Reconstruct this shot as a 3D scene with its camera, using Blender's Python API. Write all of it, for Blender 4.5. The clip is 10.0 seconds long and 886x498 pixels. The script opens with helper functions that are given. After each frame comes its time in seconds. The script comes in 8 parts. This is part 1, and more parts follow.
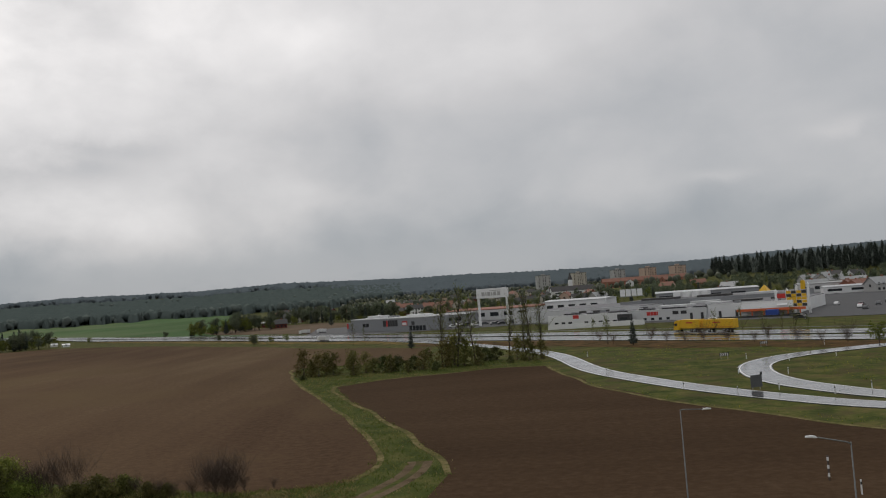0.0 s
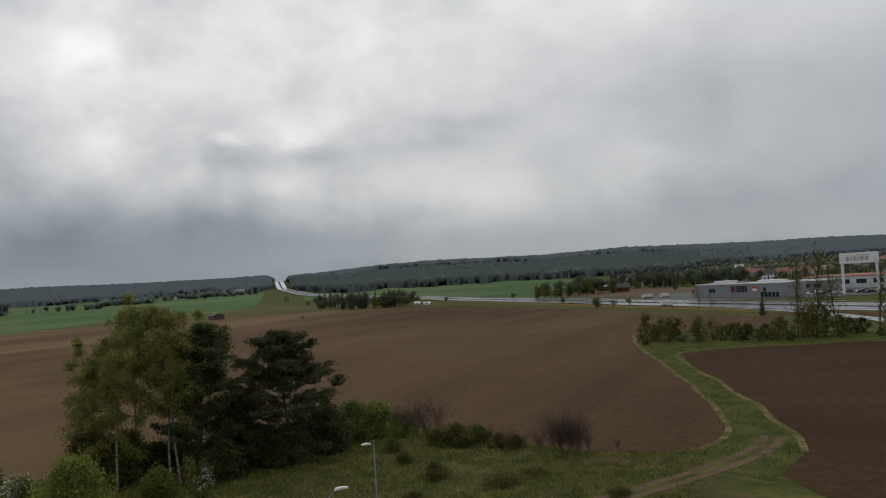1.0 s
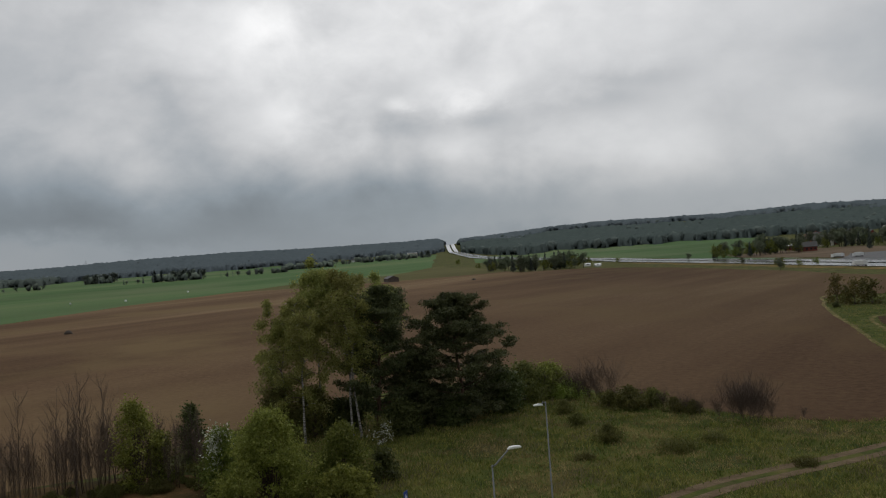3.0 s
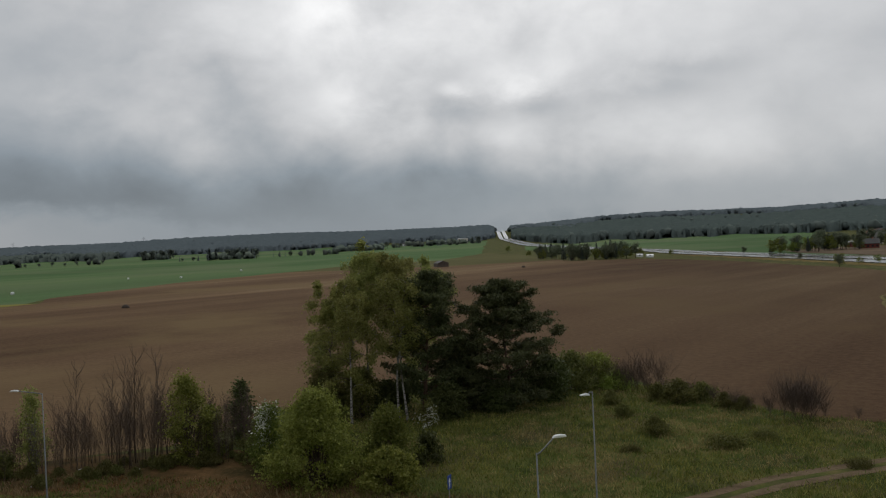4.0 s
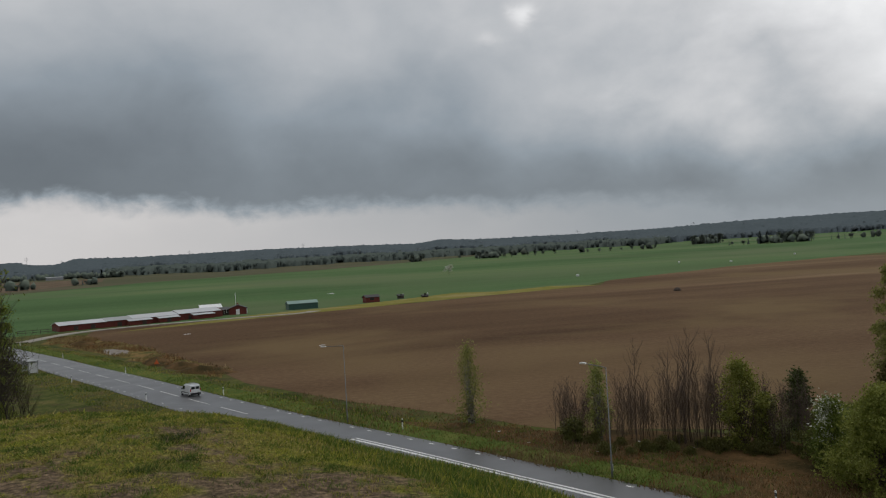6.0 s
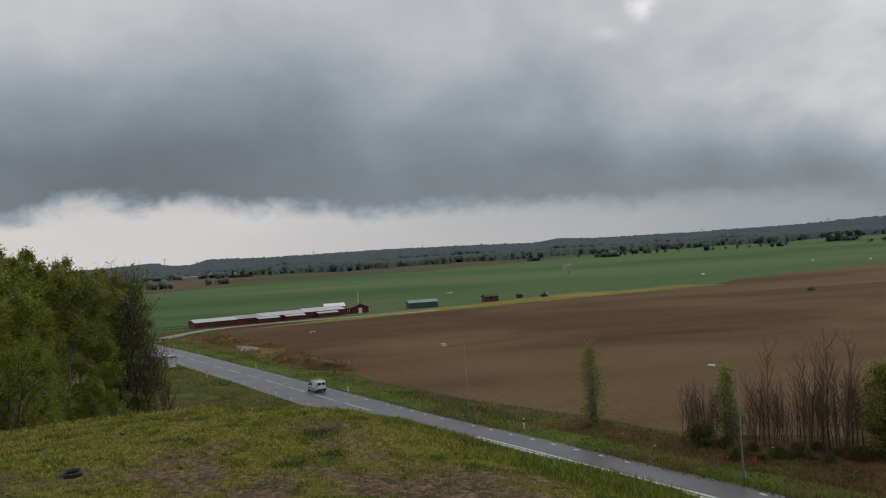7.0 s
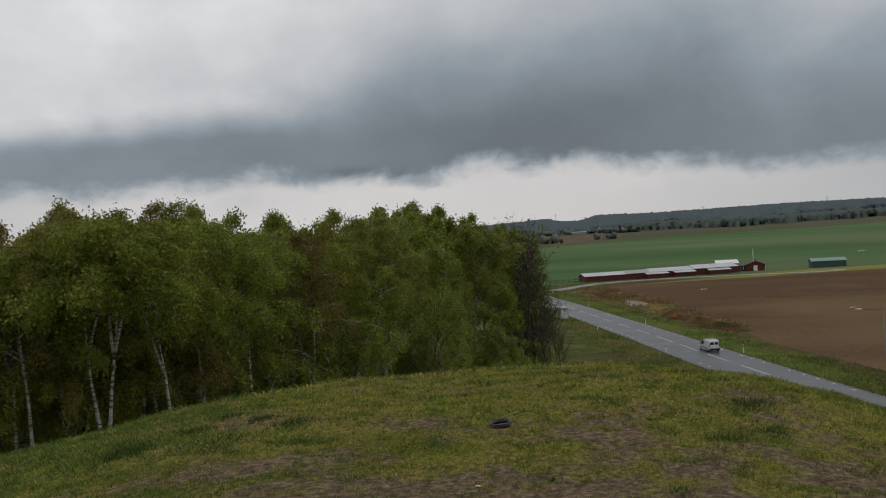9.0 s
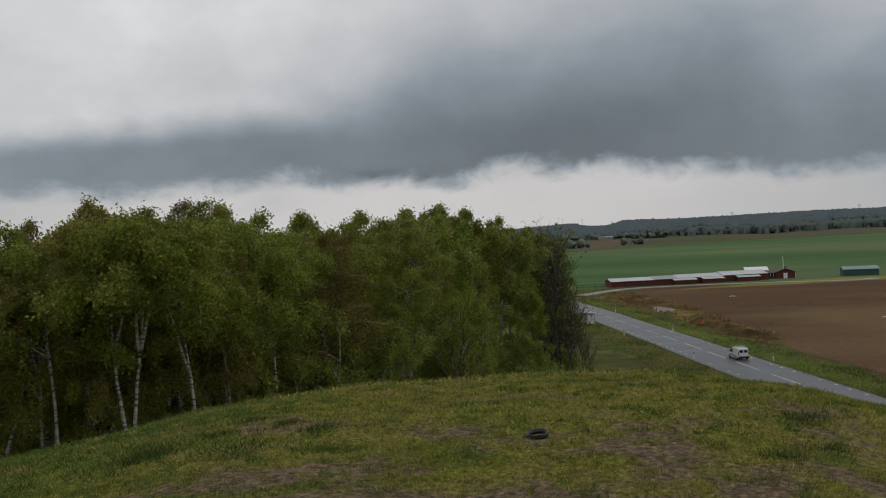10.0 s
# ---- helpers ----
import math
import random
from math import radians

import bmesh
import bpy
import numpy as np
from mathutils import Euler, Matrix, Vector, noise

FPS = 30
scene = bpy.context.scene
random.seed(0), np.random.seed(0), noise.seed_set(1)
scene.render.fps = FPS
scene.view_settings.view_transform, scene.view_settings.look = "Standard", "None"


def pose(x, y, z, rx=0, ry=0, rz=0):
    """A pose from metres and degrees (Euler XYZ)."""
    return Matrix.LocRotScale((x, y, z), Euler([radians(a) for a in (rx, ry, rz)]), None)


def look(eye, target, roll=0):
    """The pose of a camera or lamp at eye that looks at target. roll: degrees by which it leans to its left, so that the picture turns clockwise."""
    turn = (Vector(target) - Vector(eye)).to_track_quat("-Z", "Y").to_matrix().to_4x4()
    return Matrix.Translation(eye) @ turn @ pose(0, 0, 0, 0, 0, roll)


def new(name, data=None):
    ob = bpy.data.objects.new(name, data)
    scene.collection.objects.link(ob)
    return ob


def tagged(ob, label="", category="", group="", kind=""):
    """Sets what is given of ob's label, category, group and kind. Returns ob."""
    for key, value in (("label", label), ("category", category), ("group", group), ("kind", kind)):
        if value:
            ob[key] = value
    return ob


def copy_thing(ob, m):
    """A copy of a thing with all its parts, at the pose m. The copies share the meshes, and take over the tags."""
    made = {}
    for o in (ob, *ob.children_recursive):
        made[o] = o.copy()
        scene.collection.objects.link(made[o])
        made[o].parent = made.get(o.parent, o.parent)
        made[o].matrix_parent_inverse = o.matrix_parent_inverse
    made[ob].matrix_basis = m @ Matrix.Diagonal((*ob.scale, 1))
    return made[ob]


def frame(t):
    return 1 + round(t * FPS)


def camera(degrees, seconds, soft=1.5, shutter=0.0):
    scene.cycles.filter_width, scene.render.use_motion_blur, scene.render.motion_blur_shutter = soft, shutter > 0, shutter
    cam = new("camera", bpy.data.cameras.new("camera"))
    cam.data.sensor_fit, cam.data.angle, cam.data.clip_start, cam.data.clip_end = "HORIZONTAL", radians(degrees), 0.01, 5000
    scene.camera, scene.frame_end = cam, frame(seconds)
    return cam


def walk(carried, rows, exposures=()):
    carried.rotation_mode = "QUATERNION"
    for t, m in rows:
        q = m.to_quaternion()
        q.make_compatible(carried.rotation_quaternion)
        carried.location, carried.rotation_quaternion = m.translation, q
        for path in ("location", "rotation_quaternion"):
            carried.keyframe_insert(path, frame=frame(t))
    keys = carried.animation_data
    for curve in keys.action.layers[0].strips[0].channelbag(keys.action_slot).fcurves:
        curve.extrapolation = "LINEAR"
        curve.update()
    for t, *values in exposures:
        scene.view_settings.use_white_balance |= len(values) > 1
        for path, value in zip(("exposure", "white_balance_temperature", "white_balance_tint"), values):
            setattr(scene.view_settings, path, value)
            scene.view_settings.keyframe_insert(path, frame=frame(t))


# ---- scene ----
# ---- camera ----
cam = camera(55.43, 10.0, soft=1.1)
PATH = [
    (0.0, pose(0.00, 0.00, 16.00, 93.11, 4.22, 1.11)),
    (0.2, pose(0.00, 0.00, 16.00, 93.11, 3.46, 8.54)),
    (0.5, pose(0.00, 0.00, 16.00, 92.99, 3.58, 16.71)),
    (1.0, pose(0.00, 0.00, 16.00, 92.22, 3.59, 24.07)),
    (1.5, pose(0.00, 0.00, 16.00, 90.81, 4.41, 29.49)),
    (2.0, pose(0.00, 0.00, 16.00, 90.34, 5.38, 32.34)),
    (3.5, pose(0.00, 0.00, 16.00, 90.34, 3.25, 36.66)),
    (4.0, pose(0.00, 0.00, 16.00, 89.66, 2.58, 39.00)),
    (4.5, pose(0.00, 0.00, 16.00, 89.50, 2.73, 49.41)),
    (5.0, pose(0.00, 0.00, 16.00, 89.96, 2.98, 60.67)),
    (5.5, pose(-0.03, -0.05, 16.00, 90.31, 3.13, 70.24)),
    (6.8, pose(-0.15, -0.28, 16.00, 90.77, 3.59, 80.43)),
    (7.0, pose(-0.19, -0.32, 16.00, 90.92, 3.58, 83.16)),
    (7.5, pose(-0.28, -0.41, 16.02, 91.26, 3.45, 95.00)),
    (8.0, pose(-0.38, -0.46, 16.05, 90.80, 3.48, 103.79)),
    (8.5, pose(-0.51, -0.55, 16.04, 89.54, 3.57, 108.35)),
    (9.0, pose(-0.80, -0.75, 16.00, 89.49, 3.43, 109.07)),
    (9.5, pose(-1.01, -0.89, 15.97, 89.70, 3.02, 109.21)),
    (10.0, pose(-1.15, -0.97, 15.97, 89.79, 2.70, 110.82)),
]
LIGHT = [(0.0, 0.06, 6680, 12), (0.5, -0.08, 6530, 10), (1.0, -0.06, 6500, 10), (3.5, -0.05, 6500, 10), (5.0, -0.02, 6500, 10), (5.5, 0.03, 6500, 10), (7.0, 0.08, 6550, 11), (8.0, 0.09, 6500, 10), (8.5, 0.14, 6500, 10), (9.0, 0.04, 6500, 10), (9.5, -0.02, 6500, 10), (10.0, -0.03, 6500, 10)]
walk(cam, PATH, LIGHT)

# ---- small tools ----
EYE_Z = 16.0


def at(az, r):
    """Plan position at a bearing (degrees to the left of +y) and a distance."""
    a = radians(az)
    return -math.sin(a) * r, math.cos(a) * r


def smooth(a, b, x):
    t = min(1.0, max(0.0, (x - a) / (b - a)))
    return t * t * (3 - 2 * t)


# the edge of the hilltop: bearing, and how steeply one looks down over it
RIM = [(-180, 16), (-60, 20), (0, 22), (54, 19.5), (60, 17.8), (64, 16.7), (69, 15.5), (73, 14.5), (77, 13.4), (80, 12.4), (84, 10.95), (88, 9.9),
       (94, 9.2), (98, 8.8), (101, 8.75), (106, 8.75), (109, 9.0), (113, 9.2), (116, 9.05), (120, 9.3), (124, 9.5), (127.5, 9.7), (131.6, 10.5), (138, 11.5), (180, 16)]
RIM_A, RIM_E = np.array([p[0] for p in RIM], float), np.array([p[1] for p in RIM], float)
# the skyline of the wooded ridges: bearing, and its height in degrees above the eye
SKY = [(-60, 1.1), (-30, 1.25), (-26, 1.3), (-20, 1.2), (-16, 1.05), (-11, 1.05), (-5, 1.12), (0, 1.28), (4, 1.3), (8, 1.42), (12, 1.52),
       (17, 1.38), (22, 1.42), (25, 1.5), (29, 1.33), (32, 1.15), (34.6, 1.0), (35.2, 0.85), (35.8, 1.15), (38, 1.1), (45, 1.12), (49, 1.2),
       (55, 1.15), (60, 1.0), (66, 0.95), (73, 1.0), (75.2, 1.12), (77, 0.95), (82, 1.05), (88, 1.12), (95, 1.06), (98.6, 1.15), (99.8, 0.85),
       (101, 0.84), (102, 1.1), (105, 0.92), (112, 0.8), (140, 1.0), (180, 1.1), (250, 1.1), (300, 1.1)]
SKY_A, SKY_E = np.array([p[0] for p in SKY], float), np.array([p[1] for p in SKY], float)


def plain(r):
    """The plain: level near the hill, rising gently far off."""
    return 0.0125 * (math.hypot(r - 900, 150) + (r - 900)) / 2 - 0.077


HILL = (0.8, 0.75)


def height(x, y):
    r = math.hypot(x, y)
    az = math.degrees(math.atan2(-x, y))
    z = plain(r)
    if r < 75:
        x, y = x + HILL[0], y + HILL[1]
        r, az = math.hypot(x, y), math.degrees(math.atan2(-x, y))
        tan_e = math.tan(radians(float(np.interp(az, RIM_A, RIM_E))))
        rc = 2.49 / tan_e
        c = 0.83 / rc ** 3
        rl = math.sqrt(0.5 / (3 * c))
        drop = 1.66 + (c * r ** 3 if r < rl else c * rl ** 3 + 0.5 * (r - rl))
        top = EYE_Z - drop
        k = 1.2
        d = max(-30, min(30, (top - z) / k))
        z = z + k * math.log1p(math.exp(d)) if d < 25 else top
        if r < 32 and top > 1:
            z += 0.05 * noise.noise((x * 0.8, y * 0.8, 3.1)) * smooth(0, 2, r) + 0.10 * noise.noise((x * 0.25, y * 0.25, 7.7)) * smooth(2, 8, r)
        x, y = x - HILL[0], y - HILL[1]
        r, az = math.hypot(x, y), math.degrees(math.atan2(-x, y))
    kx, ky = at(-26, 1080)
    z += 19 * math.exp(-((x - kx) ** 2 + (y - ky) ** 2) / (2 * 190 ** 2))
    if r > 2500:
        az2 = az if az > -60 else az + 360
        crest = EYE_Z + math.tan(radians(float(np.interp(az2, SKY_A, SKY_E)))) * 3300 - 15
        w = smooth(2500, 3300, r) if r < 3300 else 1 - 0.5 * smooth(3400, 4500, r)
        z = z * (1 - w) + crest * w
    return z


class Shape:
    """Collects corners and faces of one mesh."""

    def __init__(self):
        self.v, self.f, self.m = [], [], []

    def face(self, pts, m=0):
        n = len(self.v)
        self.v += [tuple(p) for p in pts]
        self.f.append(tuple(range(n, n + len(pts))))
        self.m.append(m)
        return self

    def box(self, x0, y0, z0, x1, y1, z1, m=0):
        n = len(self.v)
        self.v += [(x, y, z) for z in (z0, z1) for x, y in ((x0, y0), (x1, y0), (x1, y1), (x0, y1))]
        for q in ((3, 2, 1, 0), (4, 5, 6, 7), (0, 1, 5, 4), (1, 2, 6, 5), (2, 3, 7, 6), (3, 0, 4, 7)):
            self.f.append(tuple(n + i for i in q))
            self.m.append(m)
        return self

    def tube(self, path, radii, n=8, m=0, cap=True):
        """A round limb along a list of points."""
        first = len(self.v)
        path = [Vector(p) for p in path]
        for i, p in enumerate(path):
            d = (path[min(i + 1, len(path) - 1)] - path[max(i - 1, 0)]).normalized()
            u = d.cross(Vector((0.31, 0.95, 0.05) if abs(d.z) > 0.7 else (0, 0, 1))).normalized()
            w = d.cross(u)
            for k in range(n):
                a = 2 * math.pi * k / n
                self.v.append(tuple(p + radii[i] * (math.cos(a) * u + math.sin(a) * w)))
        for i in range(len(path) - 1):
            for k in range(n):
                a, b = first + i * n + k, first + i * n + (k + 1) % n
                self.f.append((a, b, b + n, a + n))
                self.m.append(m)
        if cap:
            self.f += [tuple(first + k for k in reversed(range(n))), tuple(first + (len(path) - 1) * n + k for k in range(n))]
            self.m += [m, m]
        return self

    def prism(self, profile, axis, a, b, m=0):
        """A closed outline in the two other axes, drawn out along axis from a to b."""
        n, k = len(self.v), len(profile)
        for d in (a, b):
            for p, q in profile:
                self.v.append({"x": (d, p, q), "y": (p, d, q), "z": (p, q, d)}[axis])
        self.f += [tuple(n + i for i in range(k)), tuple(n + k + i for i in reversed(range(k)))]
        self.f += [(n + i, n + k + i, n + k + (i + 1) % k, n + (i + 1) % k) for i in range(k)]
        self.m += [m] * (k + 2)
        return self

    def mesh(self, name, mats, flat=True, bevel=0.0):
        me = bpy.data.meshes.new(name)
        me.from_pydata(self.v, [], self.f)
        for mat in mats:
            me.materials.append(mat)
        me.polygons.foreach_set("material_index", self.m)
        bm = bmesh.new()
        bm.from_mesh(me)
        bmesh.ops.remove_doubles(bm, verts=bm.verts, dist=1e-5)
        if bevel:
            bmesh.ops.bevel(bm, geom=[e for e in bm.edges if len(e.link_faces) == 2 and e.calc_face_angle(0) > 0.6], offset=bevel, segments=2, affect="EDGES", profile=0.5)
        bmesh.ops.recalc_face_normals(bm, faces=bm.faces)
        bm.to_mesh(me)
        bm.free()
        if not flat:
            me.polygons.foreach_set("use_smooth", [True] * len(me.polygons))
        me.update()
        return me


def raw_mesh(name, verts, faces, mats, index=None, shade=False):
    """A large mesh straight from lists."""
    me = bpy.data.meshes.new(name)
    me.from_pydata(verts, [], faces)
    for mat in mats:
        me.materials.append(mat)
    if index is not None:
        me.polygons.foreach_set("material_index", index)
    if shade:
        me.polygons.foreach_set("use_smooth", [True] * len(me.polygons))
    me.update()
    return me


def part(name, shape, mats, parent, label="", flat=True, bevel=0.0):
    ob = new(name, shape.mesh(name, mats if isinstance(mats, (list, tuple)) else [mats], flat, bevel))
    ob.parent = parent
    return tagged(ob, label)


def thing(name, label, category, group="", m=None, kind=""):
    ob = tagged(new(name), label, category, group, kind)
    if m is not None:
        ob.matrix_basis = m
    return ob


def stand(x, y, turn=0.0, lift=0.0):
    return pose(x, y, height(x, y) + lift, 0, 0, turn)


# ---- materials ----
def nodes_of(name):
    mat = bpy.data.materials.new(name)
    mat.use_nodes = True
    t = mat.node_tree
    return mat, t, t.nodes["Principled BSDF"]


def link(t, a, b):
    t.links.new(a, b)


def ramp(t, fac, stops):
    n = t.nodes.new("ShaderNodeValToRGB")
    e = n.color_ramp.elements
    while len(e) < len(stops):
        e.new(0.5)
    for el, (p, c) in zip(e, stops):
        el.position, el.color = p, (*c, 1)
    link(t, fac, n.inputs[0])
    return n.outputs[0]


def noise_of(t, coord, scale, detail=4.0, rough=0.55, distort=0.0, stretch=None):
    if stretch:
        mp = t.nodes.new("ShaderNodeMapping")
        mp.inputs["Scale"].default_value = stretch[:3]
        if len(stretch) > 3:
            mp.inputs["Rotation"].default_value[2] = radians(stretch[3])
        link(t, coord, mp.inputs[0])
        coord = mp.outputs[0]
    n = t.nodes.new("ShaderNodeTexNoise")
    n.inputs["Scale"].default_value, n.inputs["Detail"].default_value = scale, detail
    n.inputs["Roughness"].default_value, n.inputs["Distortion"].default_value = rough, distort
    link(t, coord, n.inputs["Vector"])
    return n.outputs["Fac"]


def mix(t, fac, a, b, kind="MIX"):
    n = t.nodes.new("ShaderNodeMix")
    n.data_type, n.blend_type = "RGBA", kind
    for sock, v in ((n.inputs[0], fac), (n.inputs[6], a), (n.inputs[7], b)):
        if isinstance(v, (int, float)):
            sock.default_value = v
        elif isinstance(v, tuple):
            sock.default_value = (*v, 1)
        else:
            link(t, v, sock)
    return n.outputs[2]


def maths(t, op, a, b=0.0, c=0.0, clamp=False):
    n = t.nodes.new("ShaderNodeMath")
    n.operation, n.use_clamp = op, clamp
    for i, v in enumerate((a, b, c)):
        if isinstance(v, (int, float)):
            n.inputs[i].default_value = v
        else:
            link(t, v, n.inputs[i])
    return n.outputs[0]


def bump(t, bsdf, fac, strength, distance):
    n = t.nodes.new("ShaderNodeBump")
    n.inputs["Strength"].default_value, n.inputs["Distance"].default_value = strength, distance
    link(t, fac, n.inputs["Height"])
    link(t, n.outputs[0], bsdf.inputs["Normal"])


def world_coord(t):
    return t.nodes.new("ShaderNodeNewGeometry").outputs["Position"]


def object_coord(t):
    return t.nodes.new("ShaderNodeTexCoord").outputs["Object"]


def plain_mat(name, col, rough=0.6, metal=0.0, vary=0.15, scale=3.0, bumpy=0.0):
    """Paint, metal, wood or stone: a base colour with two scales of wear."""
    mat, t, b = nodes_of(name)
    oc = object_coord(t)
    big, fine = noise_of(t, oc, scale * 0.3, 3), noise_of(t, oc, scale * 6, 4)
    f = maths(t, "ADD", maths(t, "MULTIPLY", big, 0.6), maths(t, "MULTIPLY", fine, 0.4))
    lo, hi = tuple(c * (1 - vary) for c in col), tuple(min(1, c * (1 + vary)) for c in col)
    link(t, ramp(t, f, [(0.3, lo), (0.7, hi)]), b.inputs["Base Color"])
    b.inputs["Roughness"].default_value, b.inputs["Metallic"].default_value = rough, metal
    if bumpy:
        bump(t, b, fine, 0.5, bumpy)
    return mat


def turf_mat(name, stops, scale, fine=9.0, rough=0.95, relief=0.03, stretch=None, patches=None, gloss=0.04, furrow=None, grain=0.0, darker_along=None, worn_to=None):
    mat, t, b = nodes_of(name)
    wc = world_coord(t)
    big = noise_of(t, wc, scale, 5, 0.6, 0.6, stretch)
    small = noise_of(t, wc, fine, 5, 0.7)
    f = maths(t, "ADD", maths(t, "MULTIPLY", big, 0.65), maths(t, "MULTIPLY", small, 0.35))
    if furrow:
        lines = noise_of(t, wc, furrow[0], 3, 0.6, 0.1, furrow[1])
        f = maths(t, "ADD", f, maths(t, "MULTIPLY", maths(t, "SUBTRACT", lines, 0.5), furrow[2]))
    col = ramp(t, f, [(0.5 + (p - 0.5) * 0.62, c) for p, c in stops])
    if patches:
        mask = ramp(t, noise_of(t, wc, patches[1], 4, 0.6, 0.3), [(patches[2] - 0.04, (0, 0, 0)), (patches[2] + 0.12, (0.85, 0.85, 0.85))])
        col = mix(t, mask, col, patches[0])
    # multiplies the colour down along a given ground direction
    if darker_along:
        where = t.nodes.new("ShaderNodeVectorMath")
        where.operation = "DOT_PRODUCT"
        where.inputs[1].default_value = darker_along[0]
        link(t, wc, where.inputs[0])
        wet = ramp(t, maths(t, "ADD", maths(t, "MULTIPLY_ADD", where.outputs["Value"], 1.0 / darker_along[1], 0.45), maths(t, "MULTIPLY", maths(t, "SUBTRACT", big, 0.5), 0.5)), [(0.1, (1, 1, 1)), (0.9, darker_along[2])])
        col = mix(t, 1.0, col, wet, "MULTIPLY")
    if worn_to:
        mask = t.nodes.new("ShaderNodeAttribute")
        mask.attribute_name = "bare"
        litter = ramp(t, noise_of(t, wc, 9.0, 5, 0.7), [(0.35, worn_to[0]), (0.65, worn_to[1])])
        col = mix(t, mask.outputs["Fac"], col, litter)
    if grain:
        speck = noise_of(t, wc, grain, 5, 0.75)
        col = mix(t, 1.0, col, ramp(t, speck, [(0.36, (0.42, 0.42, 0.42)), (0.5, (0.95, 0.95, 0.95)), (0.64, (1.75, 1.7, 1.6))]), "MULTIPLY")
        small = maths(t, "ADD", small, speck)
    link(t, col, b.inputs["Base Color"])
    b.inputs["Roughness"].default_value = rough
    b.inputs["Specular IOR Level"].default_value = gloss
    bump(t, b, small, 0.7, relief)
    return mat


GRASS = turf_mat("grass", [(0.30, (0.0345, 0.046, 0.01265)), (0.44, (0.0598, 0.0736, 0.0184)), (0.56, (0.0897, 0.0966, 0.0253)), (0.70, (0.138, 0.1127, 0.0437))], 0.22, 1.6, relief=0.08, patches=((0.0805, 0.0644, 0.03105), 0.16, 0.52))
LAWN = turf_mat("lawn", [(0.34, (0.0759, 0.0966, 0.0161)), (0.45, (0.138, 0.1495, 0.0276)), (0.56, (0.2012, 0.1782, 0.046)), (0.72, (0.161, 0.1265, 0.0575))], 0.9, 20.0, relief=0.06, grain=16.0, worn_to=((0.092, 0.068, 0.044), (0.205, 0.150, 0.096)))
# soil grows darker towards +x and +y
SOIL = turf_mat("ploughed_soil", [(0.26, (0.0748, 0.0451, 0.0253)), (0.42, (0.1155, 0.0715, 0.0407)), (0.56, (0.1496, 0.0979, 0.055)), (0.74, (0.2255, 0.1628, 0.0924))], 0.008, 1.1, relief=0.14, stretch=(1.0, 0.22, 1.0, 30), gloss=0.03, furrow=(0.05, (1.0, 0.05, 1.0, 30), 0.26), patches=((0.1562, 0.1078, 0.055), 0.014, 0.54), darker_along=((0.85, 0.5, 0), 130.0, (0.605, 0.583, 0.583)))
SOIL_WET = turf_mat("damp_soil", [(0.26, (0.036, 0.0212, 0.0115)), (0.5, (0.062, 0.0375, 0.0205)), (0.74, (0.096, 0.062, 0.036))], 0.012, 1.1, relief=0.14, stretch=(0.3, 1.0, 1.0, 20), gloss=0.03, furrow=(0.05, (0.05, 1.0, 1.0, 20), 0.22))
SOIL_PALE = turf_mat("dry_soil", [(0.3, (0.1012, 0.0736, 0.046)), (0.7, (0.1564, 0.115, 0.0782))], 0.02, 0.6, relief=0.1)
CROP = turf_mat("young_crop", [(0.3, (0.05192, 0.09912, 0.03422)), (0.5, (0.07788, 0.1392, 0.05192)), (0.7, (0.1322, 0.1676, 0.07316))], 0.004, 0.5, relief=0.1, stretch=(1, 0.3, 1, 70), patches=((0.1156, 0.1463, 0.0708), 0.003, 0.54))
FALLOW = turf_mat("fallow_land", [(0.3, (0.070, 0.078, 0.040)), (0.5, (0.092, 0.090, 0.050)), (0.7, (0.118, 0.100, 0.064))], 0.006, 0.5, relief=0.1, stretch=(1, 0.3, 1, 70))
STUBBLE = turf_mat("stubble_green", [(0.3, (0.0800, 0.0760, 0.0280)), (0.7, (0.1120, 0.1040, 0.0400))], 0.01, 0.5, relief=0.1)
STRAW = turf_mat("yellow_strip", [(0.3, (0.1445, 0.1445, 0.0255)), (0.5, (0.1955, 0.1785, 0.0425)), (0.7, (0.2550, 0.2125, 0.0850))], 0.05, 1.0, relief=0.08)
STRAW_EDGE = turf_mat("dry_grass_edge", [(0.3, (0.070, 0.075, 0.022)), (0.48, (0.120, 0.105, 0.040)), (0.7, (0.230, 0.185, 0.090))], 0.4, 2.0, relief=0.08)
VERGE = turf_mat("verge", [(0.3, (0.05824, 0.06944, 0.01904)), (0.46, (0.112, 0.0952, 0.03024)), (0.58, (0.1848, 0.121, 0.0448)), (0.72, (0.252, 0.1568, 0.06944))], 0.22, 2.0, relief=0.08)
LUSH = turf_mat("lush_grass", [(0.30, (0.0483, 0.0736, 0.01495)), (0.50, (0.0828, 0.115, 0.023)), (0.70, (0.1288, 0.1403, 0.0368))], 0.2, 3.0, relief=0.06)
STRIP_TURF = turf_mat("strip_turf", [(0.30, (0.036, 0.050, 0.012)), (0.50, (0.062, 0.076, 0.018)), (0.70, (0.110, 0.104, 0.034))], 0.25, 2.5, relief=0.06)
SCRUB = turf_mat("scrub_soil", [(0.28, (0.036, 0.030, 0.012)), (0.45, (0.072, 0.048, 0.020)), (0.6, (0.112, 0.066, 0.029)), (0.75, (0.16, 0.098, 0.046))], 0.25, 2.5, relief=0.1)
TRACK = turf_mat("dirt_track", [(0.3, (0.085, 0.060, 0.035)), (0.7, (0.165, 0.122, 0.076))], 0.6, 4.0, relief=0.06)
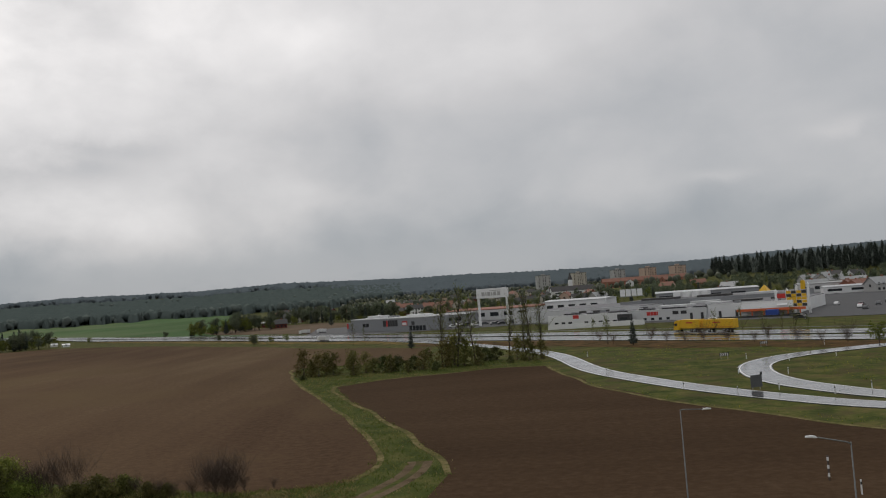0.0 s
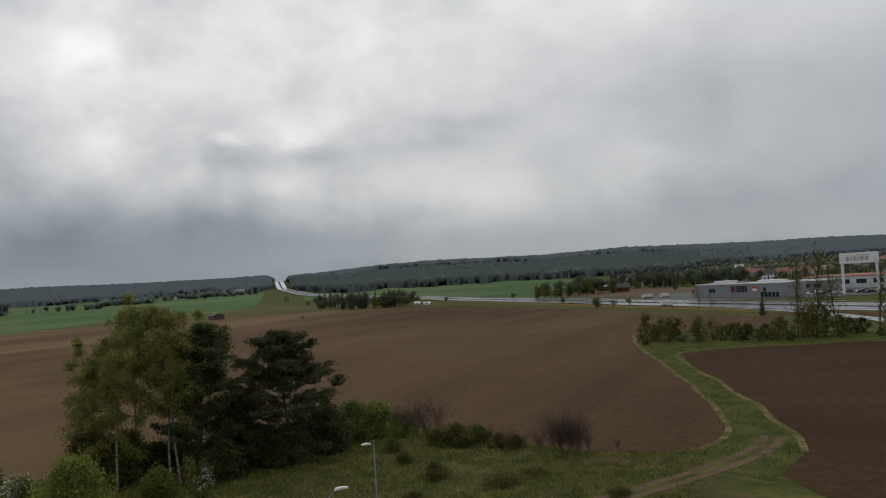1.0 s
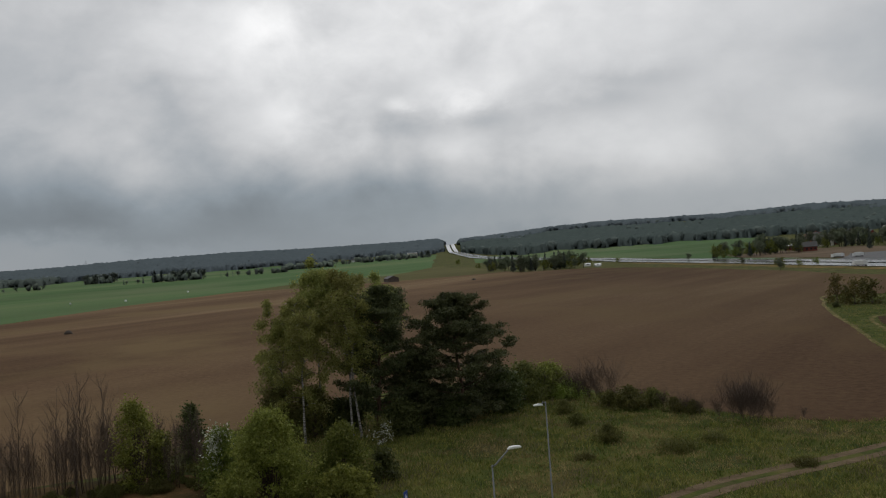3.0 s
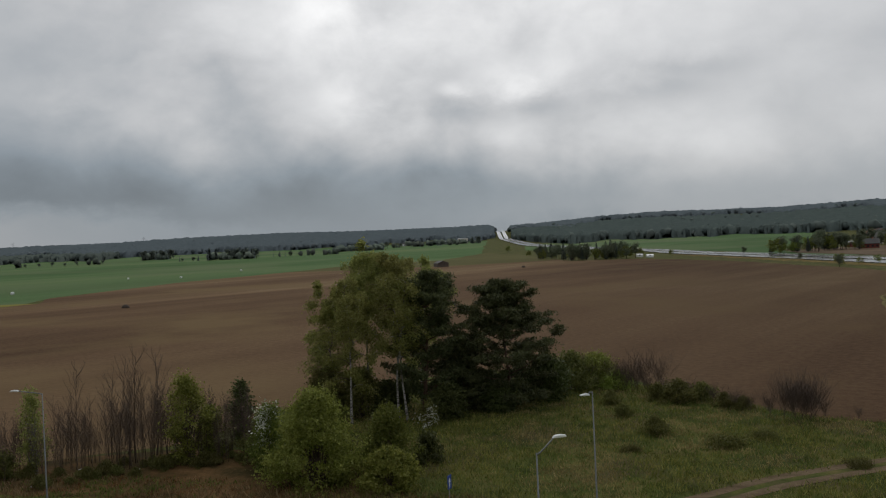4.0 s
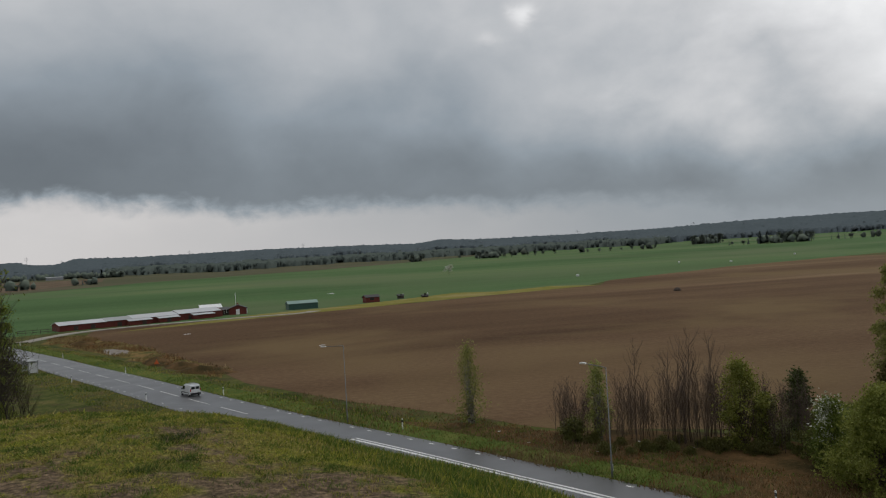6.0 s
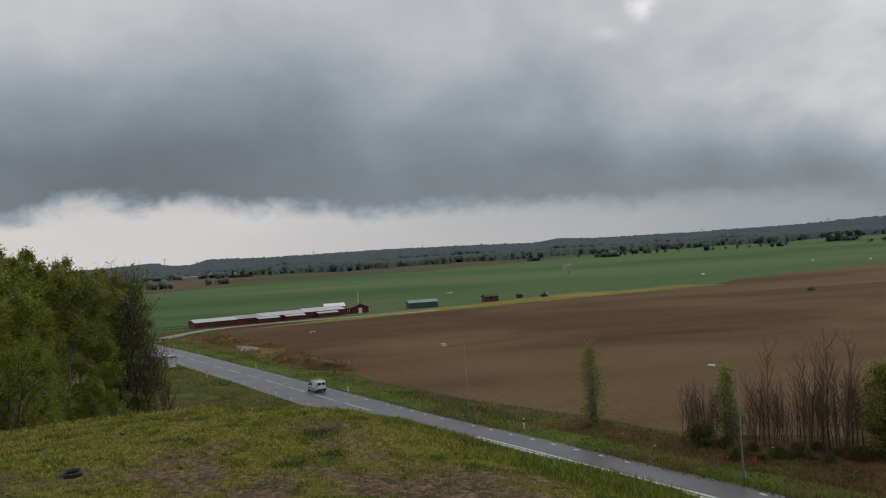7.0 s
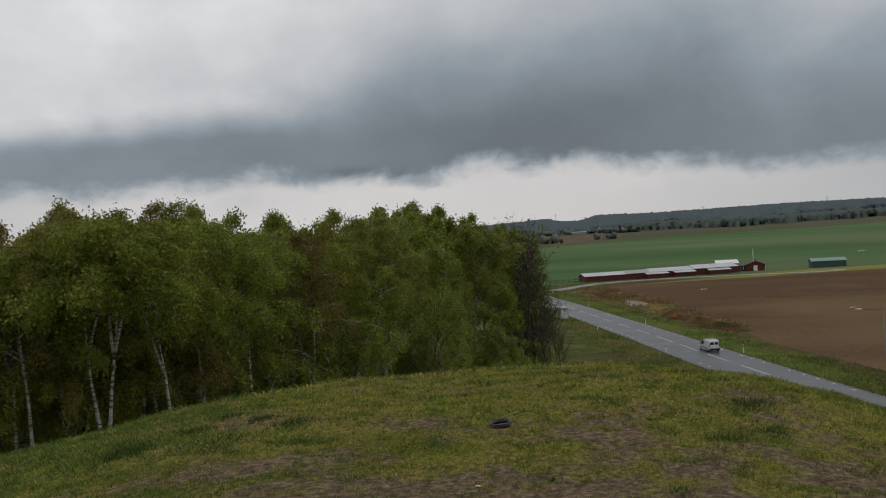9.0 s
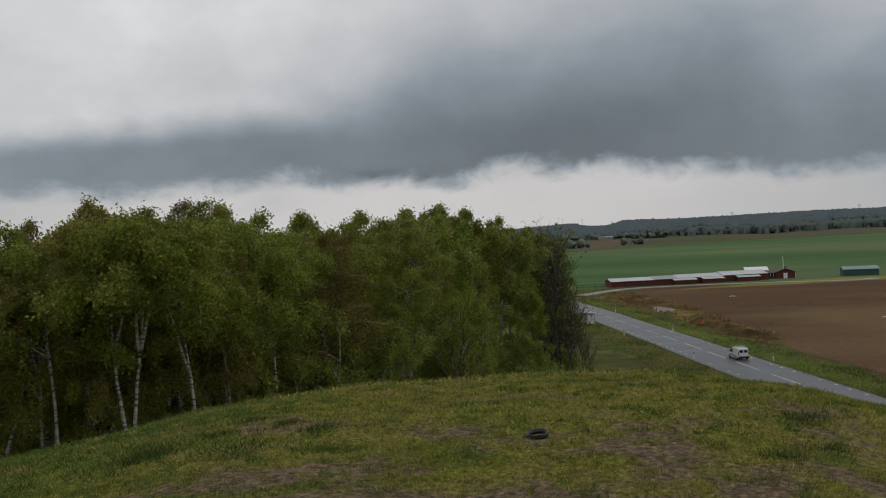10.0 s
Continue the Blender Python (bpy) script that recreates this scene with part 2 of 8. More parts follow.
GRAVEL = turf_mat("gravel", [(0.3, (0.25, 0.23, 0.20)), (0.7, (0.36, 0.34, 0.30))], 0.2, 6.0, relief=0.02)


def asphalt_mat(name, wet, coat=0.5):
    mat, t, b = nodes_of(name)
    wc = world_coord(t)
    big, fine = noise_of(t, wc, 0.15, 4, 0.6, 0.5), noise_of(t, wc, 40, 3)
    link(t, ramp(t, maths(t, "ADD", maths(t, "MULTIPLY", big, 0.6), maths(t, "MULTIPLY", fine, 0.4)), [(0.3, (0.035, 0.036, 0.038)), (0.7, (0.075, 0.076, 0.078))]), b.inputs["Base Color"])
    link(t, ramp(t, big, [(0.35, (wet,) * 3), (0.65, (wet + 0.18,) * 3)]), b.inputs["Roughness"])
    b.inputs["Coat Weight"].default_value, b.inputs["Coat Roughness"].default_value = coat, wet * 0.8
    bump(t, b, fine, 0.12, 0.004)
    return mat


ASPHALT, HIGHWAY, PARKING = asphalt_mat("wet_asphalt", 0.42, 0.5), asphalt_mat("wet_highway", 0.10), asphalt_mat("car_park_asphalt", 0.75, 0.0)
PAINT = plain_mat("road_paint", (0.7, 0.7, 0.68), 0.5, vary=0.1)

# ---- sky and light ----
sky_world = bpy.data.worlds.new("sky")
scene.world = sky_world
sky_world.use_nodes = True
wt = sky_world.node_tree
background = wt.nodes["Background"]
way = wt.nodes.new("ShaderNodeTexCoord").outputs["Generated"]
split = wt.nodes.new("ShaderNodeSeparateXYZ")
link(wt, way, split.inputs[0])
wx, wy, wz = split.outputs
elev = maths(wt, "MULTIPLY", maths(wt, "ARCSINE", wz), 57.2958)
bearing = maths(wt, "MULTIPLY", maths(wt, "ARCTAN2", maths(wt, "MULTIPLY", wx, -1.0), wy), 57.2958)
turn01 = maths(wt, "ADD", maths(wt, "DIVIDE", bearing, 360.0), 0.5)
billow = noise_of(wt, way, 3.0, 6, 0.46, 0.12, (1.0, 1.0, 1.6))
puffs = noise_of(wt, way, 8.0, 6, 0.48, 0.2, (1.0, 1.0, 1.35))
wisps = noise_of(wt, way, 24.0, 6, 0.6, 0.3, (1.0, 1.0, 1.6))


def step(x, a, b):
    n = wt.nodes.new("ShaderNodeMapRange")
    n.interpolation_type = "SMOOTHSTEP"
    for i, v in ((0, x), (1, a), (2, b)):
        if isinstance(v, (int, float)):
            n.inputs[i].default_value = v
        else:
            link(wt, v, n.inputs[i])
    return n.outputs[0]


def add(*xs):
    total = xs[0]
    for x in xs[1:]:
        total = maths(wt, "ADD", total, x)
    return total


def times(a, b):
    return maths(wt, "MULTIPLY", a, b)


def off(n, by):
    return times(maths(wt, "SUBTRACT", n, 0.5), by)


def blend(f, a, b):
    return add(a, times(f, maths(wt, "SUBTRACT", b, a)))


ROUND = (-180, -90, -30, 0, 20, 35, 50, 62, 72, 88, 97, 108, 118, 127, 138, 180)


def by_bearing(values, scale=1.0):
    """A value that changes smoothly with the bearing."""
    out = ramp(wt, turn01, [((a + 180) / 360, (v / scale,) * 3) for a, v in zip(ROUND, values)])
    out.node.color_ramp.interpolation = "B_SPLINE"
    return times(out, scale)


# brightness of the cloud sheet: at the skyline, in the dark shelf, above it, and high up
skyline = by_bearing((0.45, 0.42, 0.31, 0.34, 0.31, 0.27, 0.28, 0.32, 0.40, 0.49, 0.56, 0.60, 0.62, 0.60, 0.52, 0.46))
shelf = by_bearing((0.42, 0.42, 0.36, 0.40, 0.39, 0.32, 0.225, 0.215, 0.225, 0.195, 0.155, 0.165, 0.22, 0.25, 0.23, 0.40))
upper = by_bearing((0.50, 0.48, 0.44, 0.49, 0.57, 0.66, 0.58, 0.45, 0.41, 0.40, 0.36, 0.36, 0.58, 0.66, 0.60, 0.52))
high = by_bearing((0.56, 0.54, 0.52, 0.63, 0.79, 0.84, 0.70, 0.53, 0.51, 0.50, 0.47, 0.54, 0.74, 0.68, 0.62, 0.56))
low_edge = by_bearing((2.0, 2.0, 1.0, 1.0, 1.0, 1.2, 1.9, 2.9, 3.3, 3.8, 4.7, 5.0, 4.8, 4.3, 4.4, 3.0), 20.0)
high_edge = by_bearing((6, 6, 5, 6, 6, 7, 8, 9.5, 11.5, 16, 18, 15, 10, 8, 8, 6), 20.0)
ragged = add(elev, off(puffs, 3.6), off(wisps, 2.2))
level = blend(step(ragged, maths(wt, "SUBTRACT", low_edge, 0.9), add(low_edge, 0.9)), skyline, shelf)
level = blend(step(add(elev, off(billow, 5.0), off(puffs, 2.2)), add(low_edge, 2.0), add(high_edge, 1.0)), level, upper)
level = blend(step(add(elev, off(billow, 6.0)), 11.0, 19.0), level, high)
# single clouds and gaps in the sheet: bearing, elevation, half width, half height, lighter or darker
sway, rise_of = add(bearing, off(puffs, 5.0), off(wisps, 1.5)), add(elev, off(billow, 3.0), off(wisps, 1.0))
for c_az, c_el, c_w, c_h, c_by in ((47.5, 15.5, 4.0, 3.0, 0.20), (34.6, 11.0, 2.6, 1.0, 0.17), (37.4, 10.3, 1.0, 0.45, 0.20), (31.7, 9.3, 2.2, 0.8, -0.15), (22.0, 10.8, 3.4, 0.7, -0.12), (36.5, 8.6, 5.0, 0.9, -0.08), (68.7, 15.9, 0.7, 0.6, 0.34), (71.6, 14.6, 0.7, 0.4, 0.12),
                                   (45.6, 9.6, 3.0, 2.4, 0.16), (64.0, 10.4, 2.6, 1.3, 0.09), (55.5, 13.5, 3.5, 2.0, 0.07), (115.6, 4.3, 1.9, 0.45, -0.26), (110.8, 3.9, 1.6, 0.35, -0.24), (112.8, 4.6, 2.2, 0.4, -0.12), (-17.6, 6.2, 2.0, 0.5, 0.09), (-25.0, 8.8, 2.4, 0.5, 0.08),
                                   (24.0, 9.6, 3.2, 0.7, -0.12)):
    u = maths(wt, "DIVIDE", maths(wt, "SUBTRACT", sway, c_az), c_w)
    v = maths(wt, "DIVIDE", maths(wt, "SUBTRACT", rise_of, c_el), c_h)
    level = times(level, add(1.0, times(maths(wt, "EXPONENT", times(add(times(u, u), times(v, v)), -1.0)), c_by * 1.5)))
stir = by_bearing((0.5, 0.4, 0.3, 0.3, 0.6, 1.1, 1.1, 0.8, 0.5, 0.4, 0.4, 0.4, 0.45, 0.5, 0.5, 0.5))
mottle = add(1.0, off(billow, 0.42), times(stir, add(off(puffs, 1.0), off(wisps, 0.22))))
calm = step(elev, 0.5, 5.0)
level = times(level, blend(calm, 1.0, mottle))
tone = wt.nodes.new("ShaderNodeValToRGB")
for el, (p, c) in zip([tone.color_ramp.elements[0], tone.color_ramp.elements[1], *(tone.color_ramp.elements.new(0.5) for _ in range(3))], ((0.0, (0, 0, 0)), (0.12, (0.096, 0.121, 0.144)), (0.3, (0.264, 0.303, 0.340)), (0.55, (0.54, 0.551, 0.565)), (1.0, (1.0, 1.0, 1.0)))):
    el.position, el.color = p, (*c, 1)
link(wt, level, tone.inputs[0])
warm = times(step(ragged, add(low_edge, 0.6), maths(wt, "SUBTRACT", low_edge, 0.8)), step(bearing, 45.0, 75.0))
cloud = mix(wt, warm, tone.outputs[0], mix(wt, 1.0, tone.outputs[0], (1.02, 0.98, 0.955), "MULTIPLY"))
blue = wt.nodes.new("ShaderNodeTexSky")
blue.sky_type, blue.sun_disc = "NISHITA", False
blue.sun_elevation, blue.sun_rotation = radians(42), radians(-25)
clear = mix(wt, 1.0, blue.outputs[0], (0.1, 0.1, 0.1), "MULTIPLY")
link(wt, mix(wt, 0.97, clear, cloud), background.inputs[0])
background.inputs[1].default_value = 1.0

sun_data = bpy.data.lights.new("sun", "SUN")
sun_data.energy, sun_data.angle, sun_data.color = 0.5, radians(40), (1.0, 0.97, 0.93)
sun = new("sun", sun_data)
sun.matrix_basis = look((*at(25, 60), 70), (0, 0, 10))

# ---- the land ----
def worn(x, y):
    """How bare the turf is at a place on the hilltop: above 0 soil and litter show."""
    q = noise.noise((x * 0.75 + 40, y * 0.75, 5.0)) + 0.7 * noise.noise((x * 2.6, y * 2.6, 1.0)) + 0.35 * noise.noise((x * 7.0, y * 7.0, 3.0))
    bear = math.degrees(math.atan2(-x, y)) % 360
    return q + 0.36 - 0.75 * smooth(6.3, 10.5, math.hypot(x, y)) - 0.3 * smooth(124, 136, bear) - 0.7 * smooth(92, 76, bear)


def ground_sheet():
    radii = [0.0] + [0.14 * i for i in range(1, 101)] + [14.5 + 0.5 * i for i in range(70)]
    while radii[-1] < 4700:
        radii.append(radii[-1] * 1.045)
    n = 480
    verts, faces, index, bare = [], [], [], []
    for r in radii:
        for k in range(n):
            x, y = at(k * 360 / n, r)
            verts.append((x, y, height(x, y)))
            bare.append(smooth(-0.02, 0.22, worn(x, y)) if r < 14 else 0.0)
    for i in range(len(radii) - 1):
        for k in range(n):
            a, b = i * n + k, i * n + (k + 1) % n
            faces.append((a, a + n, b + n, b))
            index.append(1 if radii[i] < 34 else 0)
    me = raw_mesh("ground", verts, faces, [GRASS, LAWN], index, True)
    me.attributes.new("bare", "FLOAT", "POINT").data.foreach_set("value", bare)
    return tagged(new("ground", me), "rough spring grass over a plain with one round hill", "ground", kind="structure")


ground_sheet()


def outline(pts, step_m, jitter):
    out = []
    for (x0, y0), (x1, y1) in zip(pts, pts[1:] + pts[:1]):
        d = math.hypot(x1 - x0, y1 - y0)
        far = max(1.0, math.hypot(x0, y0) / 120)
        k = max(1, int(d / (step_m * far)))
        for i in range(k):
            x, y = x0 + (x1 - x0) * i / k, y0 + (y1 - y0) * i / k
            j = jitter * far ** 0.5
            out.append((x + j * noise.noise((x * 0.09, y * 0.09, 1.7)) * 2, y + j * noise.noise((x * 0.09, y * 0.09, 9.2)) * 2))
    return out


def field(name, pts, lift, mat, label, category="field", grid=60, step_m=5.0, jitter=0.8, kind="structure"):
    """A piece of land laid on the ground sheet."""
    bm = bmesh.new()
    vs = [bm.verts.new((x, y, 0)) for x, y in outline(pts, step_m, jitter)]
    bm.faces.new(vs)
    bmesh.ops.triangulate(bm, faces=bm.faces[:], ngon_method="BEAUTY")
    xs, ys = [v.co.x for v in bm.verts], [v.co.y for v in bm.verts]
    for axis, lo, hi in ((0, min(xs), max(xs)), (1, min(ys), max(ys))):
        g = max(grid, (hi - lo) / 40)
        c = math.floor(lo / g) * g + g
        while c < hi:
            no = (1, 0, 0) if axis == 0 else (0, 1, 0)
            co = (c, 0, 0) if axis == 0 else (0, c, 0)
            bmesh.ops.bisect_plane(bm, geom=bm.verts[:] + bm.edges[:] + bm.faces[:], plane_co=co, plane_no=no, dist=1e-4)
            c += g
    for v in bm.verts:
        v.co.z = height(v.co.x, v.co.y) + lift * 0.35 * max(1.0, math.hypot(v.co.x, v.co.y) / 150)
    bmesh.ops.recalc_face_normals(bm, faces=bm.faces)
    if sum(f.normal.z for f in bm.faces) < 0:
        bmesh.ops.reverse_faces(bm, faces=bm.faces)
    me = bpy.data.meshes.new(name)
    bm.to_mesh(me)
    bm.free()
    me.materials.append(mat)
    return tagged(new(name, me), label, category, kind=kind)


field("field_green_west", [(-250, -120), (-262, -62), (-278, -30), (-280, 40), (-300, 90), (-330, 150), (-366, 179), (-435, 288), (-482, 410), (-560, 560), (-505, 640), (-620, 840), *[at(36 + 6 * i, 2480) for i in range(15)], (-600, -300)],
      0.04, CROP, "wide flat field of young green crop", grid=120, step_m=12)
field("field_green_north", [(-250, 660), (-190, 575), (-120, 470), (-100, 520), (-190, 640), at(15, 1500), at(20, 1750), at(26, 1800), at(33.5, 1500), at(33.5, 1100), (-440, 880)], 0.04, CROP, "green field of young crop beyond the highway", grid=120, step_m=12)
field("field_brown_north", [(-115, 500), (-60, 430), (-45, 470), (-70, 505), at(7.4, 640), at(9.5, 700), at(13, 700), at(17, 690), (-165, 560)], 0.10, SOIL_PALE, "pale brown ploughed field beyond the highway", grid=100)
field("field_fallow_far", [*[at(a, r) for a, r in ((72, 1900), (78, 1500), (84, 1300), (90, 1240), (95, 1180), (99, 1060), (104, 960), (112, 900), (118, 900))], *[at(118 - 4.6 * i, 2300) for i in range(11)]], 0.10, FALLOW, "distant brownish green fallow field", grid=150, step_m=14)
field("field_brown_far", [*[at(a, r) for a, r in ((97.2, 1420), (99, 1250), (101, 1150), (104, 1060), (110, 1000), (118, 1000))], *[at(118 - 4.2 * i, 1750) for i in range(6)]], 0.14, SOIL_PALE, "distant bare brown field", grid=150, step_m=14)
MAIN = [(-14, 75), (-20, 74.8), (-25, 76), (-39, 82.5), (-52, 90), (-62, 84), (-70, 70), (-66, 52), (-62, 41), (-69, 29.5), (-78, 24), (-84, 21), (-96, 14), (-111, 6.5),
        (-126, 1.5), (-140, -1), (-152, -6), (-172, -12), (-196, -18), (-222, -30), (-250, -37), (-270, -37), (-277, -20), (-281, 10), (-283, 42), (-291, 65), (-310, 110), (-325, 153), (-366, 179),
        (-435, 288), (-482, 410), (-545, 540), (-500, 615), (-447, 670), (-300, 513), (-252, 520), (-200, 480), (-148, 427), (-87, 352), (-52, 303), (-32, 283), (-10, 259), (-8, 226), (-12, 214),
        (-25, 212), (-42, 214), (-41.6, 200.7), (-30.5, 160.6), (-20.2, 127.9), (-13.2, 104.1), (-9.6, 89.8), (-9.1, 82.3), (-11, 76.7)]
field("field_ploughed", MAIN, 0.07, SOIL, "large ploughed field of dark brown soil", grid=45)
EAST = [(16.6, 173.4), (6.7, 175.8), (-5, 172), (-13.9, 168.9), (-25.2, 161), (-18.7, 135.7), (-11.1, 112.3), (-5.7, 93.3), (-2.7, 82.8), (-2.1, 76.2), (-3.6, 67.9), (3, 57), (18, 45), (45, 35), (60, 55), (39.9, 82.7), (35.0, 93.3), (27.1, 110.1), (19.5, 137.0)]
field("field_ploughed_east", EAST, 0.07, SOIL_WET, "ploughed field of dark brown soil beside the slip road", grid=40)
field("field_stubble", [(-482, 410), (-545, 540), (-500, 620), (-617, 837), (-470, 720), (-447, 680), (-330, 540), (-360, 480), (-420, 430)], 0.11, STUBBLE, "greenish brown stubble at the field's far edge", grid=60, jitter=2.0)
field("yellow_strip", [(-250, -30), (-281, 12), (-287, 45), (-300, 85), (-325, 153), (-345, 140), (-330, 110), (-345, 95), (-318, 62), (-298, 34), (-290, 12)], 0.12, STRAW, "strip of dry yellow grass along the ploughed field")
STRIP_LINE = [(-41, 200), (-30.5, 161), (-20.5, 128), (-13.5, 104), (-10, 90), (-10, 79), (-16, 73), (-4, 66), (-2, 76), (-2.4, 83), (-5.3, 93.4), (-10.7, 112.3), (-18.3, 136), (-24.6, 160.6), (-13.9, 169.4), (-5, 172.6), (6.7, 176.4), (16.6, 174), (17, 190), (0, 200), (-20, 210), (-40, 214)]
field("path_strip", STRIP_LINE, 0.05, STRIP_TURF, "grassy strip between the two ploughed fields", grid=40, step_m=3)
field("scrub_bank", [(-30, 36), (-40, 42), (-46, 45), (-56, 42), (-62, 39), (-70, 28), (-78, 21.5), (-86, 12.5), (-70, 17.5), (-58, 23), (-50, 26.8), (-42, 30), (-34, 32)], 0.06, SCRUB, "rough bank of brown brush and dry weeds", grid=20, step_m=2, jitter=0.8)
field("dirt_yard", [(-128, -1), (-140, -4), (-160, -13.5), (-190, -26), (-228, -43), (-246, -44), (-246, -36), (-220, -28), (-196, -17), (-172, -11), (-152, -5), (-138, 0.5)], 0.10, VERGE, "rough ground of dirt and dry weeds beside the road", grid=30, step_m=3, jitter=0.7)
TRACK_MID = [(-26, 37), (-22, 44), (-19.6, 49.2), (-17.6, 53.8), (-15.1, 58.0), (-12.4, 62.4), (-9.4, 67.9), (-7.1, 73.4), (-5.4, 78.6), (-4.9, 83.0)]


def ribbon(line, half, lift=0.0):
    """Left and right points along a line."""
    left, right = [], []
    for i, (x, y) in enumerate(line):
        x0, y0 = line[max(i - 1, 0)]
        x1, y1 = line[min(i + 1, len(line) - 1)]
        d = math.hypot(x1 - x0, y1 - y0)
        d = max(d, 1e-6)
        nx, ny = -(y1 - y0) / d, (x1 - x0) / d
        h = half if not isinstance(half, list) else half[i]
        left.append((x + nx * h, y + ny * h))
        right.append((x - nx * h, y - ny * h))
    return left, right


def glide(line, n=8):
    """A smooth line through the points."""
    out = []
    for i in range(len(line) - 1):
        p0, p1, p2, p3 = (Vector(line[min(max(k, 0), len(line) - 1)]) for k in (i - 1, i, i + 1, i + 2))
        for s in range(n):
            t = s / n
            out.append(tuple(0.5 * (2 * p1 + (p2 - p0) * t + (2 * p0 - 5 * p1 + 4 * p2 - p3) * t * t + (3 * p1 - p0 - 3 * p2 + p3) * t ** 3)))
    out.append(tuple(line[-1]))
    return out


def shifted(line, off):
    return ribbon(line, off)[0]


for pale in (MAIN[-8:], EAST[:10], EAST[14:] + EAST[:1]):
    seam = glide(pale, 5)
    field("dry_edge", shifted(seam, 0.35) + shifted(seam, -0.35)[::-1], 0.13, STRAW_EDGE, "pale dry grass along the field's edge", "grass", grid=40, step_m=2, jitter=0.35)
track = glide(TRACK_MID, 6)
for near_side, far_side in ((0.35, 1.25), (-1.25, -0.35)):
    field("wheel_rut", shifted(track, near_side) + shifted(track, far_side)[::-1], 0.09, TRACK, "bare dirt wheel rut of a farm track in the grass", "track", grid=20, step_m=2, jitter=0.18)
field("track_middle", shifted(track, -0.45) + shifted(track, 0.45)[::-1], 0.075, GRASS, "strip of worn grass between the wheel ruts", "track", grid=20, step_m=2, jitter=0.15)


def road(name, line, half, mat, label, lift=0.06, category="road"):
    left, right = ribbon(line, half)
    verts, faces = [], []
    for (a, b), (c, d) in zip(left, right):
        far = max(1.0, math.hypot(a, b) / 150)
        za, zb = height(a, b) + lift * far, height(c, d) + lift * far
        z = max(za, zb)
        verts += [(a, b, z), (c, d, z), (a, b, z - 0.5), (c, d, z - 0.5)]
    for i in range(len(left) - 1):
        k = 4 * i
        faces += [(k, k + 1, k + 5, k + 4), (k, k + 4, k + 6, k + 2), (k + 1, k + 3, k + 7, k + 5)]
    return tagged(new(name, raw_mesh(name, verts, faces, [mat])), label, category, kind="structure")


def paint(name, line, off, half, parent, dash=0.0, gap=0.0, lift=0.17, label="white road marking", stretch=(0, 1)):
    """A painted line; dashed lines are one part a dash."""
    pts = shifted(line, off)
    run, walked = [], 0.0
    pieces = []
    fine = []
    for (x0, y0), (x1, y1) in zip(pts, pts[1:]):
        k = max(1, int(math.hypot(x1 - x0, y1 - y0) / 0.5))
        fine += [(x0 + (x1 - x0) * i / k, y0 + (y1 - y0) * i / k) for i in range(k)]
    fine = fine[int(len(fine) * stretch[0]):int(len(fine) * stretch[1])]
    if not dash:
        pieces = [fine[::6] + [fine[-1]]]
    else:
        for p, q in zip(fine, fine[1:]):
            walked += math.hypot(q[0] - p[0], q[1] - p[1])
            if walked % (dash + gap) < dash:
                run.append(q)
            elif run:
                pieces.append(run)
                run = []
    for piece in pieces:
        if len(piece) < 2:
            continue
        left, right = ribbon(piece, half)
        verts, faces = [], []
        for (a, b), (c, d) in zip(left, right):
            z = max(height(a, b), height(c, d)) + lift * max(1.0, math.hypot(a, b) / 150)
            verts += [(a, b, z), (c, d, z)]
        faces = [(2 * i, 2 * i + 1, 2 * i + 3, 2 * i + 2) for i in range(len(left) - 1)]
        ob = new(name, raw_mesh(name, verts, faces, [PAINT]))
        ob.parent = parent


# the country road below the hill
ROAD = glide([(-275, -78), (-252, -67), (-232, -57.5), (-205, -45.5), (-178.2, -33.5), (-158.1, -25), (-131.8, -13.6), (-108.8, -4), (-92.4, 3.1), (-82.2, 7.7), (-69.35, 13.8), (-57, 19.4), (-48.7, 23.2), (-36, 28), (-20, 32), (0, 35), (30, 36)], 6)
ROAD = shifted(ROAD, -0.42)
country = road("road", ROAD, 3.97, ASPHALT, "wet asphalt country road with white dashed edge lines")
paint("edge_dash", ROAD, 3.3, 0.1, country, 1.0, 2.0, 0.066)
paint("edge_dash", ROAD, -3.05, 0.1, country, 1.0, 2.0, 0.066)
paint("centre_dash", ROAD, 0.3, 0.07, country, 7.5, 2.5, 0.066, stretch=(0, 0.62))

bend = [p for p in ROAD if -77 < p[0] < -20]
paint("centre_line", bend, 0.66, 0.10, country, lift=0.066)
paint("centre_line", bend, 0.16, 0.15, country, lift=0.066)

# the highway: two carriageways
HIGH = [(175, 120), (130, 158), (97, 190), (70, 221), (33, 268), (0, 306), (-28, 342), (-68, 390), (-120, 458), (-188, 542), (-258, 625), (-360, 760)] + [at(29.3, 1070), at(31.4, 1230), at(33.0, 1440), at(33.8, 1740), at(34.4, 2160), at(34.9, 2700), at(35.1, 3250)]
HIGH = glide(HIGH, 5)
way_a = road("highway", shifted(HIGH, -8.0), 6.2, HIGHWAY, "wet highway carriageway that mirrors the bright sky", 0.14)
way_b = road("highway", shifted(HIGH, 9.0), 6.4, HIGHWAY, "wet highway carriageway that mirrors the bright sky", 0.14)
paint("edge_line", shifted(HIGH, -8.0), 5.2, 0.1, way_a, lift=0.15)
paint("edge_line", shifted(HIGH, -8.0), -5.2, 0.1, way_a, lift=0.15)
paint("edge_line", shifted(HIGH, 9.0), 5.4, 0.1, way_b, lift=0.15)
edge = [p for p in HIGH if -250 < p[0] < 90]
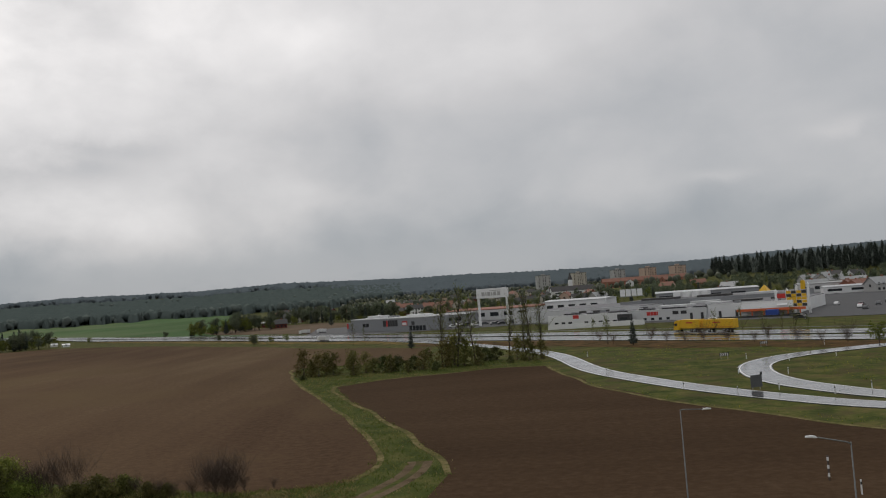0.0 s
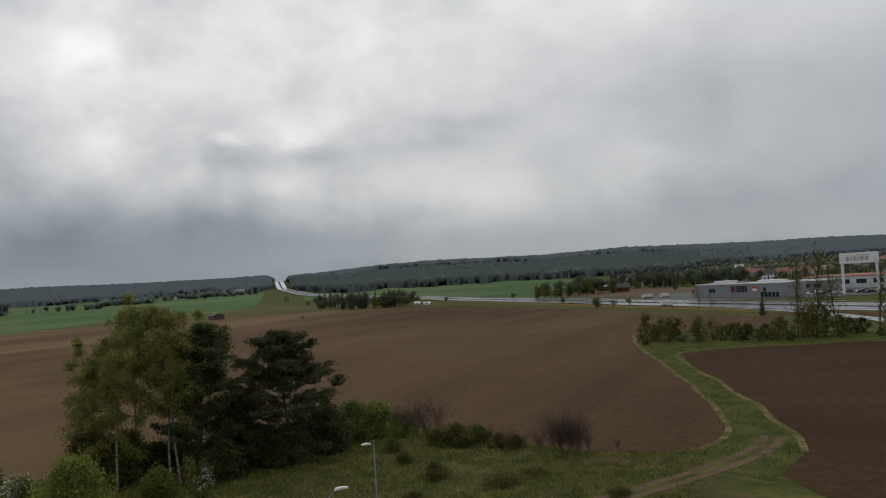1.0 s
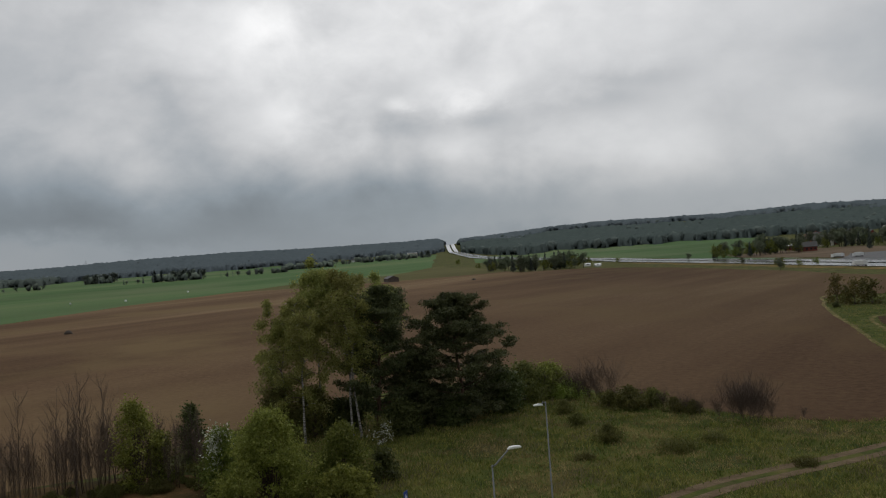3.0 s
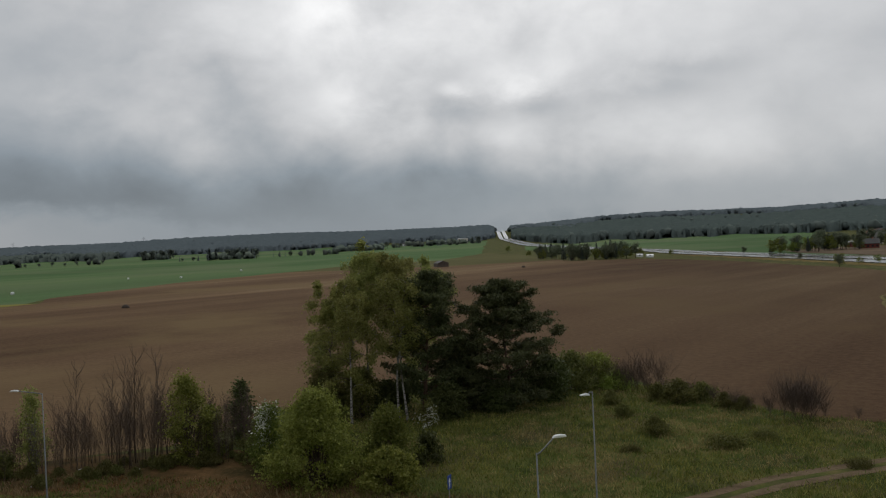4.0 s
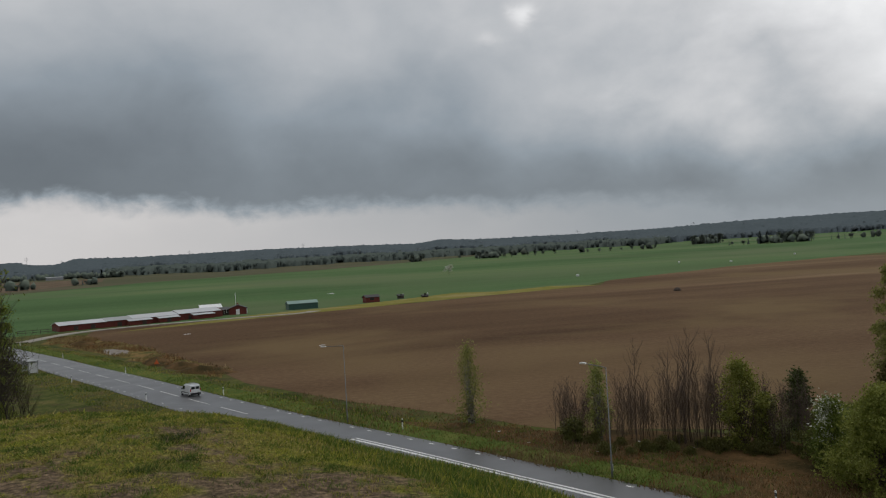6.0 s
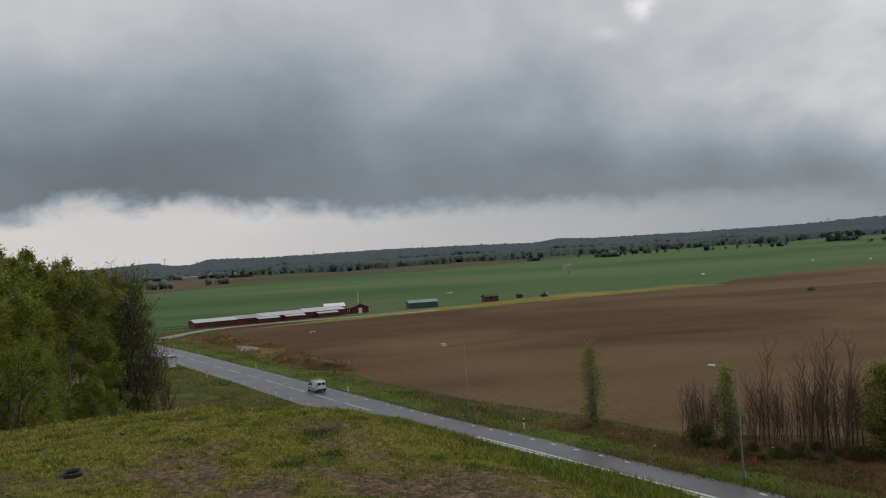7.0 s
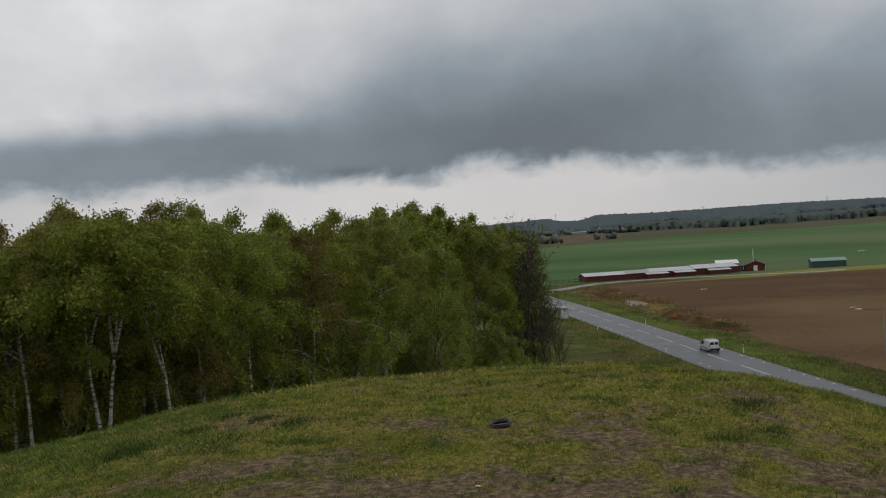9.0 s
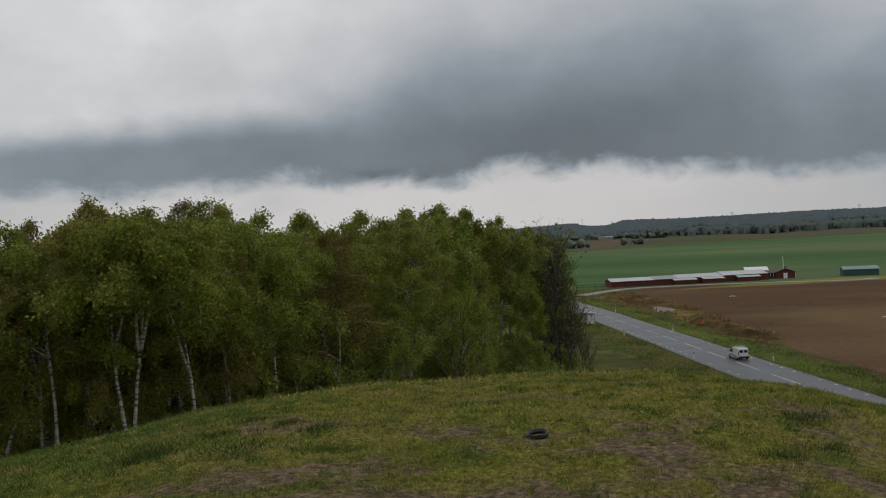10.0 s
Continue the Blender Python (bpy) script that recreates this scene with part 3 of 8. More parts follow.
field("dry_verge", shifted(edge, 16.0) + shifted(edge, 26.0)[::-1], 0.12, VERGE, "brownish dry grass along the highway", "verge", grid=40, step_m=4, jitter=1.0)
brush_edge = [p for p in HIGH if 0 < p[0] < 130]
field("highway_brush", shifted(brush_edge, 17.5) + shifted(brush_edge, 33.0)[::-1], 0.13, SCRUB, "brown brush and dry weeds below the highway", "verge", grid=40, step_m=4, jitter=1.6)
SLIP = glide([(75, 70), (62, 82), (47, 96), (40.2, 106.7), (33.8, 120.8), (28, 139), (23.6, 160), (20.5, 203), (6, 250), (-12, 290), (-32, 326)], 6)
slip = road("slip_road", SLIP, 2.4, HIGHWAY, "wet slip road that curves down from the highway", 0.10)
paint("edge_line", SLIP, 2.1, 0.1, slip, lift=0.11)
paint("edge_line", SLIP, -2.1, 0.1, slip, lift=0.11)
LOOP = glide([(120, 165), (100, 169), (82, 165.5), (69.5, 162), (60.5, 158), (53, 151.3), (48.6, 143.5), (45.8, 132.5), (45.6, 121.6), (48, 111.2), (51, 103.5), (58, 92), (75, 78)], 6)
loop = road("loop_road", LOOP, 2.7, HIGHWAY, "wet looping slip road with white edge lines", 0.11)
paint("edge_line", LOOP, 2.4, 0.12, loop, lift=0.12)
paint("edge_line", LOOP, -2.4, 0.12, loop, lift=0.12)
near = [p for p in ROAD if -236 < p[0] < -44]
field("green_verge", shifted(near, 4.15) + shifted(near, 7.8)[::-1], 0.14, LUSH, "bright green grass verge along the road", "verge", grid=30, step_m=3, jitter=0.5)
LANE = glide([(-236, -50), (-252, -45), (-262, -40), (-271, -25), (-275, -5), (-276, 10), (-277, 24), (-284, 30)], 5)
road("lane", LANE, 2.0, GRAVEL, "pale gravel lane in front of the red barns", 0.12, "lane")
field("parking_lot", [(-80, 430), (-52, 398), (-20, 385), (30, 372), (60, 322), (95, 286), (128, 262), (170, 250), (260, 300), (300, 420), (150, 600), (0, 560), (-90, 520)], 0.2, PARKING, "wet asphalt car park round the shops", "car park", grid=60)

# ---- trees and shrubs ----
def leaf_mat(name, lo, mid, hi, through_light=0.35, scale=0.5, soft=False):
    """Leaves that differ one from another, and let some light through."""
    mat, t, b = nodes_of(name)
    geo = t.nodes.new("ShaderNodeNewGeometry")
    oc = object_coord(t)
    f = maths(t, "ADD", maths(t, "MULTIPLY", geo.outputs["Random Per Island"], 0.55), maths(t, "MULTIPLY", noise_of(t, oc, scale, 3), 0.45))
    rnd = t.nodes.new("ShaderNodeObjectInfo").outputs["Random"]
    col = ramp(t, f, [(0.2, lo), (0.5, mid), (0.8, hi)])
    hsv = t.nodes.new("ShaderNodeHueSaturation")
    link(t, maths(t, "ADD", maths(t, "MULTIPLY", rnd, 0.035), 0.48), hsv.inputs["Hue"])
    link(t, maths(t, "ADD", maths(t, "MULTIPLY", rnd, 0.35), 0.82), hsv.inputs["Value"])
    link(t, col, hsv.inputs["Color"])
    col = hsv.outputs[0]
    link(t, col, b.inputs["Base Color"])
    b.inputs["Roughness"].default_value, b.inputs["Specular IOR Level"].default_value = 0.6, 0.25
    tr = t.nodes.new("ShaderNodeBsdfTranslucent")
    link(t, col, tr.inputs[0])
    if soft:
        b.inputs["Roughness"].default_value, b.inputs["Specular IOR Level"].default_value = 1.0, 0.0
        up = t.nodes.new("ShaderNodeVectorMath")
        up.operation = "ADD"
        up.inputs[1].default_value = (0, 0, 4.0)
        link(t, geo.outputs["Normal"], up.inputs[0])
        one = t.nodes.new("ShaderNodeVectorMath")
        one.operation = "NORMALIZE"
        link(t, up.outputs[0], one.inputs[0])
        link(t, one.outputs[0], b.inputs["Normal"])
    mx = t.nodes.new("ShaderNodeMixShader")
    mx.inputs[0].default_value = through_light
    link(t, b.outputs[0], mx.inputs[1])
    link(t, tr.outputs[0], mx.inputs[2])
    link(t, mx.outputs[0], t.nodes["Material Output"].inputs[0])
    return mat


BIRCH_LEAF = leaf_mat("birch_leaf", (0.105, 0.132, 0.018), (0.185, 0.222, 0.030), (0.31, 0.335, 0.062), 0.45, 0.35)
BIRCH_OLIVE = leaf_mat("birch_leaf_olive", (0.125, 0.120, 0.026), (0.21, 0.195, 0.042), (0.31, 0.280, 0.075), 0.45, 0.35)
CLUMP_LEAF = leaf_mat("clump_birch_leaf", (0.135, 0.148, 0.040), (0.225, 0.24, 0.064), (0.35, 0.35, 0.11), 0.48, 0.35)
BRUSH_LEAF = leaf_mat("brush_leaf", (0.075, 0.078, 0.021), (0.115, 0.118, 0.030), (0.17, 0.165, 0.052), 0.4)
OLIVE_BUSH = leaf_mat("olive_bush_leaf", (0.095, 0.088, 0.024), (0.145, 0.132, 0.036), (0.21, 0.185, 0.06), 0.4)
BUSH_LEAF = leaf_mat("bush_leaf", (0.080, 0.098, 0.018), (0.125, 0.152, 0.028), (0.19, 0.21, 0.05), 0.4)
FRESH_LEAF = leaf_mat("fresh_leaf", (0.120, 0.150, 0.026), (0.205, 0.245, 0.045), (0.32, 0.35, 0.09), 0.42)
DARK_LEAF = leaf_mat("dark_leaf", (0.042, 0.052, 0.015), (0.066, 0.080, 0.022), (0.100, 0.115, 0.036))
NEEDLE = leaf_mat("pine_needle", (0.040, 0.052, 0.020), (0.070, 0.086, 0.032), (0.120, 0.135, 0.055), 0.25)
BLOSSOM = leaf_mat("white_blossom", (0.20, 0.22, 0.12), (0.42, 0.43, 0.34), (0.65, 0.65, 0.60), 0.3)
# the next three leaf colours are paler and bluer: distance haze painted in
FAR_LEAF_HAZED = leaf_mat("hazed_far_wood_leaf", (0.074, 0.094, 0.100), (0.096, 0.118, 0.124), (0.120, 0.142, 0.146), 0.0, 0.03, True)
MID_LEAF_HAZED = leaf_mat("hazed_plain_wood_leaf", (0.0648, 0.084, 0.0792), (0.0936, 0.1152, 0.1056), (0.1248, 0.1488, 0.132), 0.0, 0.04, True)
GROVE_LEAF_HAZED = leaf_mat("hazed_grove_leaf", (0.1092, 0.1357, 0.1127), (0.1357, 0.1633, 0.1311), (0.1667, 0.1932, 0.1518), 0.0, 0.05, True)
ROADSIDE_LEAF = leaf_mat("roadside_leaf", (0.078, 0.096, 0.060), (0.108, 0.130, 0.078), (0.150, 0.172, 0.102), 0.35, 0.05)
TOWN_LEAF = leaf_mat("town_leaf", (0.055, 0.066, 0.046), (0.078, 0.091, 0.060), (0.108, 0.120, 0.078), 0.1, 0.03)
# needles lifted to the same painted haze as the plain's woods
MID_NEEDLE_HAZED = leaf_mat("hazed_plain_wood_needle", (0.066, 0.084, 0.078), (0.084, 0.103, 0.094), (0.104, 0.124, 0.112), 0.0, 0.04, True)
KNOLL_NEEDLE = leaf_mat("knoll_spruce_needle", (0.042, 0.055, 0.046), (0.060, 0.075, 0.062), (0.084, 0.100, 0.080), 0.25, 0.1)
# ridge needles, with haze put into their base colour
FAR_NEEDLE_HAZED = leaf_mat("hazed_far_wood_needle", (0.083, 0.104, 0.113), (0.096, 0.118, 0.125), (0.112, 0.134, 0.140), 0.0, 0.03, True)


def birch_bark():
    mat, t, b = nodes_of("birch_bark")
    oc = object_coord(t)
    bands = noise_of(t, oc, 2.2, 4, 0.6, 0.2, (1.0, 1.0, 6.0))
    low = noise_of(t, oc, 0.9, 3)
    link(t, ramp(t, maths(t, "ADD", maths(t, "MULTIPLY", bands, 0.75), maths(t, "MULTIPLY", low, 0.25)), [(0.43, (0.035, 0.03, 0.026)), (0.50, (0.24, 0.225, 0.20)), (0.74, (0.46, 0.445, 0.41))]), b.inputs["Base Color"])
    b.inputs["Roughness"].default_value = 0.75
    return mat


BARK_WHITE = birch_bark()
BARK = plain_mat("dark_bark", (0.055, 0.042, 0.032), 0.9, vary=0.4, scale=4, bumpy=0.02)
BARK_RED = plain_mat("pine_bark", (0.085, 0.050, 0.032), 0.9, vary=0.4, scale=4, bumpy=0.02)
TWIG = plain_mat("bare_twig", (0.075, 0.052, 0.038), 0.9, vary=0.3, scale=4)


def leaves(points, size, rng, flat=0.0, slim=0.5, droop=0.0):
    """One small three-cornered leaf or spray at each point: corners and faces."""
    p = np.asarray(points, float)
    n = len(p)
    d = rng.normal(size=(n, 3))
    d[:, 2] = d[:, 2] * (1 - flat) - droop
    d /= np.linalg.norm(d, axis=1)[:, None]
    e = np.cross(d, rng.normal(size=(n, 3)))
    e /= np.linalg.norm(e, axis=1)[:, None] + 1e-9
    s = size * rng.uniform(0.6, 1.3, n)[:, None]
    v = np.concatenate([p - e * s * slim, p + e * s * slim, p + d * s * 1.2], 1).reshape(-1, 3)
    f = np.arange(3 * n).reshape(-1, 3)
    return v.tolist(), f.tolist()


def limb(start, way, length, bend, rng, n=6, wobble=0.12):
    """Points along a limb that curves: bend is added to its way at each step."""
    p, d = Vector(start), Vector(way).normalized()
    out = [p.copy()]
    for _ in range(n):
        d = (d + Vector(bend) / n + Vector(rng.normal(size=3) * wobble / n ** 0.5)).normalized()
        p = p + d * (length / n)
        out.append(p.copy())
    return out


def tree_of(name, label, category, trunk_shape, trunk_mat, crown_points, leaf, size, rng, group="", flat=0.0, slim=0.5, droop=0.0, extra=None, limbs=None):
    ob = thing(name, label, category, group)
    part("trunk", trunk_shape, trunk_mat, ob, flat=False)
    if limbs:
        part("branchwork", limbs, TWIG, ob, "thin dark branches", flat=False)
    if len(crown_points):
        v, f = leaves(crown_points, size, rng, flat, slim, droop)
        c = new("crown", raw_mesh("crown", v, f, [leaf]))
        c.parent = ob
    if extra:
        v, f = leaves(extra[0], extra[2], rng, flat, slim, droop)
        c = new("blossom", raw_mesh("blossom", v, f, [extra[1]]))
        c.parent = ob
    return ob


def hanging(sprays, n, rng, loose):
    """Leaf places along thin twigs that set out from a limb and hang over; sprays: start, way and length."""
    sp = np.array(sprays, float)
    k = np.repeat(np.arange(len(sp)), max(1, n // len(sp)))
    u = rng.uniform(0.03, 1.0, len(k))
    o, way, ln = sp[k, :3], sp[k, 3:5], sp[k, 5]
    out = np.sin(u * 1.3) * ln * 0.55
    p = np.stack([o[:, 0] + way[:, 0] * out, o[:, 1] + way[:, 1] * out, o[:, 2] + ln * (0.18 * u - 1.0 * u * u)], 1)
    return p + rng.normal(size=p.shape) * loose


def birch(seed, h, spread, n_leaves, size, leaf, label, lean=(0, 0), forks=2, group="", bare=0.28, base_r=None, rise=1.0, hang=1.4, limbs=15, sprays=9, loose=0.13, fork_at=(3, 6), fork_lean=0.42, bark_limbs=False):
    """A slender birch: white forked stem, limbs that rise and hang over, each with its own plume of drooping leaves."""
    rng = np.random.default_rng(seed)
    sh, br, hung = Shape(), Shape(), []
    r0 = base_r or h * 0.011
    stems = []
    main = limb((0, 0, -0.3), (lean[0], lean[1], 1), h * 0.98, (-lean[0] * 0.8, -lean[1] * 0.8, 0.25), rng, 10, 0.10)
    sh.tube(main[:9], [r0 * (1 - 0.108 * i) for i in range(9)], 7)
    br.tube(main[8:], [r0 * 0.13, r0 * 0.09, 0.012], 3)
    stems.append((main, bare))
    for k in range(forks):
        i = int(rng.integers(*fork_at))
        a = rng.uniform(0, 6.28)
        side = limb(main[i], (math.cos(a) * fork_lean, math.sin(a) * fork_lean, 1), h * (0.96 - i * 0.098) * rng.uniform(0.82, 1.0), (0, 0, 0.5), rng, 8, 0.12)
        sh.tube(side[:7], [r0 * (0.6 - 0.08 * j) for j in range(7)], 6)
        br.tube(side[6:], [r0 * 0.12, r0 * 0.08, 0.012], 3)
        stems.append((side, 0.15))
    for stem, low in stems:
        for k in range(limbs):
            t = low + (0.99 - low) * (k + rng.uniform(0, 1)) / limbs
            i = min(int(t * (len(stem) - 1)), len(stem) - 2)
            base = stem[i].lerp(stem[i + 1], t * (len(stem) - 1) - i)
            frac = base.z / h
            if frac < bare * 0.8:
                continue
            a = k * 2.4 + rng.uniform(-0.7, 0.7)
            up = min(1.0, max(0.0, (frac - bare * 0.6) / (1.0 - bare * 0.6)))
            tip = smooth(0.8, 1.0, up)
            reach = (1 - 0.55 * tip) * spread * (0.28 + 0.80 * math.sin(math.pi * min(1, 0.12 + 0.92 * up) ** 0.9)) * rng.uniform(0.6, 1.15)
            b = limb(base, (math.cos(a), math.sin(a), rise + 0.9 * tip), reach * 1.2, (0, 0, -hang * (1 - 0.7 * tip)), rng, 5, 0.25)
            (sh if bark_limbs and k % 3 == 0 else br).tube(b, [max(0.006, r0 * (0.3 if bark_limbs else 0.2) * (1 - 0.17 * j)) for j in range(6)], 4 if bark_limbs else 3, cap=False)
            for j in range(sprays):
                q = rng.uniform(0.22, 1.0)
                jj = min(int(q * 5), 4)
                o = b[jj].lerp(b[jj + 1], q * 5 - jj)
                a2 = a + rng.normal() * 1.1
                hung.append((o.x, o.y, o.z, math.cos(a2), math.sin(a2), rng.uniform(0.45, 1.15) * (0.35 + spread * 0.2) * (1 - 0.5 * tip)))
    return tree_of("birch_tree", label, "tree", sh, BARK_WHITE, hanging(hung, n_leaves, rng, loose), leaf, size, rng, group, slim=0.42, droop=0.5, limbs=br)


def pine(seed, h, spread, n_leaves, size, label, bare=0.3, group="", profile=((0, 0.8), (0.3, 1.0), (0.6, 0.85), (0.85, 0.5), (1, 0.14)), whorls=11, gaps=0.1):
    """A Scots pine: bent trunk, whorls of level limbs that end in flat dense tufts of needles."""
    rng = np.random.default_rng(seed)
    sh, pts = Shape(), []
    main = limb((0, 0, -0.3), (0.03, 0.02, 1), h * 0.97, (0, 0, 0.2), rng, 10, 0.12)
    sh.tube(main, [h * 0.017 * (1 - 0.085 * i) for i in range(11)], 8)
    pz, pr = [p[0] for p in profile], [p[1] for p in profile]
    per_limb = max(40, n_leaves // (whorls * 6))
    for k in range(whorls * 6):
        t = bare + (0.99 - bare) * min(1.0, (k // 6 + rng.uniform(-0.55, 0.6)) / (whorls - 1))
        i = min(int(t * 10), 9)
        base = main[i].lerp(main[i + 1], t * 10 - i)
        if rng.uniform() < gaps:
            continue
        a = 1.047 * k + 0.4 * (k // 6) + rng.uniform(-0.3, 0.3)
        up = (t - bare) / (1 - bare)
        reach = max(0.35, spread * float(np.interp(up, pz, pr)) * rng.uniform(0.55, 1.12))
        b = limb(base, (math.cos(a), math.sin(a), 0.12 + 0.5 * up), reach, (0, 0, 0.25), rng, 6, 0.2)
        sh.tube(b, [max(0.012, h * 0.0045 * (1 - 0.14 * j)) for j in range(7)], 5, cap=False)
        tufts = 7
        for j in range(tufts):
            q = 0.28 + 0.74 * (j + rng.uniform(0, 1)) / tufts
            jj = min(int(q * 6), 5)
            o = b[jj].lerp(b[jj + 1], min(1.15, q * 6 - jj))
            side = reach * 0.16 * (1.25 - q)
            o = o + Vector((rng.normal() * side, rng.normal() * side, abs(rng.normal()) * 0.12 + 0.05))
            w = rng.uniform(0.2, 0.42) * (0.6 + 0.4 * min(1, reach / 2))
            cl = rng.normal(size=(per_limb // tufts, 3)) * (w, w, w * 0.32)
            pts += [(o.x + c[0], o.y + c[1], o.z + c[2]) for c in cl]
    return tree_of("pine_tree", label, "tree", sh, BARK_RED, pts, NEEDLE, size, rng, group, slim=0.22)


DOME = ((0.0, 0.72), (0.15, 0.95), (0.35, 1.0), (0.6, 0.86), (0.8, 0.58), (0.93, 0.28), (1.0, 0.08))
COLUMN = ((0.0, 0.35), (0.15, 0.7), (0.4, 1.0), (0.65, 0.85), (0.85, 0.5), (1.0, 0.1))


def bush(seed, h, w, n_leaves, size, leaf, label, name="shrub", profile=DOME, clumps=90, group="", extra=None, lump=0.22, base=0.04, puff=1.0, mat=None):
    """A bush or small tree: stems that fan out to many leaf clumps inside an uneven outline."""
    rng = np.random.default_rng(seed)
    sh, pts, more = Shape(), [], []
    pz, pr = [p[0] for p in profile], [p[1] for p in profile]
    per = max(6, n_leaves // clumps)
    for k in range(clumps):
        u = base + (1 - base) * ((k + rng.uniform(0, 1)) / clumps) ** 0.9
        a = rng.uniform(0, 6.28)
        edge = 1 + lump * 2 * noise.noise((math.cos(a) * 1.3 + seed, math.sin(a) * 1.3, u * 2.6))
        rad = w / 2 * float(np.interp(u, pz, pr)) * edge * math.sqrt(rng.uniform(0.12, 1.0))
        c = Vector((rad * math.cos(a), rad * math.sin(a), u * h * (0.9 + 0.1 * edge)))
        if k % 2 == 0:
            foot = Vector((rng.normal() * 0.05 * w, rng.normal() * 0.05 * w, -0.15))
            mid = Vector((c.x * 0.45, c.y * 0.45, c.z * 0.6))
            t = max(0.012, 0.006 * h)
            sh.tube([foot, mid, c], [t, t * 0.6, 0.006], 4, cap=False)
        s = puff * (0.055 * w + 0.035 * h + 0.06) * rng.uniform(0.6, 1.3)
        cl = rng.normal(size=(per, 3)) * (s, s, s * 0.72)
        cl[:, 2] = np.maximum(cl[:, 2], 0.04 - c.z)
        side = c.x * extra[2] + c.y * extra[3] if extra else 0
        dst = more if extra and side > 0 and rng.uniform() < extra[1] else pts
        dst += [(c.x + q[0], c.y + q[1], c.z + q[2]) for q in cl]
    return tree_of(name, label, "bush" if h < 4.5 else "tree", sh, mat or TWIG, pts, leaf, size, rng, group, extra=(more, extra[0], size) if more else None)


def shrub(seed, h, w, n_leaves, size, leaf, label, name="shrub", stems=7, group="", tall=0.5, extra=None, open_base=0.0):
    """A bush whose outline follows a dome, or a column where it grows tall."""
    return bush(seed, h, w, n_leaves, size, leaf, label, name, COLUMN if tall > 1 else DOME, max(30, min(130, n_leaves // 75)), group, (extra[0], extra[1], 0.0001, 1) if extra else None)


def bare_tree(seed, h, spread, label, name="bare_tree", thick=0.008, branches=16, group="", mat=None, buds=0):
    """A leafless young tree: stem, rising branches and twigs, one mesh a part."""
    rng = np.random.default_rng(seed)
    sh, tw, pts = Shape(), Shape(), []
    main = limb((0, 0, -0.2), (rng.normal() * 0.06, rng.normal() * 0.06, 1), h, (0, 0, 0.2), rng, 8, 0.12)
    sh.tube(main, [max(0.012, h * thick * (1 - 0.11 * i)) for i in range(9)], 5)
    for k in range(branches):
        s = 0.2 + 0.75 * (k + rng.uniform()) / branches
        i = min(int(s * 8), 7)
        base = main[i].lerp(main[i + 1], s * 8 - i)
        a = rng.uniform(0, 6.28)
        ln = spread * (1.15 - 0.75 * s) * rng.uniform(0.7, 1.2)
        b = limb(base, (math.cos(a), math.sin(a), 1.3), ln * 1.4, (0, 0, 0.6), rng, 5, 0.3)
        tw.tube(b, [max(0.006, h * thick * 0.35 * (1 - 0.18 * j)) for j in range(6)], 4, cap=False)
        for j in range(1, 6):
            a2 = rng.uniform(0, 6.28)
            c = limb(b[j], (math.cos(a2) * 0.8, math.sin(a2) * 0.8, 1), ln * rng.uniform(0.25, 0.5), (0, 0, 0.3), rng, 3, 0.3)
            tw.tube(c, [0.010, 0.008, 0.006, 0.004], 3, cap=False)
            for _ in range(buds):
                q = c[int(rng.integers(0, 4))]
                pts.append((q.x + rng.normal() * 0.15, q.y + rng.normal() * 0.15, q.z + rng.normal() * 0.15))
    ob = thing(name, label, "tree", group)
    part("trunk", sh, mat or TWIG, ob, flat=False)
    part("twig_crown", tw, mat or TWIG, ob, flat=False)
    if pts:
        v, f = leaves(pts, 0.16, rng)
        c = new("crown", raw_mesh("crown", v, f, [BUSH_LEAF]))
        c.parent = ob
    return ob


def far_tree(seed, h, w, n, size, leaf, label, conifer=False, group=""):
    """A tree far off: trunk and a loose crown of leaf sprays."""
    rng = np.random.default_rng(seed)
    sh = Shape().tube([(0, 0, -0.4), (0, 0, h * 0.4), (0, 0, h * 0.85)], [h * 0.02, h * 0.014, h * 0.004], 5)
    if conifer:
        z = h * (0.08 + 0.92 * (1 - np.sqrt(rng.uniform(0, 1, n))))
        r = w * 0.5 * (1.04 - z / h) * np.sqrt(rng.uniform(0.15, 1, n)) * (1 + 0.25 * np.sin(z / h * 40))
        a = rng.uniform(0, 6.28, n)
        pts = np.stack([r * np.cos(a), r * np.sin(a), z], 1)
    else:
        k = 16
        c = rng.normal(size=(k, 3)) * (w * 0.2, w * 0.2, h * 0.17) + (0, 0, h * 0.58)
        c[:, 2] = np.clip(c[:, 2], h * 0.2, h * 0.88)
        pts = c[rng.integers(0, k, n)] + rng.normal(size=(n, 3)) * (w * 0.11, w * 0.11, h * 0.07)
        pts[:, 2] = np.clip(pts[:, 2], 0.15, h)
    return tree_of("far_conifer" if conifer else "far_tree", label, "tree", sh, BARK, pts, leaf, size, rng, group, slim=0.5)


def place(ob, x, y, turn=0.0, scale=1.0, sink=0.0):
    """Sets a first tree in its place."""
    ob.matrix_basis = stand(x, y, turn, -sink)
    ob.scale = (scale,) * 3
    return ob


def again(ob, x, y, turn=0.0, scale=1.0, label="", sink=0.0):
    o = copy_thing(ob, stand(x, y, turn, -sink))
    o.scale = (scale,) * 3
    return tagged(o, label)


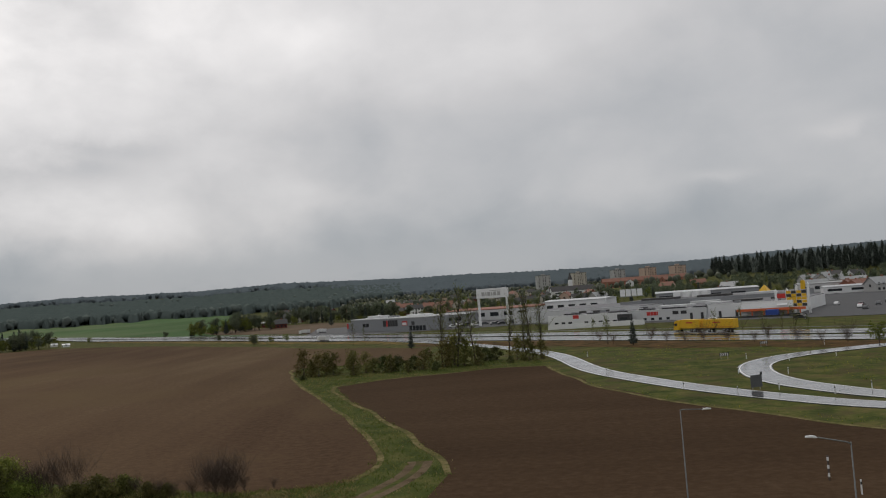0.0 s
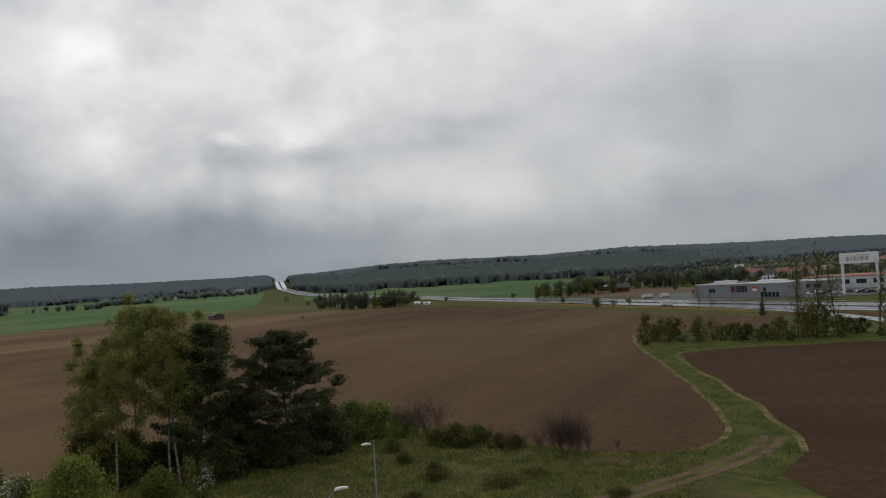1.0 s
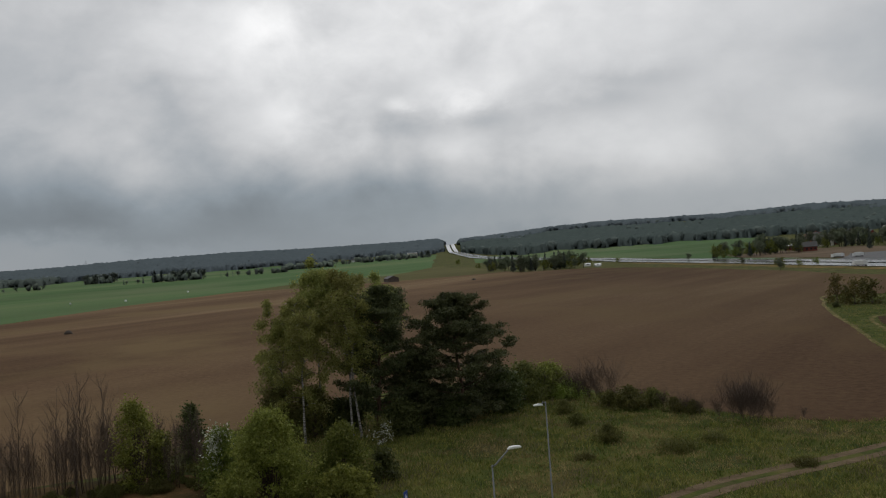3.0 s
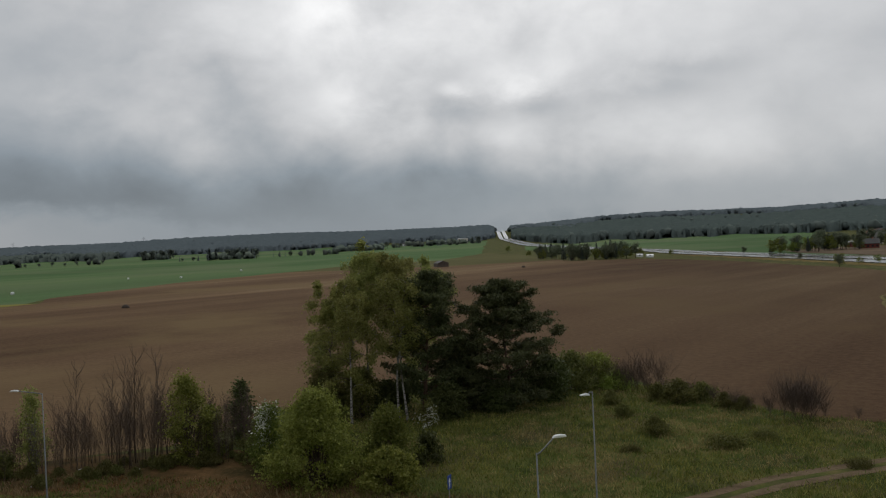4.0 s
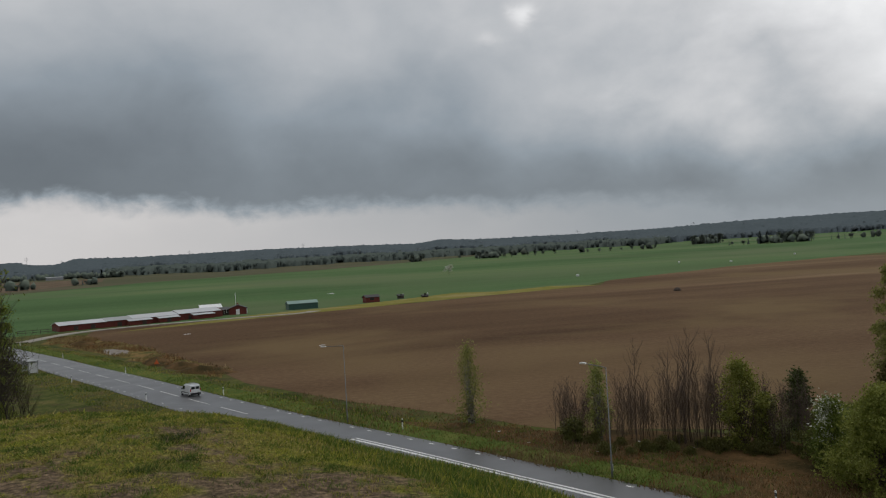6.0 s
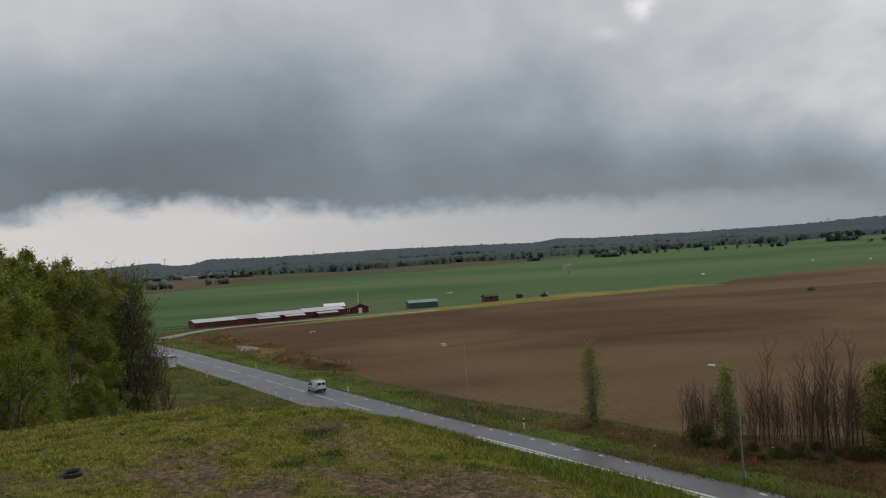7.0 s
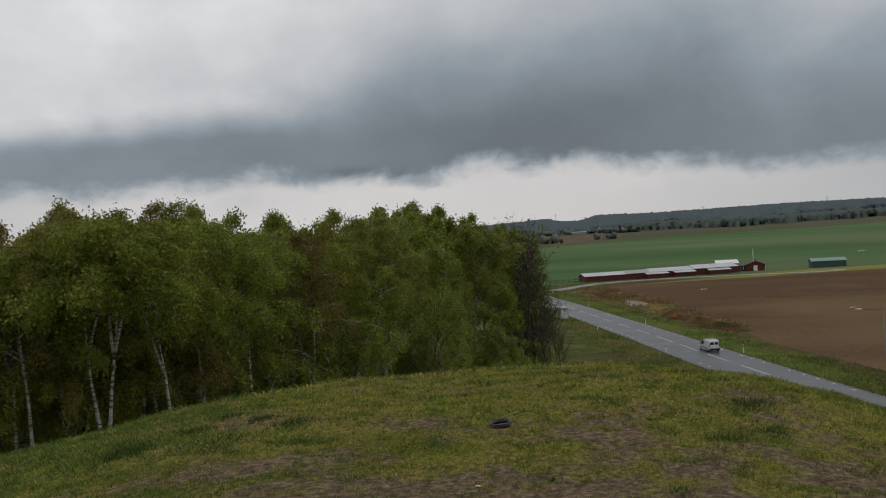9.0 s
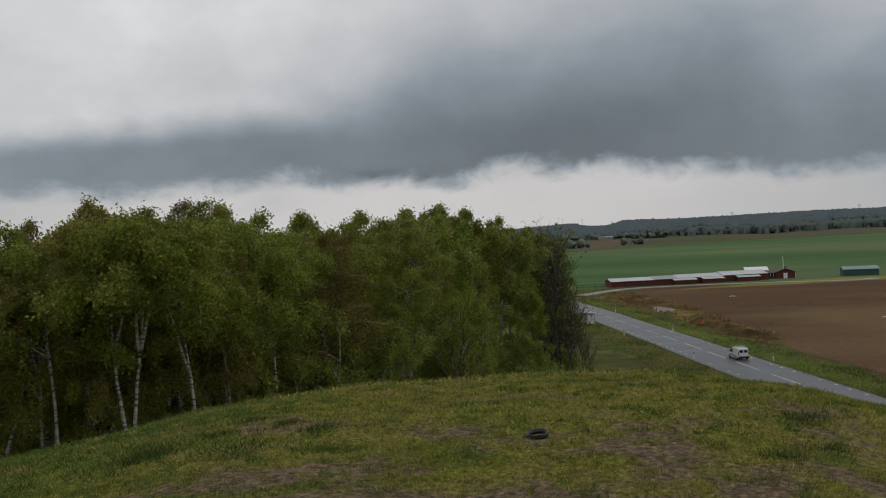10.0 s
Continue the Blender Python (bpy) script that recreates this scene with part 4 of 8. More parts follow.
# the clump of birches and pines in the meadow
CLUMP = "birches in the meadow clump"
AIRY = dict(rise=1.5, hang=1.5, limbs=20, sprays=7, loose=0.2, base_r=0.135, fork_at=(3, 7), fork_lean=0.3, bark_limbs=True)
place(birch(11, 17.0, 3.5, 30000, 0.155, CLUMP_LEAF, "tall birch with sparse olive spring leaves in the meadow clump", (0.03, 0.03), 2, CLUMP, 0.14, **AIRY), *at(44.6, 82), 20)
place(birch(12, 16.0, 2.9, 17000, 0.155, CLUMP_LEAF, "tall birch with white stem beside the pines", (-0.02, 0.02), 1, CLUMP, 0.34, **AIRY), *at(42.2, 81), 110)
place(birch(13, 13.2, 2.7, 17000, 0.15, CLUMP_LEAF, "birch with thin hanging twigs at the clump's edge", (0.02, 0.02), 1, CLUMP, 0.06, **AIRY), *at(46.6, 83), 200)
place(birch(14, 14.2, 2.2, 8000, 0.13, CLUMP_LEAF, "slim white-stemmed birch before the pines", (0.05, 0.03), 1, CLUMP, 0.45, **AIRY), *at(42.5, 77), 290)
place(birch(15, 13.4, 2.1, 5000, 0.15, CLUMP_LEAF, "slim white-stemmed birch before the pines", (-0.05, 0.0), 0, CLUMP, 0.45, **AIRY), *at(41.9, 77), 15)
place(birch(16, 13.6, 2.6, 14000, 0.15, CLUMP_LEAF, "leaning white birch before the clump", (0.03, -0.02), 1, CLUMP, 0.26, **AIRY), *at(45.7, 77), 60)
place(birch(17, 15.2, 2.7, 12000, 0.155, CLUMP_LEAF, "birch whose top shows behind the tall pine", (0.02, 0.0), 1, CLUMP, 0.3, **AIRY), *at(40.9, 85), 150)
place(birch(18, 8.2, 2.2, 6000, 0.15, CLUMP_LEAF, "middling birch among the taller ones of the clump", (0.0, 0.02), 1, CLUMP, 0.10, **AIRY), *at(46.9, 81), 250)
PINES = "pines in the meadow clump"
place(pine(21, 13.6, 4.3, 46000, 0.24, "tall dark green Scots pine beside the birches", 0.14, PINES, ((0, 0.9), (0.3, 1.0), (0.6, 0.95), (0.82, 0.72), (1, 0.2)), 12), *at(40.8, 79), 40)
place(pine(22, 12.3, 7.3, 80000, 0.25, "broad dark Scots pine with level limbs", 0.10, PINES, ((0, 0.66), (0.2, 0.95), (0.42, 1.0), (0.6, 0.78), (0.8, 0.52), (1, 0.14)), 11, 0.1), *at(34.9, 82), 130)
place(pine(23, 7.4, 3.6, 24000, 0.26, "low dark pine at the foot of the clump", 0.04, PINES, ((0, 1.0), (0.5, 0.85), (1, 0.15)), 9), *at(38.0, 81), 220)
place(bush(31, 3.0, 4.0, 8000, 0.2, DARK_LEAF, "dark dense bush under the pines"), *at(37.0, 83))
place(bush(32, 4.2, 4.6, 8000, 0.2, DARK_LEAF, "dark dense bush beside the broad pine"), *at(32.4, 85))
place(bush(33, 3.7, 5.0, 6500, 0.18, BRUSH_LEAF, "bush with fresh yellow-green leaves by the field"), *at(30.7, 90))
place(bush(34, 3.0, 5.0, 7000, 0.18, FRESH_LEAF, "light green bush at the field's edge"), *at(29.0, 93))
place(bush(30, 1.7, 3.0, 2600, 0.15, FRESH_LEAF, "small light green bush at the field's edge"), *at(27.7, 90))
place(bush(35, 4.4, 3.8, 7000, 0.16, BRUSH_LEAF, "tall green undergrowth below the birches"), *at(45.0, 80))
place(bush(36, 3.0, 3.2, 6000, 0.17, DARK_LEAF, "dark undergrowth below the birches"), *at(43.0, 80))
place(bush(37, 4.6, 3.4, 7000, 0.16, BRUSH_LEAF, "green undergrowth at the clump's edge"), *at(47.4, 80))
place(bush(38, 2.0, 2.0, 1500, 0.12, BRUSH_LEAF, "small bush with pale whitish leaves", clumps=30, extra=(BLOSSOM, 0.35, 0.0, -1.0)), *at(40.6, 74))
place(bush(39, 2.8, 3.4, 6500, 0.18, DARK_LEAF, "dark low bush below the pine"), *at(39.2, 77))
place(bush(29, 2.2, 3.6, 6500, 0.18, DARK_LEAF, "dark low bush below the broad pine"), *at(35.6, 80))

# bushes in front of the clump
place(bush(41, 6.0, 6.7, 34000, 0.13, FRESH_LEAF, "large round bush with fresh light green leaves", "round_bush", ((0.0, 0.8), (0.15, 1.0), (0.35, 0.98), (0.6, 0.72), (0.8, 0.42), (0.93, 0.2), (1.0, 0.08)), 190, lump=0.16, puff=0.62), *at(48.2, 58.5))
place(bush(42, 4.4, 3.6, 12000, 0.14, BUSH_LEAF, "green bush beside the large round one", clumps=110, puff=0.7), *at(43.3, 60))
place(bush(43, 2.6, 3.6, 9000, 0.14, FRESH_LEAF, "low spreading bush with yellowish leaves", clumps=100, puff=0.7), *at(43.3, 55.5))
place(bush(44, 2.0, 2.0, 2500, 0.16, DARK_LEAF, "small dark bush in the meadow", clumps=40), *at(40.6, 62))
place(bush(45, 4.6, 2.4, 7000, 0.14, BUSH_LEAF, "bush with white spring blossom", "blossom_bush", COLUMN, 70, extra=(BLOSSOM, 0.4, -0.7, -0.4)), *at(51.2, 63))
place(bush(40, 2.0, 2.2, 2600, 0.15, BRUSH_LEAF, "low green bush beside the blossoming one", clumps=40), *at(52.0, 66))
LOW = "low bushes in the meadow"
low_bush = place(bush(46, 1.3, 2.2, 3000, 0.11, BRUSH_LEAF, "low green bush in the meadow", clumps=34, group=LOW), *at(25.4, 69.6))
for az, r, k, turn in ((23.9, 82.8, 1.5, 40), (22.4, 83.5, 1.2, 130), (27.5, 76, 0.8, 90), (21.0, 81, 0.9, 20), (28.2, 82, 0.9, 10), (19.8, 80, 0.8, 200), (25.2, 84, 1.1, 70)):
    again(low_bush, *at(az, r), turn, k)
flat_bush = place(bush(48, 0.6, 3.4, 2200, 0.12, BRUSH_LEAF, "low dark patch of brambles in the meadow", "bramble", clumps=40, group=LOW), *at(20.9, 66))
for az, r, k, turn in ((18.6, 69, 0.7, 40), (27.0, 64, 0.5, 100), (13.2, 62, 0.6, 10)):
    again(flat_bush, *at(az, r), turn, k)
BROWN = "leafless bushes by the field"
twig_bush = place(bare_tree(47, 2.0, 2.5, "leafless brown bush at the edge of the ploughed field", "bare_bush", 0.004, 60, BROWN), *at(16.7, 75.6))
for az, r, k in ((15.6, 76.4, 0.85), (17.4, 76.0, 0.9), (16.2, 77, 1.0), (15.9, 75.2, 0.9), (17.0, 77.0, 0.95), (16.4, 76.0, 0.8), (18.2, 77, 0.6), (15.0, 77, 0.5), (19.4, 79, 0.45), (20.4, 80, 0.5), (28.0, 90, 0.8), (27.2, 89, 0.65), (26.4, 88, 0.75), (25.7, 87, 0.6), (29.2, 91, 0.8), (24.8, 86, 0.5), (23.0, 84, 0.55), (21.6, 82, 0.5), (13.2, 77, 0.3), (26.8, 90, 0.9), (25.9, 89, 1.1), (25.0, 89, 1.0), (27.6, 90, 0.8)):
    again(twig_bush, *at(az, r), az * 97, k)

# the thicket along the country road
THICKET = "bare saplings along the road"
saps = [place(bare_tree(50 + k, 6.0 + 0.7 * k, 1.5 + 0.15 * k, "bare young tree in the roadside thicket", "bare_sapling", 0.0055, 24, THICKET), *at(57 + 2 * k, 69 + k)) for k in range(4)]
for k in range(215):
    rr = random.Random(900 + k)
    az = 52.0 + 16.4 * (k / 215) + rr.uniform(-0.5, 0.5)
    tall = 1.0 - 0.12 * smooth(60.5, 66, az) + (0.15 if 57.5 < az < 60.3 else 0.0)
    again(saps[k % 4], *at(az, rr.uniform(67.5, 73.5) + (az - 58) * 0.25), rr.uniform(0, 360), tall * rr.uniform(0.36, 0.74))
for k, az in enumerate((59.6, 60.6, 58.3)):
    again(saps[3], *at(az, 70 + k), 70 * k, (1.12, 1.0, 1.05)[k], "tall bare tree that rises from the thicket")
place(bush(61, 6.6, 3.6, 8000, 0.14, FRESH_LEAF, "young tree with fresh green leaves in the thicket", "young_tree", COLUMN, 110, lump=0.3, puff=0.7), *at(56.3, 68))
place(bush(67, 4.0, 2.6, 3600, 0.14, BUSH_LEAF, "smaller leafy tree beside the green one", "young_tree", COLUMN, 60, lump=0.3, puff=0.7), *at(54.9, 69))
place(bush(62, 4.8, 2.3, 4500, 0.15, DARK_LEAF, "dark green young tree in the thicket", "young_tree", COLUMN, 70, puff=0.7), *at(53.0, 75))
place(bush(68, 2.2, 3.6, 5000, 0.14, BRUSH_LEAF, "low leafy brush between the young trees", clumps=60, puff=0.7), *at(51.8, 69))
SLIM = ((0.0, 0.25), (0.1, 0.8), (0.3, 1.0), (0.55, 0.8), (0.8, 0.45), (1.0, 0.1))
place(bush(63, 6.2, 2.0, 3400, 0.12, CLUMP_LEAF, "slim young birch with light green leaves by the lamp", "young_birch", SLIM, 90, lump=0.3, base=0.1, puff=0.75, mat=BARK_WHITE), *at(65.4, 71))
place(bush(64, 7.4, 2.5, 3800, 0.12, CLUMP_LEAF, "slim upright young birch alone at the field's edge", "young_birch", SLIM, 110, lump=0.3, base=0.03, puff=0.75, mat=BARK_WHITE), *at(74.0, 80))
place(bush(65, 1.8, 2.2, 2500, 0.15, BRUSH_LEAF, "low green bush in the roadside brush", clumps=40), *at(67.2, 71))
for k in range(26):
    rr = random.Random(1500 + k)
    again(low_bush, *at(52.0 + k * 0.55, rr.uniform(66, 71)), rr.uniform(0, 360), rr.uniform(0.3, 0.75), "low brush on the roadside bank")

# the birch wood beside the hill
WOOD = "birches of the wood beside the hill"
near_set = [birch(70 + k, (15.5, 17.0, 14.5, 16.0)[k], (3.5, 3.8, 3.4, 3.6)[k], (44000, 46000, 40000, 42000)[k], 0.085, (BIRCH_LEAF, BIRCH_OLIVE, BIRCH_LEAF, BIRCH_LEAF)[k],
                  ("birch with a white stem and fresh green hanging leaves", "birch with brownish olive leaves and hanging twigs", "birch with yellow-green spring leaves", "tall birch with a forked white stem")[k],
                  ((-0.16, 0.03), (0.06, -0.05), (-0.03, 0.06), (0.08, 0.04))[k], (2, 3, 2, 3)[k], WOOD, (0.40, 0.44, 0.36, 0.30)[k], 0.16, limbs=12, sprays=11, bark_limbs=k != 1) for k in range(4)]
far_set = [birch(80 + k, 16.0, 3.6, 19000, 0.14, (BIRCH_LEAF, FRESH_LEAF, BIRCH_OLIVE)[k], "birch with fresh green leaves in the wood", (0.05 * k - 0.05, 0.03), 2, WOOD, 0.05, limbs=11, sprays=9, loose=0.17, rise=1.4, hang=1.3, bark_limbs=True) for k in range(3)]
WOOD_AT = [  # bearing, distance, height, kind
    (130.2, 36, 17.2, 0), (128.6, 37, 17.6, 1), (125.2, 39, 16.0, 2), (134.4, 34, 17.0, 1), (136.5, 36, 15.6, 3), (139.5, 33, 16, 0), (123.8, 42, 16.2, 3), (121.6, 46, 17.6, 2), (119.2, 50, 17.4, 0), (128.0, 42, 16.6, 3), (132.5, 42, 16.5, 2), (137.5, 44, 16, 1),
    (141.5, 40, 16, 2), (124.8, 50, 17, 1)]
FAR_AT = [(117.3, 54, 17.2, 0), (115.4, 58, 17.6, 1), (113.6, 62, 17.6, 2), (112.0, 68, 17.8, 0), (110.4, 72, 18.0, 1), (109.0, 78, 18.9, 0), (107.6, 84, 18.6, 1), (106.4, 90, 18.0, 0), (105.4, 96, 17.2, 1), (104.6, 101, 16.4, 0), (104.0, 106, 15.4, 1),
          (103.2, 108, 13.0, 0), (120.6, 60, 18, 1), (118.6, 66, 18, 0), (116.6, 70, 18.2, 2), (114.6, 76, 18.4, 1), (112.6, 82, 18.6, 0), (110.6, 90, 18.8, 2), (108.6, 98, 19, 0), (106.8, 106, 18.5, 1), (122.6, 56, 17.5, 2), (126.5, 54, 18, 0), (130.5, 52, 18, 1), (134.5, 50, 17.5, 2),
          (116.2, 52, 12, 0), (113.0, 58, 12.5, 1), (110.2, 64, 12.5, 0), (107.8, 74, 13.5, 1), (105.6, 84, 12, 0), (104.2, 94, 10, 1), (119.6, 53, 10, 0), (122.5, 50, 9, 1), (127.3, 47, 8, 0), (134.8, 44, 8.5, 1), (111.5, 60, 9, 1), (108.8, 68, 9, 0), (106.6, 76, 8.5, 1), (104.9, 86, 7, 0), (117.8, 48, 8, 1)]


WOOD_TOP = ([101, 103, 104, 105.2, 107.4, 110, 112.8, 114.4, 116.6, 118.9, 120.7, 123, 125, 127.6, 129, 131.4, 134, 136.3, 140], [-2.6, -1.4, -0.6, 0.2, 1.4, 2.4, 2.4, 1.7, 2.3, 1.9, 2.7, 2.5, 2.7, 2.7, 3.2, 3.7, 3.2, 2.2, 2.0])  # bearing, and the top's height in degrees


def seat(az, r):
    x, y = at(az, r)
    x, y = x - 0.9, y - 0.85
    return x, y, height(x, y)


for i, (az, r, h, k) in enumerate(WOOD_AT):
    x, y, z = seat(az, r)
    base = near_set[k]
    own = (15.5, 17.0, 14.5, 16.0)[k]
    s = min(1.4, max(0.6, (EYE_Z + r * math.tan(radians(float(np.interp(az, WOOD_TOP[0], WOOD_TOP[1])) + 0.95)) - z) / own))
    if i < 4 and k == (0, 1, 2, 1)[i] and i < 3:
        place(base, x, y, (0, 90, 200)[i], s)
    elif k == 3 and i == 4:
        place(base, x, y, 30, s)
    else:
        again(base, x, y, 47 * i, s)
for i, (az, r, h, k) in enumerate(FAR_AT):
    x, y, z = seat(az, r)
    if h > 14.9:
        top = EYE_Z + r * math.tan(radians(float(np.interp(az, WOOD_TOP[0], WOOD_TOP[1])) + 0.85))
        s = (top - z) / 16.0 * (0.94 + 0.1 * ((i * 37) % 10) / 10)
    else:
        s = h / 16.0
    if i < 3 and k == i:
        place(far_set[k], x, y, 33 * i, s)
    else:
        again(far_set[k], x, y, 61 * i, s)
SLENDER = ((130.6, 29.5, 0.20, 0.80, 3.6), (132.2, 29, -0.17, 0.84, 3.4), (127.5, 31, -0.07, 0.70, 2.9), (122.1, 37, -0.04, 0.58, 2.8), (124.6, 35.5, 0.10, 0.66, 2.7), (118.7, 42, 0.05, 0.56, 2.2), (115.4, 46, -0.06, 0.52, 2.4), (112.6, 51, 0.08, 0.5, 2.5), (134.8, 30, 0.06, 0.62, 2.9), (137.0, 31, -0.08, 0.55, 2.4))
for k, (az, r, tilt, bare, el) in enumerate(SLENDER):
    x, y, z = seat(az, r)
    a = radians(az)
    h = EYE_Z + r * math.tan(radians(el)) - z
    place(birch(200 + k, h, 2.6, 30000 if k < 3 else 20000, 0.08, BIRCH_OLIVE if k in (0, 5, 9) else BIRCH_LEAF, ("birch leaning outwards at the hill's edge, bare white stem", "birch with a clean white stem beside its leaning neighbour", "straight white-stemmed birch at the edge of the wood", "slender birch with a pale mottled stem")[min(k, 3)],
                (-math.cos(a) * tilt, -math.sin(a) * tilt), 2 if k < 4 else 1, WOOD, bare, 0.11, fork_at=(5, 8), limbs=11, sprays=9, rise=1.3, bark_limbs=k > 2), x, y)
for k in range(16):
    rr = random.Random(7100 + k)
    az = 122 + 18 * k / 16
    x, y, z = seat(az, rr.uniform(41, 48))
    again(far_set[k % 2], x, y, 77 * k, rr.uniform(0.34, 0.52), "young birch with fresh green leaves under the tall ones")
open_birch = birch(95, 15.0, 3.0, 12000, 0.10, BIRCH_LEAF, "birch whose white forked limbs show through thin leaves", (0.05, 0.02), 5, WOOD, 0.35, 0.17, limbs=9, rise=1.9, hang=0.7, bark_limbs=True)
place(open_birch, *at(114.6, 50), 40, 0.92)
again(open_birch, *at(110.8, 58), 160, 0.9)
again(open_birch, *at(117.4, 47), 250, 0.8)
again(open_birch, *at(108.9, 66), 90, 0.85)
EDGE = "bare trees at the wood's end"
edge_tree = place(bare_tree(90, 10.5, 3.4, "dark leafless tree at the end of the wood by the road", "bare_tree", 0.010, 44, EDGE, BARK, 1), *at(103.2, 104))
for az, r, s in ((103.0, 100, 1.05), (101.5, 108, 0.8), (103.6, 104, 1.15), (102.0, 98, 0.75), (101.1, 101, 0.6), (104.2, 99, 1.1), (100.7, 103, 0.42), (102.6, 95, 0.9), (103.3, 92, 1.0), (101.8, 93, 0.6), (100.9, 96, 0.45), (103.9, 96, 1.15), (102.9, 110, 1.0), (102.3, 103, 1.0), (103.4, 97, 1.1), (101.7, 99, 0.85), (104.4, 103, 1.2)):
    again(edge_tree, *at(az + 1.0, r), az * 70, s * (1.32 if az > 101.6 else 1.1))
under = place(shrub(91, 4.2, 4.4, 12000, 0.15, FRESH_LEAF, "green undergrowth at the edge of the birch wood", stems=8, group="undergrowth of the wood"), *at(118, 45))
for k in range(44):
    rr = random.Random(2500 + k)
    az = 103.5 + 36 * k / 44
    again(under, *at(az, float(np.interp(az, [103, 110, 118, 126, 140], [92, 64, 47, 37, 31])) + rr.uniform(2, 9)), rr.uniform(0, 360), rr.uniform(0.5, 1.2))

# ---- paints and building materials ----
WHITE = plain_mat("white_paint", (0.74, 0.75, 0.75), 0.35, vary=0.06)
VAN_WHITE = plain_mat("van_white", (0.58, 0.60, 0.61), 0.25, vary=0.05)
BLACK = plain_mat("black_plastic", (0.018, 0.018, 0.019), 0.5, vary=0.2)
RUBBER = plain_mat("rubber", (0.02, 0.02, 0.02), 0.85, vary=0.2)
STEEL = plain_mat("galvanised_steel", (0.36, 0.37, 0.37), 0.45, 0.7, vary=0.15)
LAMP_GREY = plain_mat("lamp_steel", (0.16, 0.17, 0.17), 0.5, 0.3, 0.1)
LAMP_HEAD = plain_mat("lamp_head", (0.66, 0.67, 0.66), 0.4, vary=0.06)
RED_WOOD = plain_mat("falu_red_boards", (0.12, 0.022, 0.016), 0.85, vary=0.25, scale=2, bumpy=0.01)
DARK_WOOD = plain_mat("dark_boards", (0.045, 0.032, 0.026), 0.85, vary=0.3, scale=2)
OLD_WOOD = plain_mat("weathered_boards", (0.075, 0.058, 0.048), 0.9, vary=0.3, scale=2)
TIN = plain_mat("tin_roof", (0.50, 0.51, 0.52), 0.4, 0.2, vary=0.12, scale=0.8)
TIN_DULL = plain_mat("dull_tin_roof", (0.32, 0.33, 0.33), 0.5, 0.2, vary=0.15, scale=0.8)
DARK_ROOF = plain_mat("dark_roof", (0.05, 0.048, 0.047), 0.7, vary=0.25, scale=1)
GREEN_WALL = plain_mat("green_sheet_wall", (0.025, 0.075, 0.060), 0.5, vary=0.12, scale=1)
GREEN_ROOF = plain_mat("pale_green_roof", (0.17, 0.27, 0.23), 0.45, vary=0.12, scale=1)
GREY_WALL = plain_mat("grey_cladding", (0.24, 0.25, 0.26), 0.55, vary=0.1, scale=0.5)
PALE_WALL = plain_mat("pale_cladding", (0.56, 0.57, 0.57), 0.5, vary=0.1, scale=0.4)
WHITE_WALL = plain_mat("white_cladding", (0.70, 0.71, 0.71), 0.5, vary=0.1, scale=0.4)
ROOF_GREY = plain_mat("grey_roofing", (0.11, 0.11, 0.115), 0.6, vary=0.2, scale=0.3)
SIGN_RED = plain_mat("sign_red", (0.50, 0.03, 0.025), 0.4, vary=0.06)
SIGN_BLACK = plain_mat("sign_black", (0.03, 0.03, 0.032), 0.4, vary=0.06)
ORANGE = plain_mat("orange_paint", (0.62, 0.13, 0.035), 0.5, vary=0.1)
YELLOW = plain_mat("yellow_paint", (0.68, 0.40, 0.015), 0.4, vary=0.08)
BLUE = plain_mat("blue_paint", (0.02, 0.06, 0.28), 0.4, vary=0.1)
PLASTER = plain_mat("plaster", (0.45, 0.42, 0.36), 0.8, vary=0.1, scale=0.3)
PLASTER_PINK = plain_mat("pink_plaster", (0.47, 0.35, 0.28), 0.8, vary=0.1, scale=0.3)
PLASTER_GREY = plain_mat("grey_plaster", (0.40, 0.40, 0.39), 0.8, vary=0.1, scale=0.3)
TILE_RED = plain_mat("red_roof_tiles", (0.24, 0.115, 0.08), 0.8, vary=0.2, scale=1)
BRICK_RED = plain_mat("brick_red_wall", (0.28, 0.12, 0.08), 0.85, vary=0.15, scale=1)
WRAP = plain_mat("white_bale_wrap", (0.68, 0.69, 0.68), 0.35, vary=0.06)
CAR_RED = plain_mat("car_red", (0.25, 0.02, 0.02), 0.3, vary=0.05)
CAR_GREY = plain_mat("car_grey", (0.12, 0.125, 0.13), 0.3, 0.3, vary=0.05)
CAR_DARK = plain_mat("car_dark", (0.03, 0.032, 0.036), 0.3, 0.2, vary=0.05)


def glass_mat():
    mat, t, b = nodes_of("dark_glass")
    b.inputs["Base Color"].default_value = (0.02, 0.024, 0.027, 1)
    b.inputs["Roughness"].default_value, b.inputs["Specular IOR Level"].default_value = 0.08, 0.6
    link(t, ramp(t, noise_of(t, object_coord(t), 0.7, 2), [(0.3, (0.015, 0.018, 0.02)), (0.7, (0.035, 0.04, 0.045))]), b.inputs["Base Color"])
    return mat


GLASS = glass_mat()
LAMP_RED = plain_mat("red_lamp_glass", (0.35, 0.02, 0.02), 0.25, vary=0.05)


def water_mat():
    mat, t, b = nodes_of("puddle_water")
    b.inputs["Base Color"].default_value = (0.15, 0.115, 0.085, 1)
    b.inputs["Roughness"].default_value = 0.45
    bump(t, b, noise_of(t, world_coord(t), 3.0, 3), 0.05, 0.01)
    return mat


WATER = water_mat()


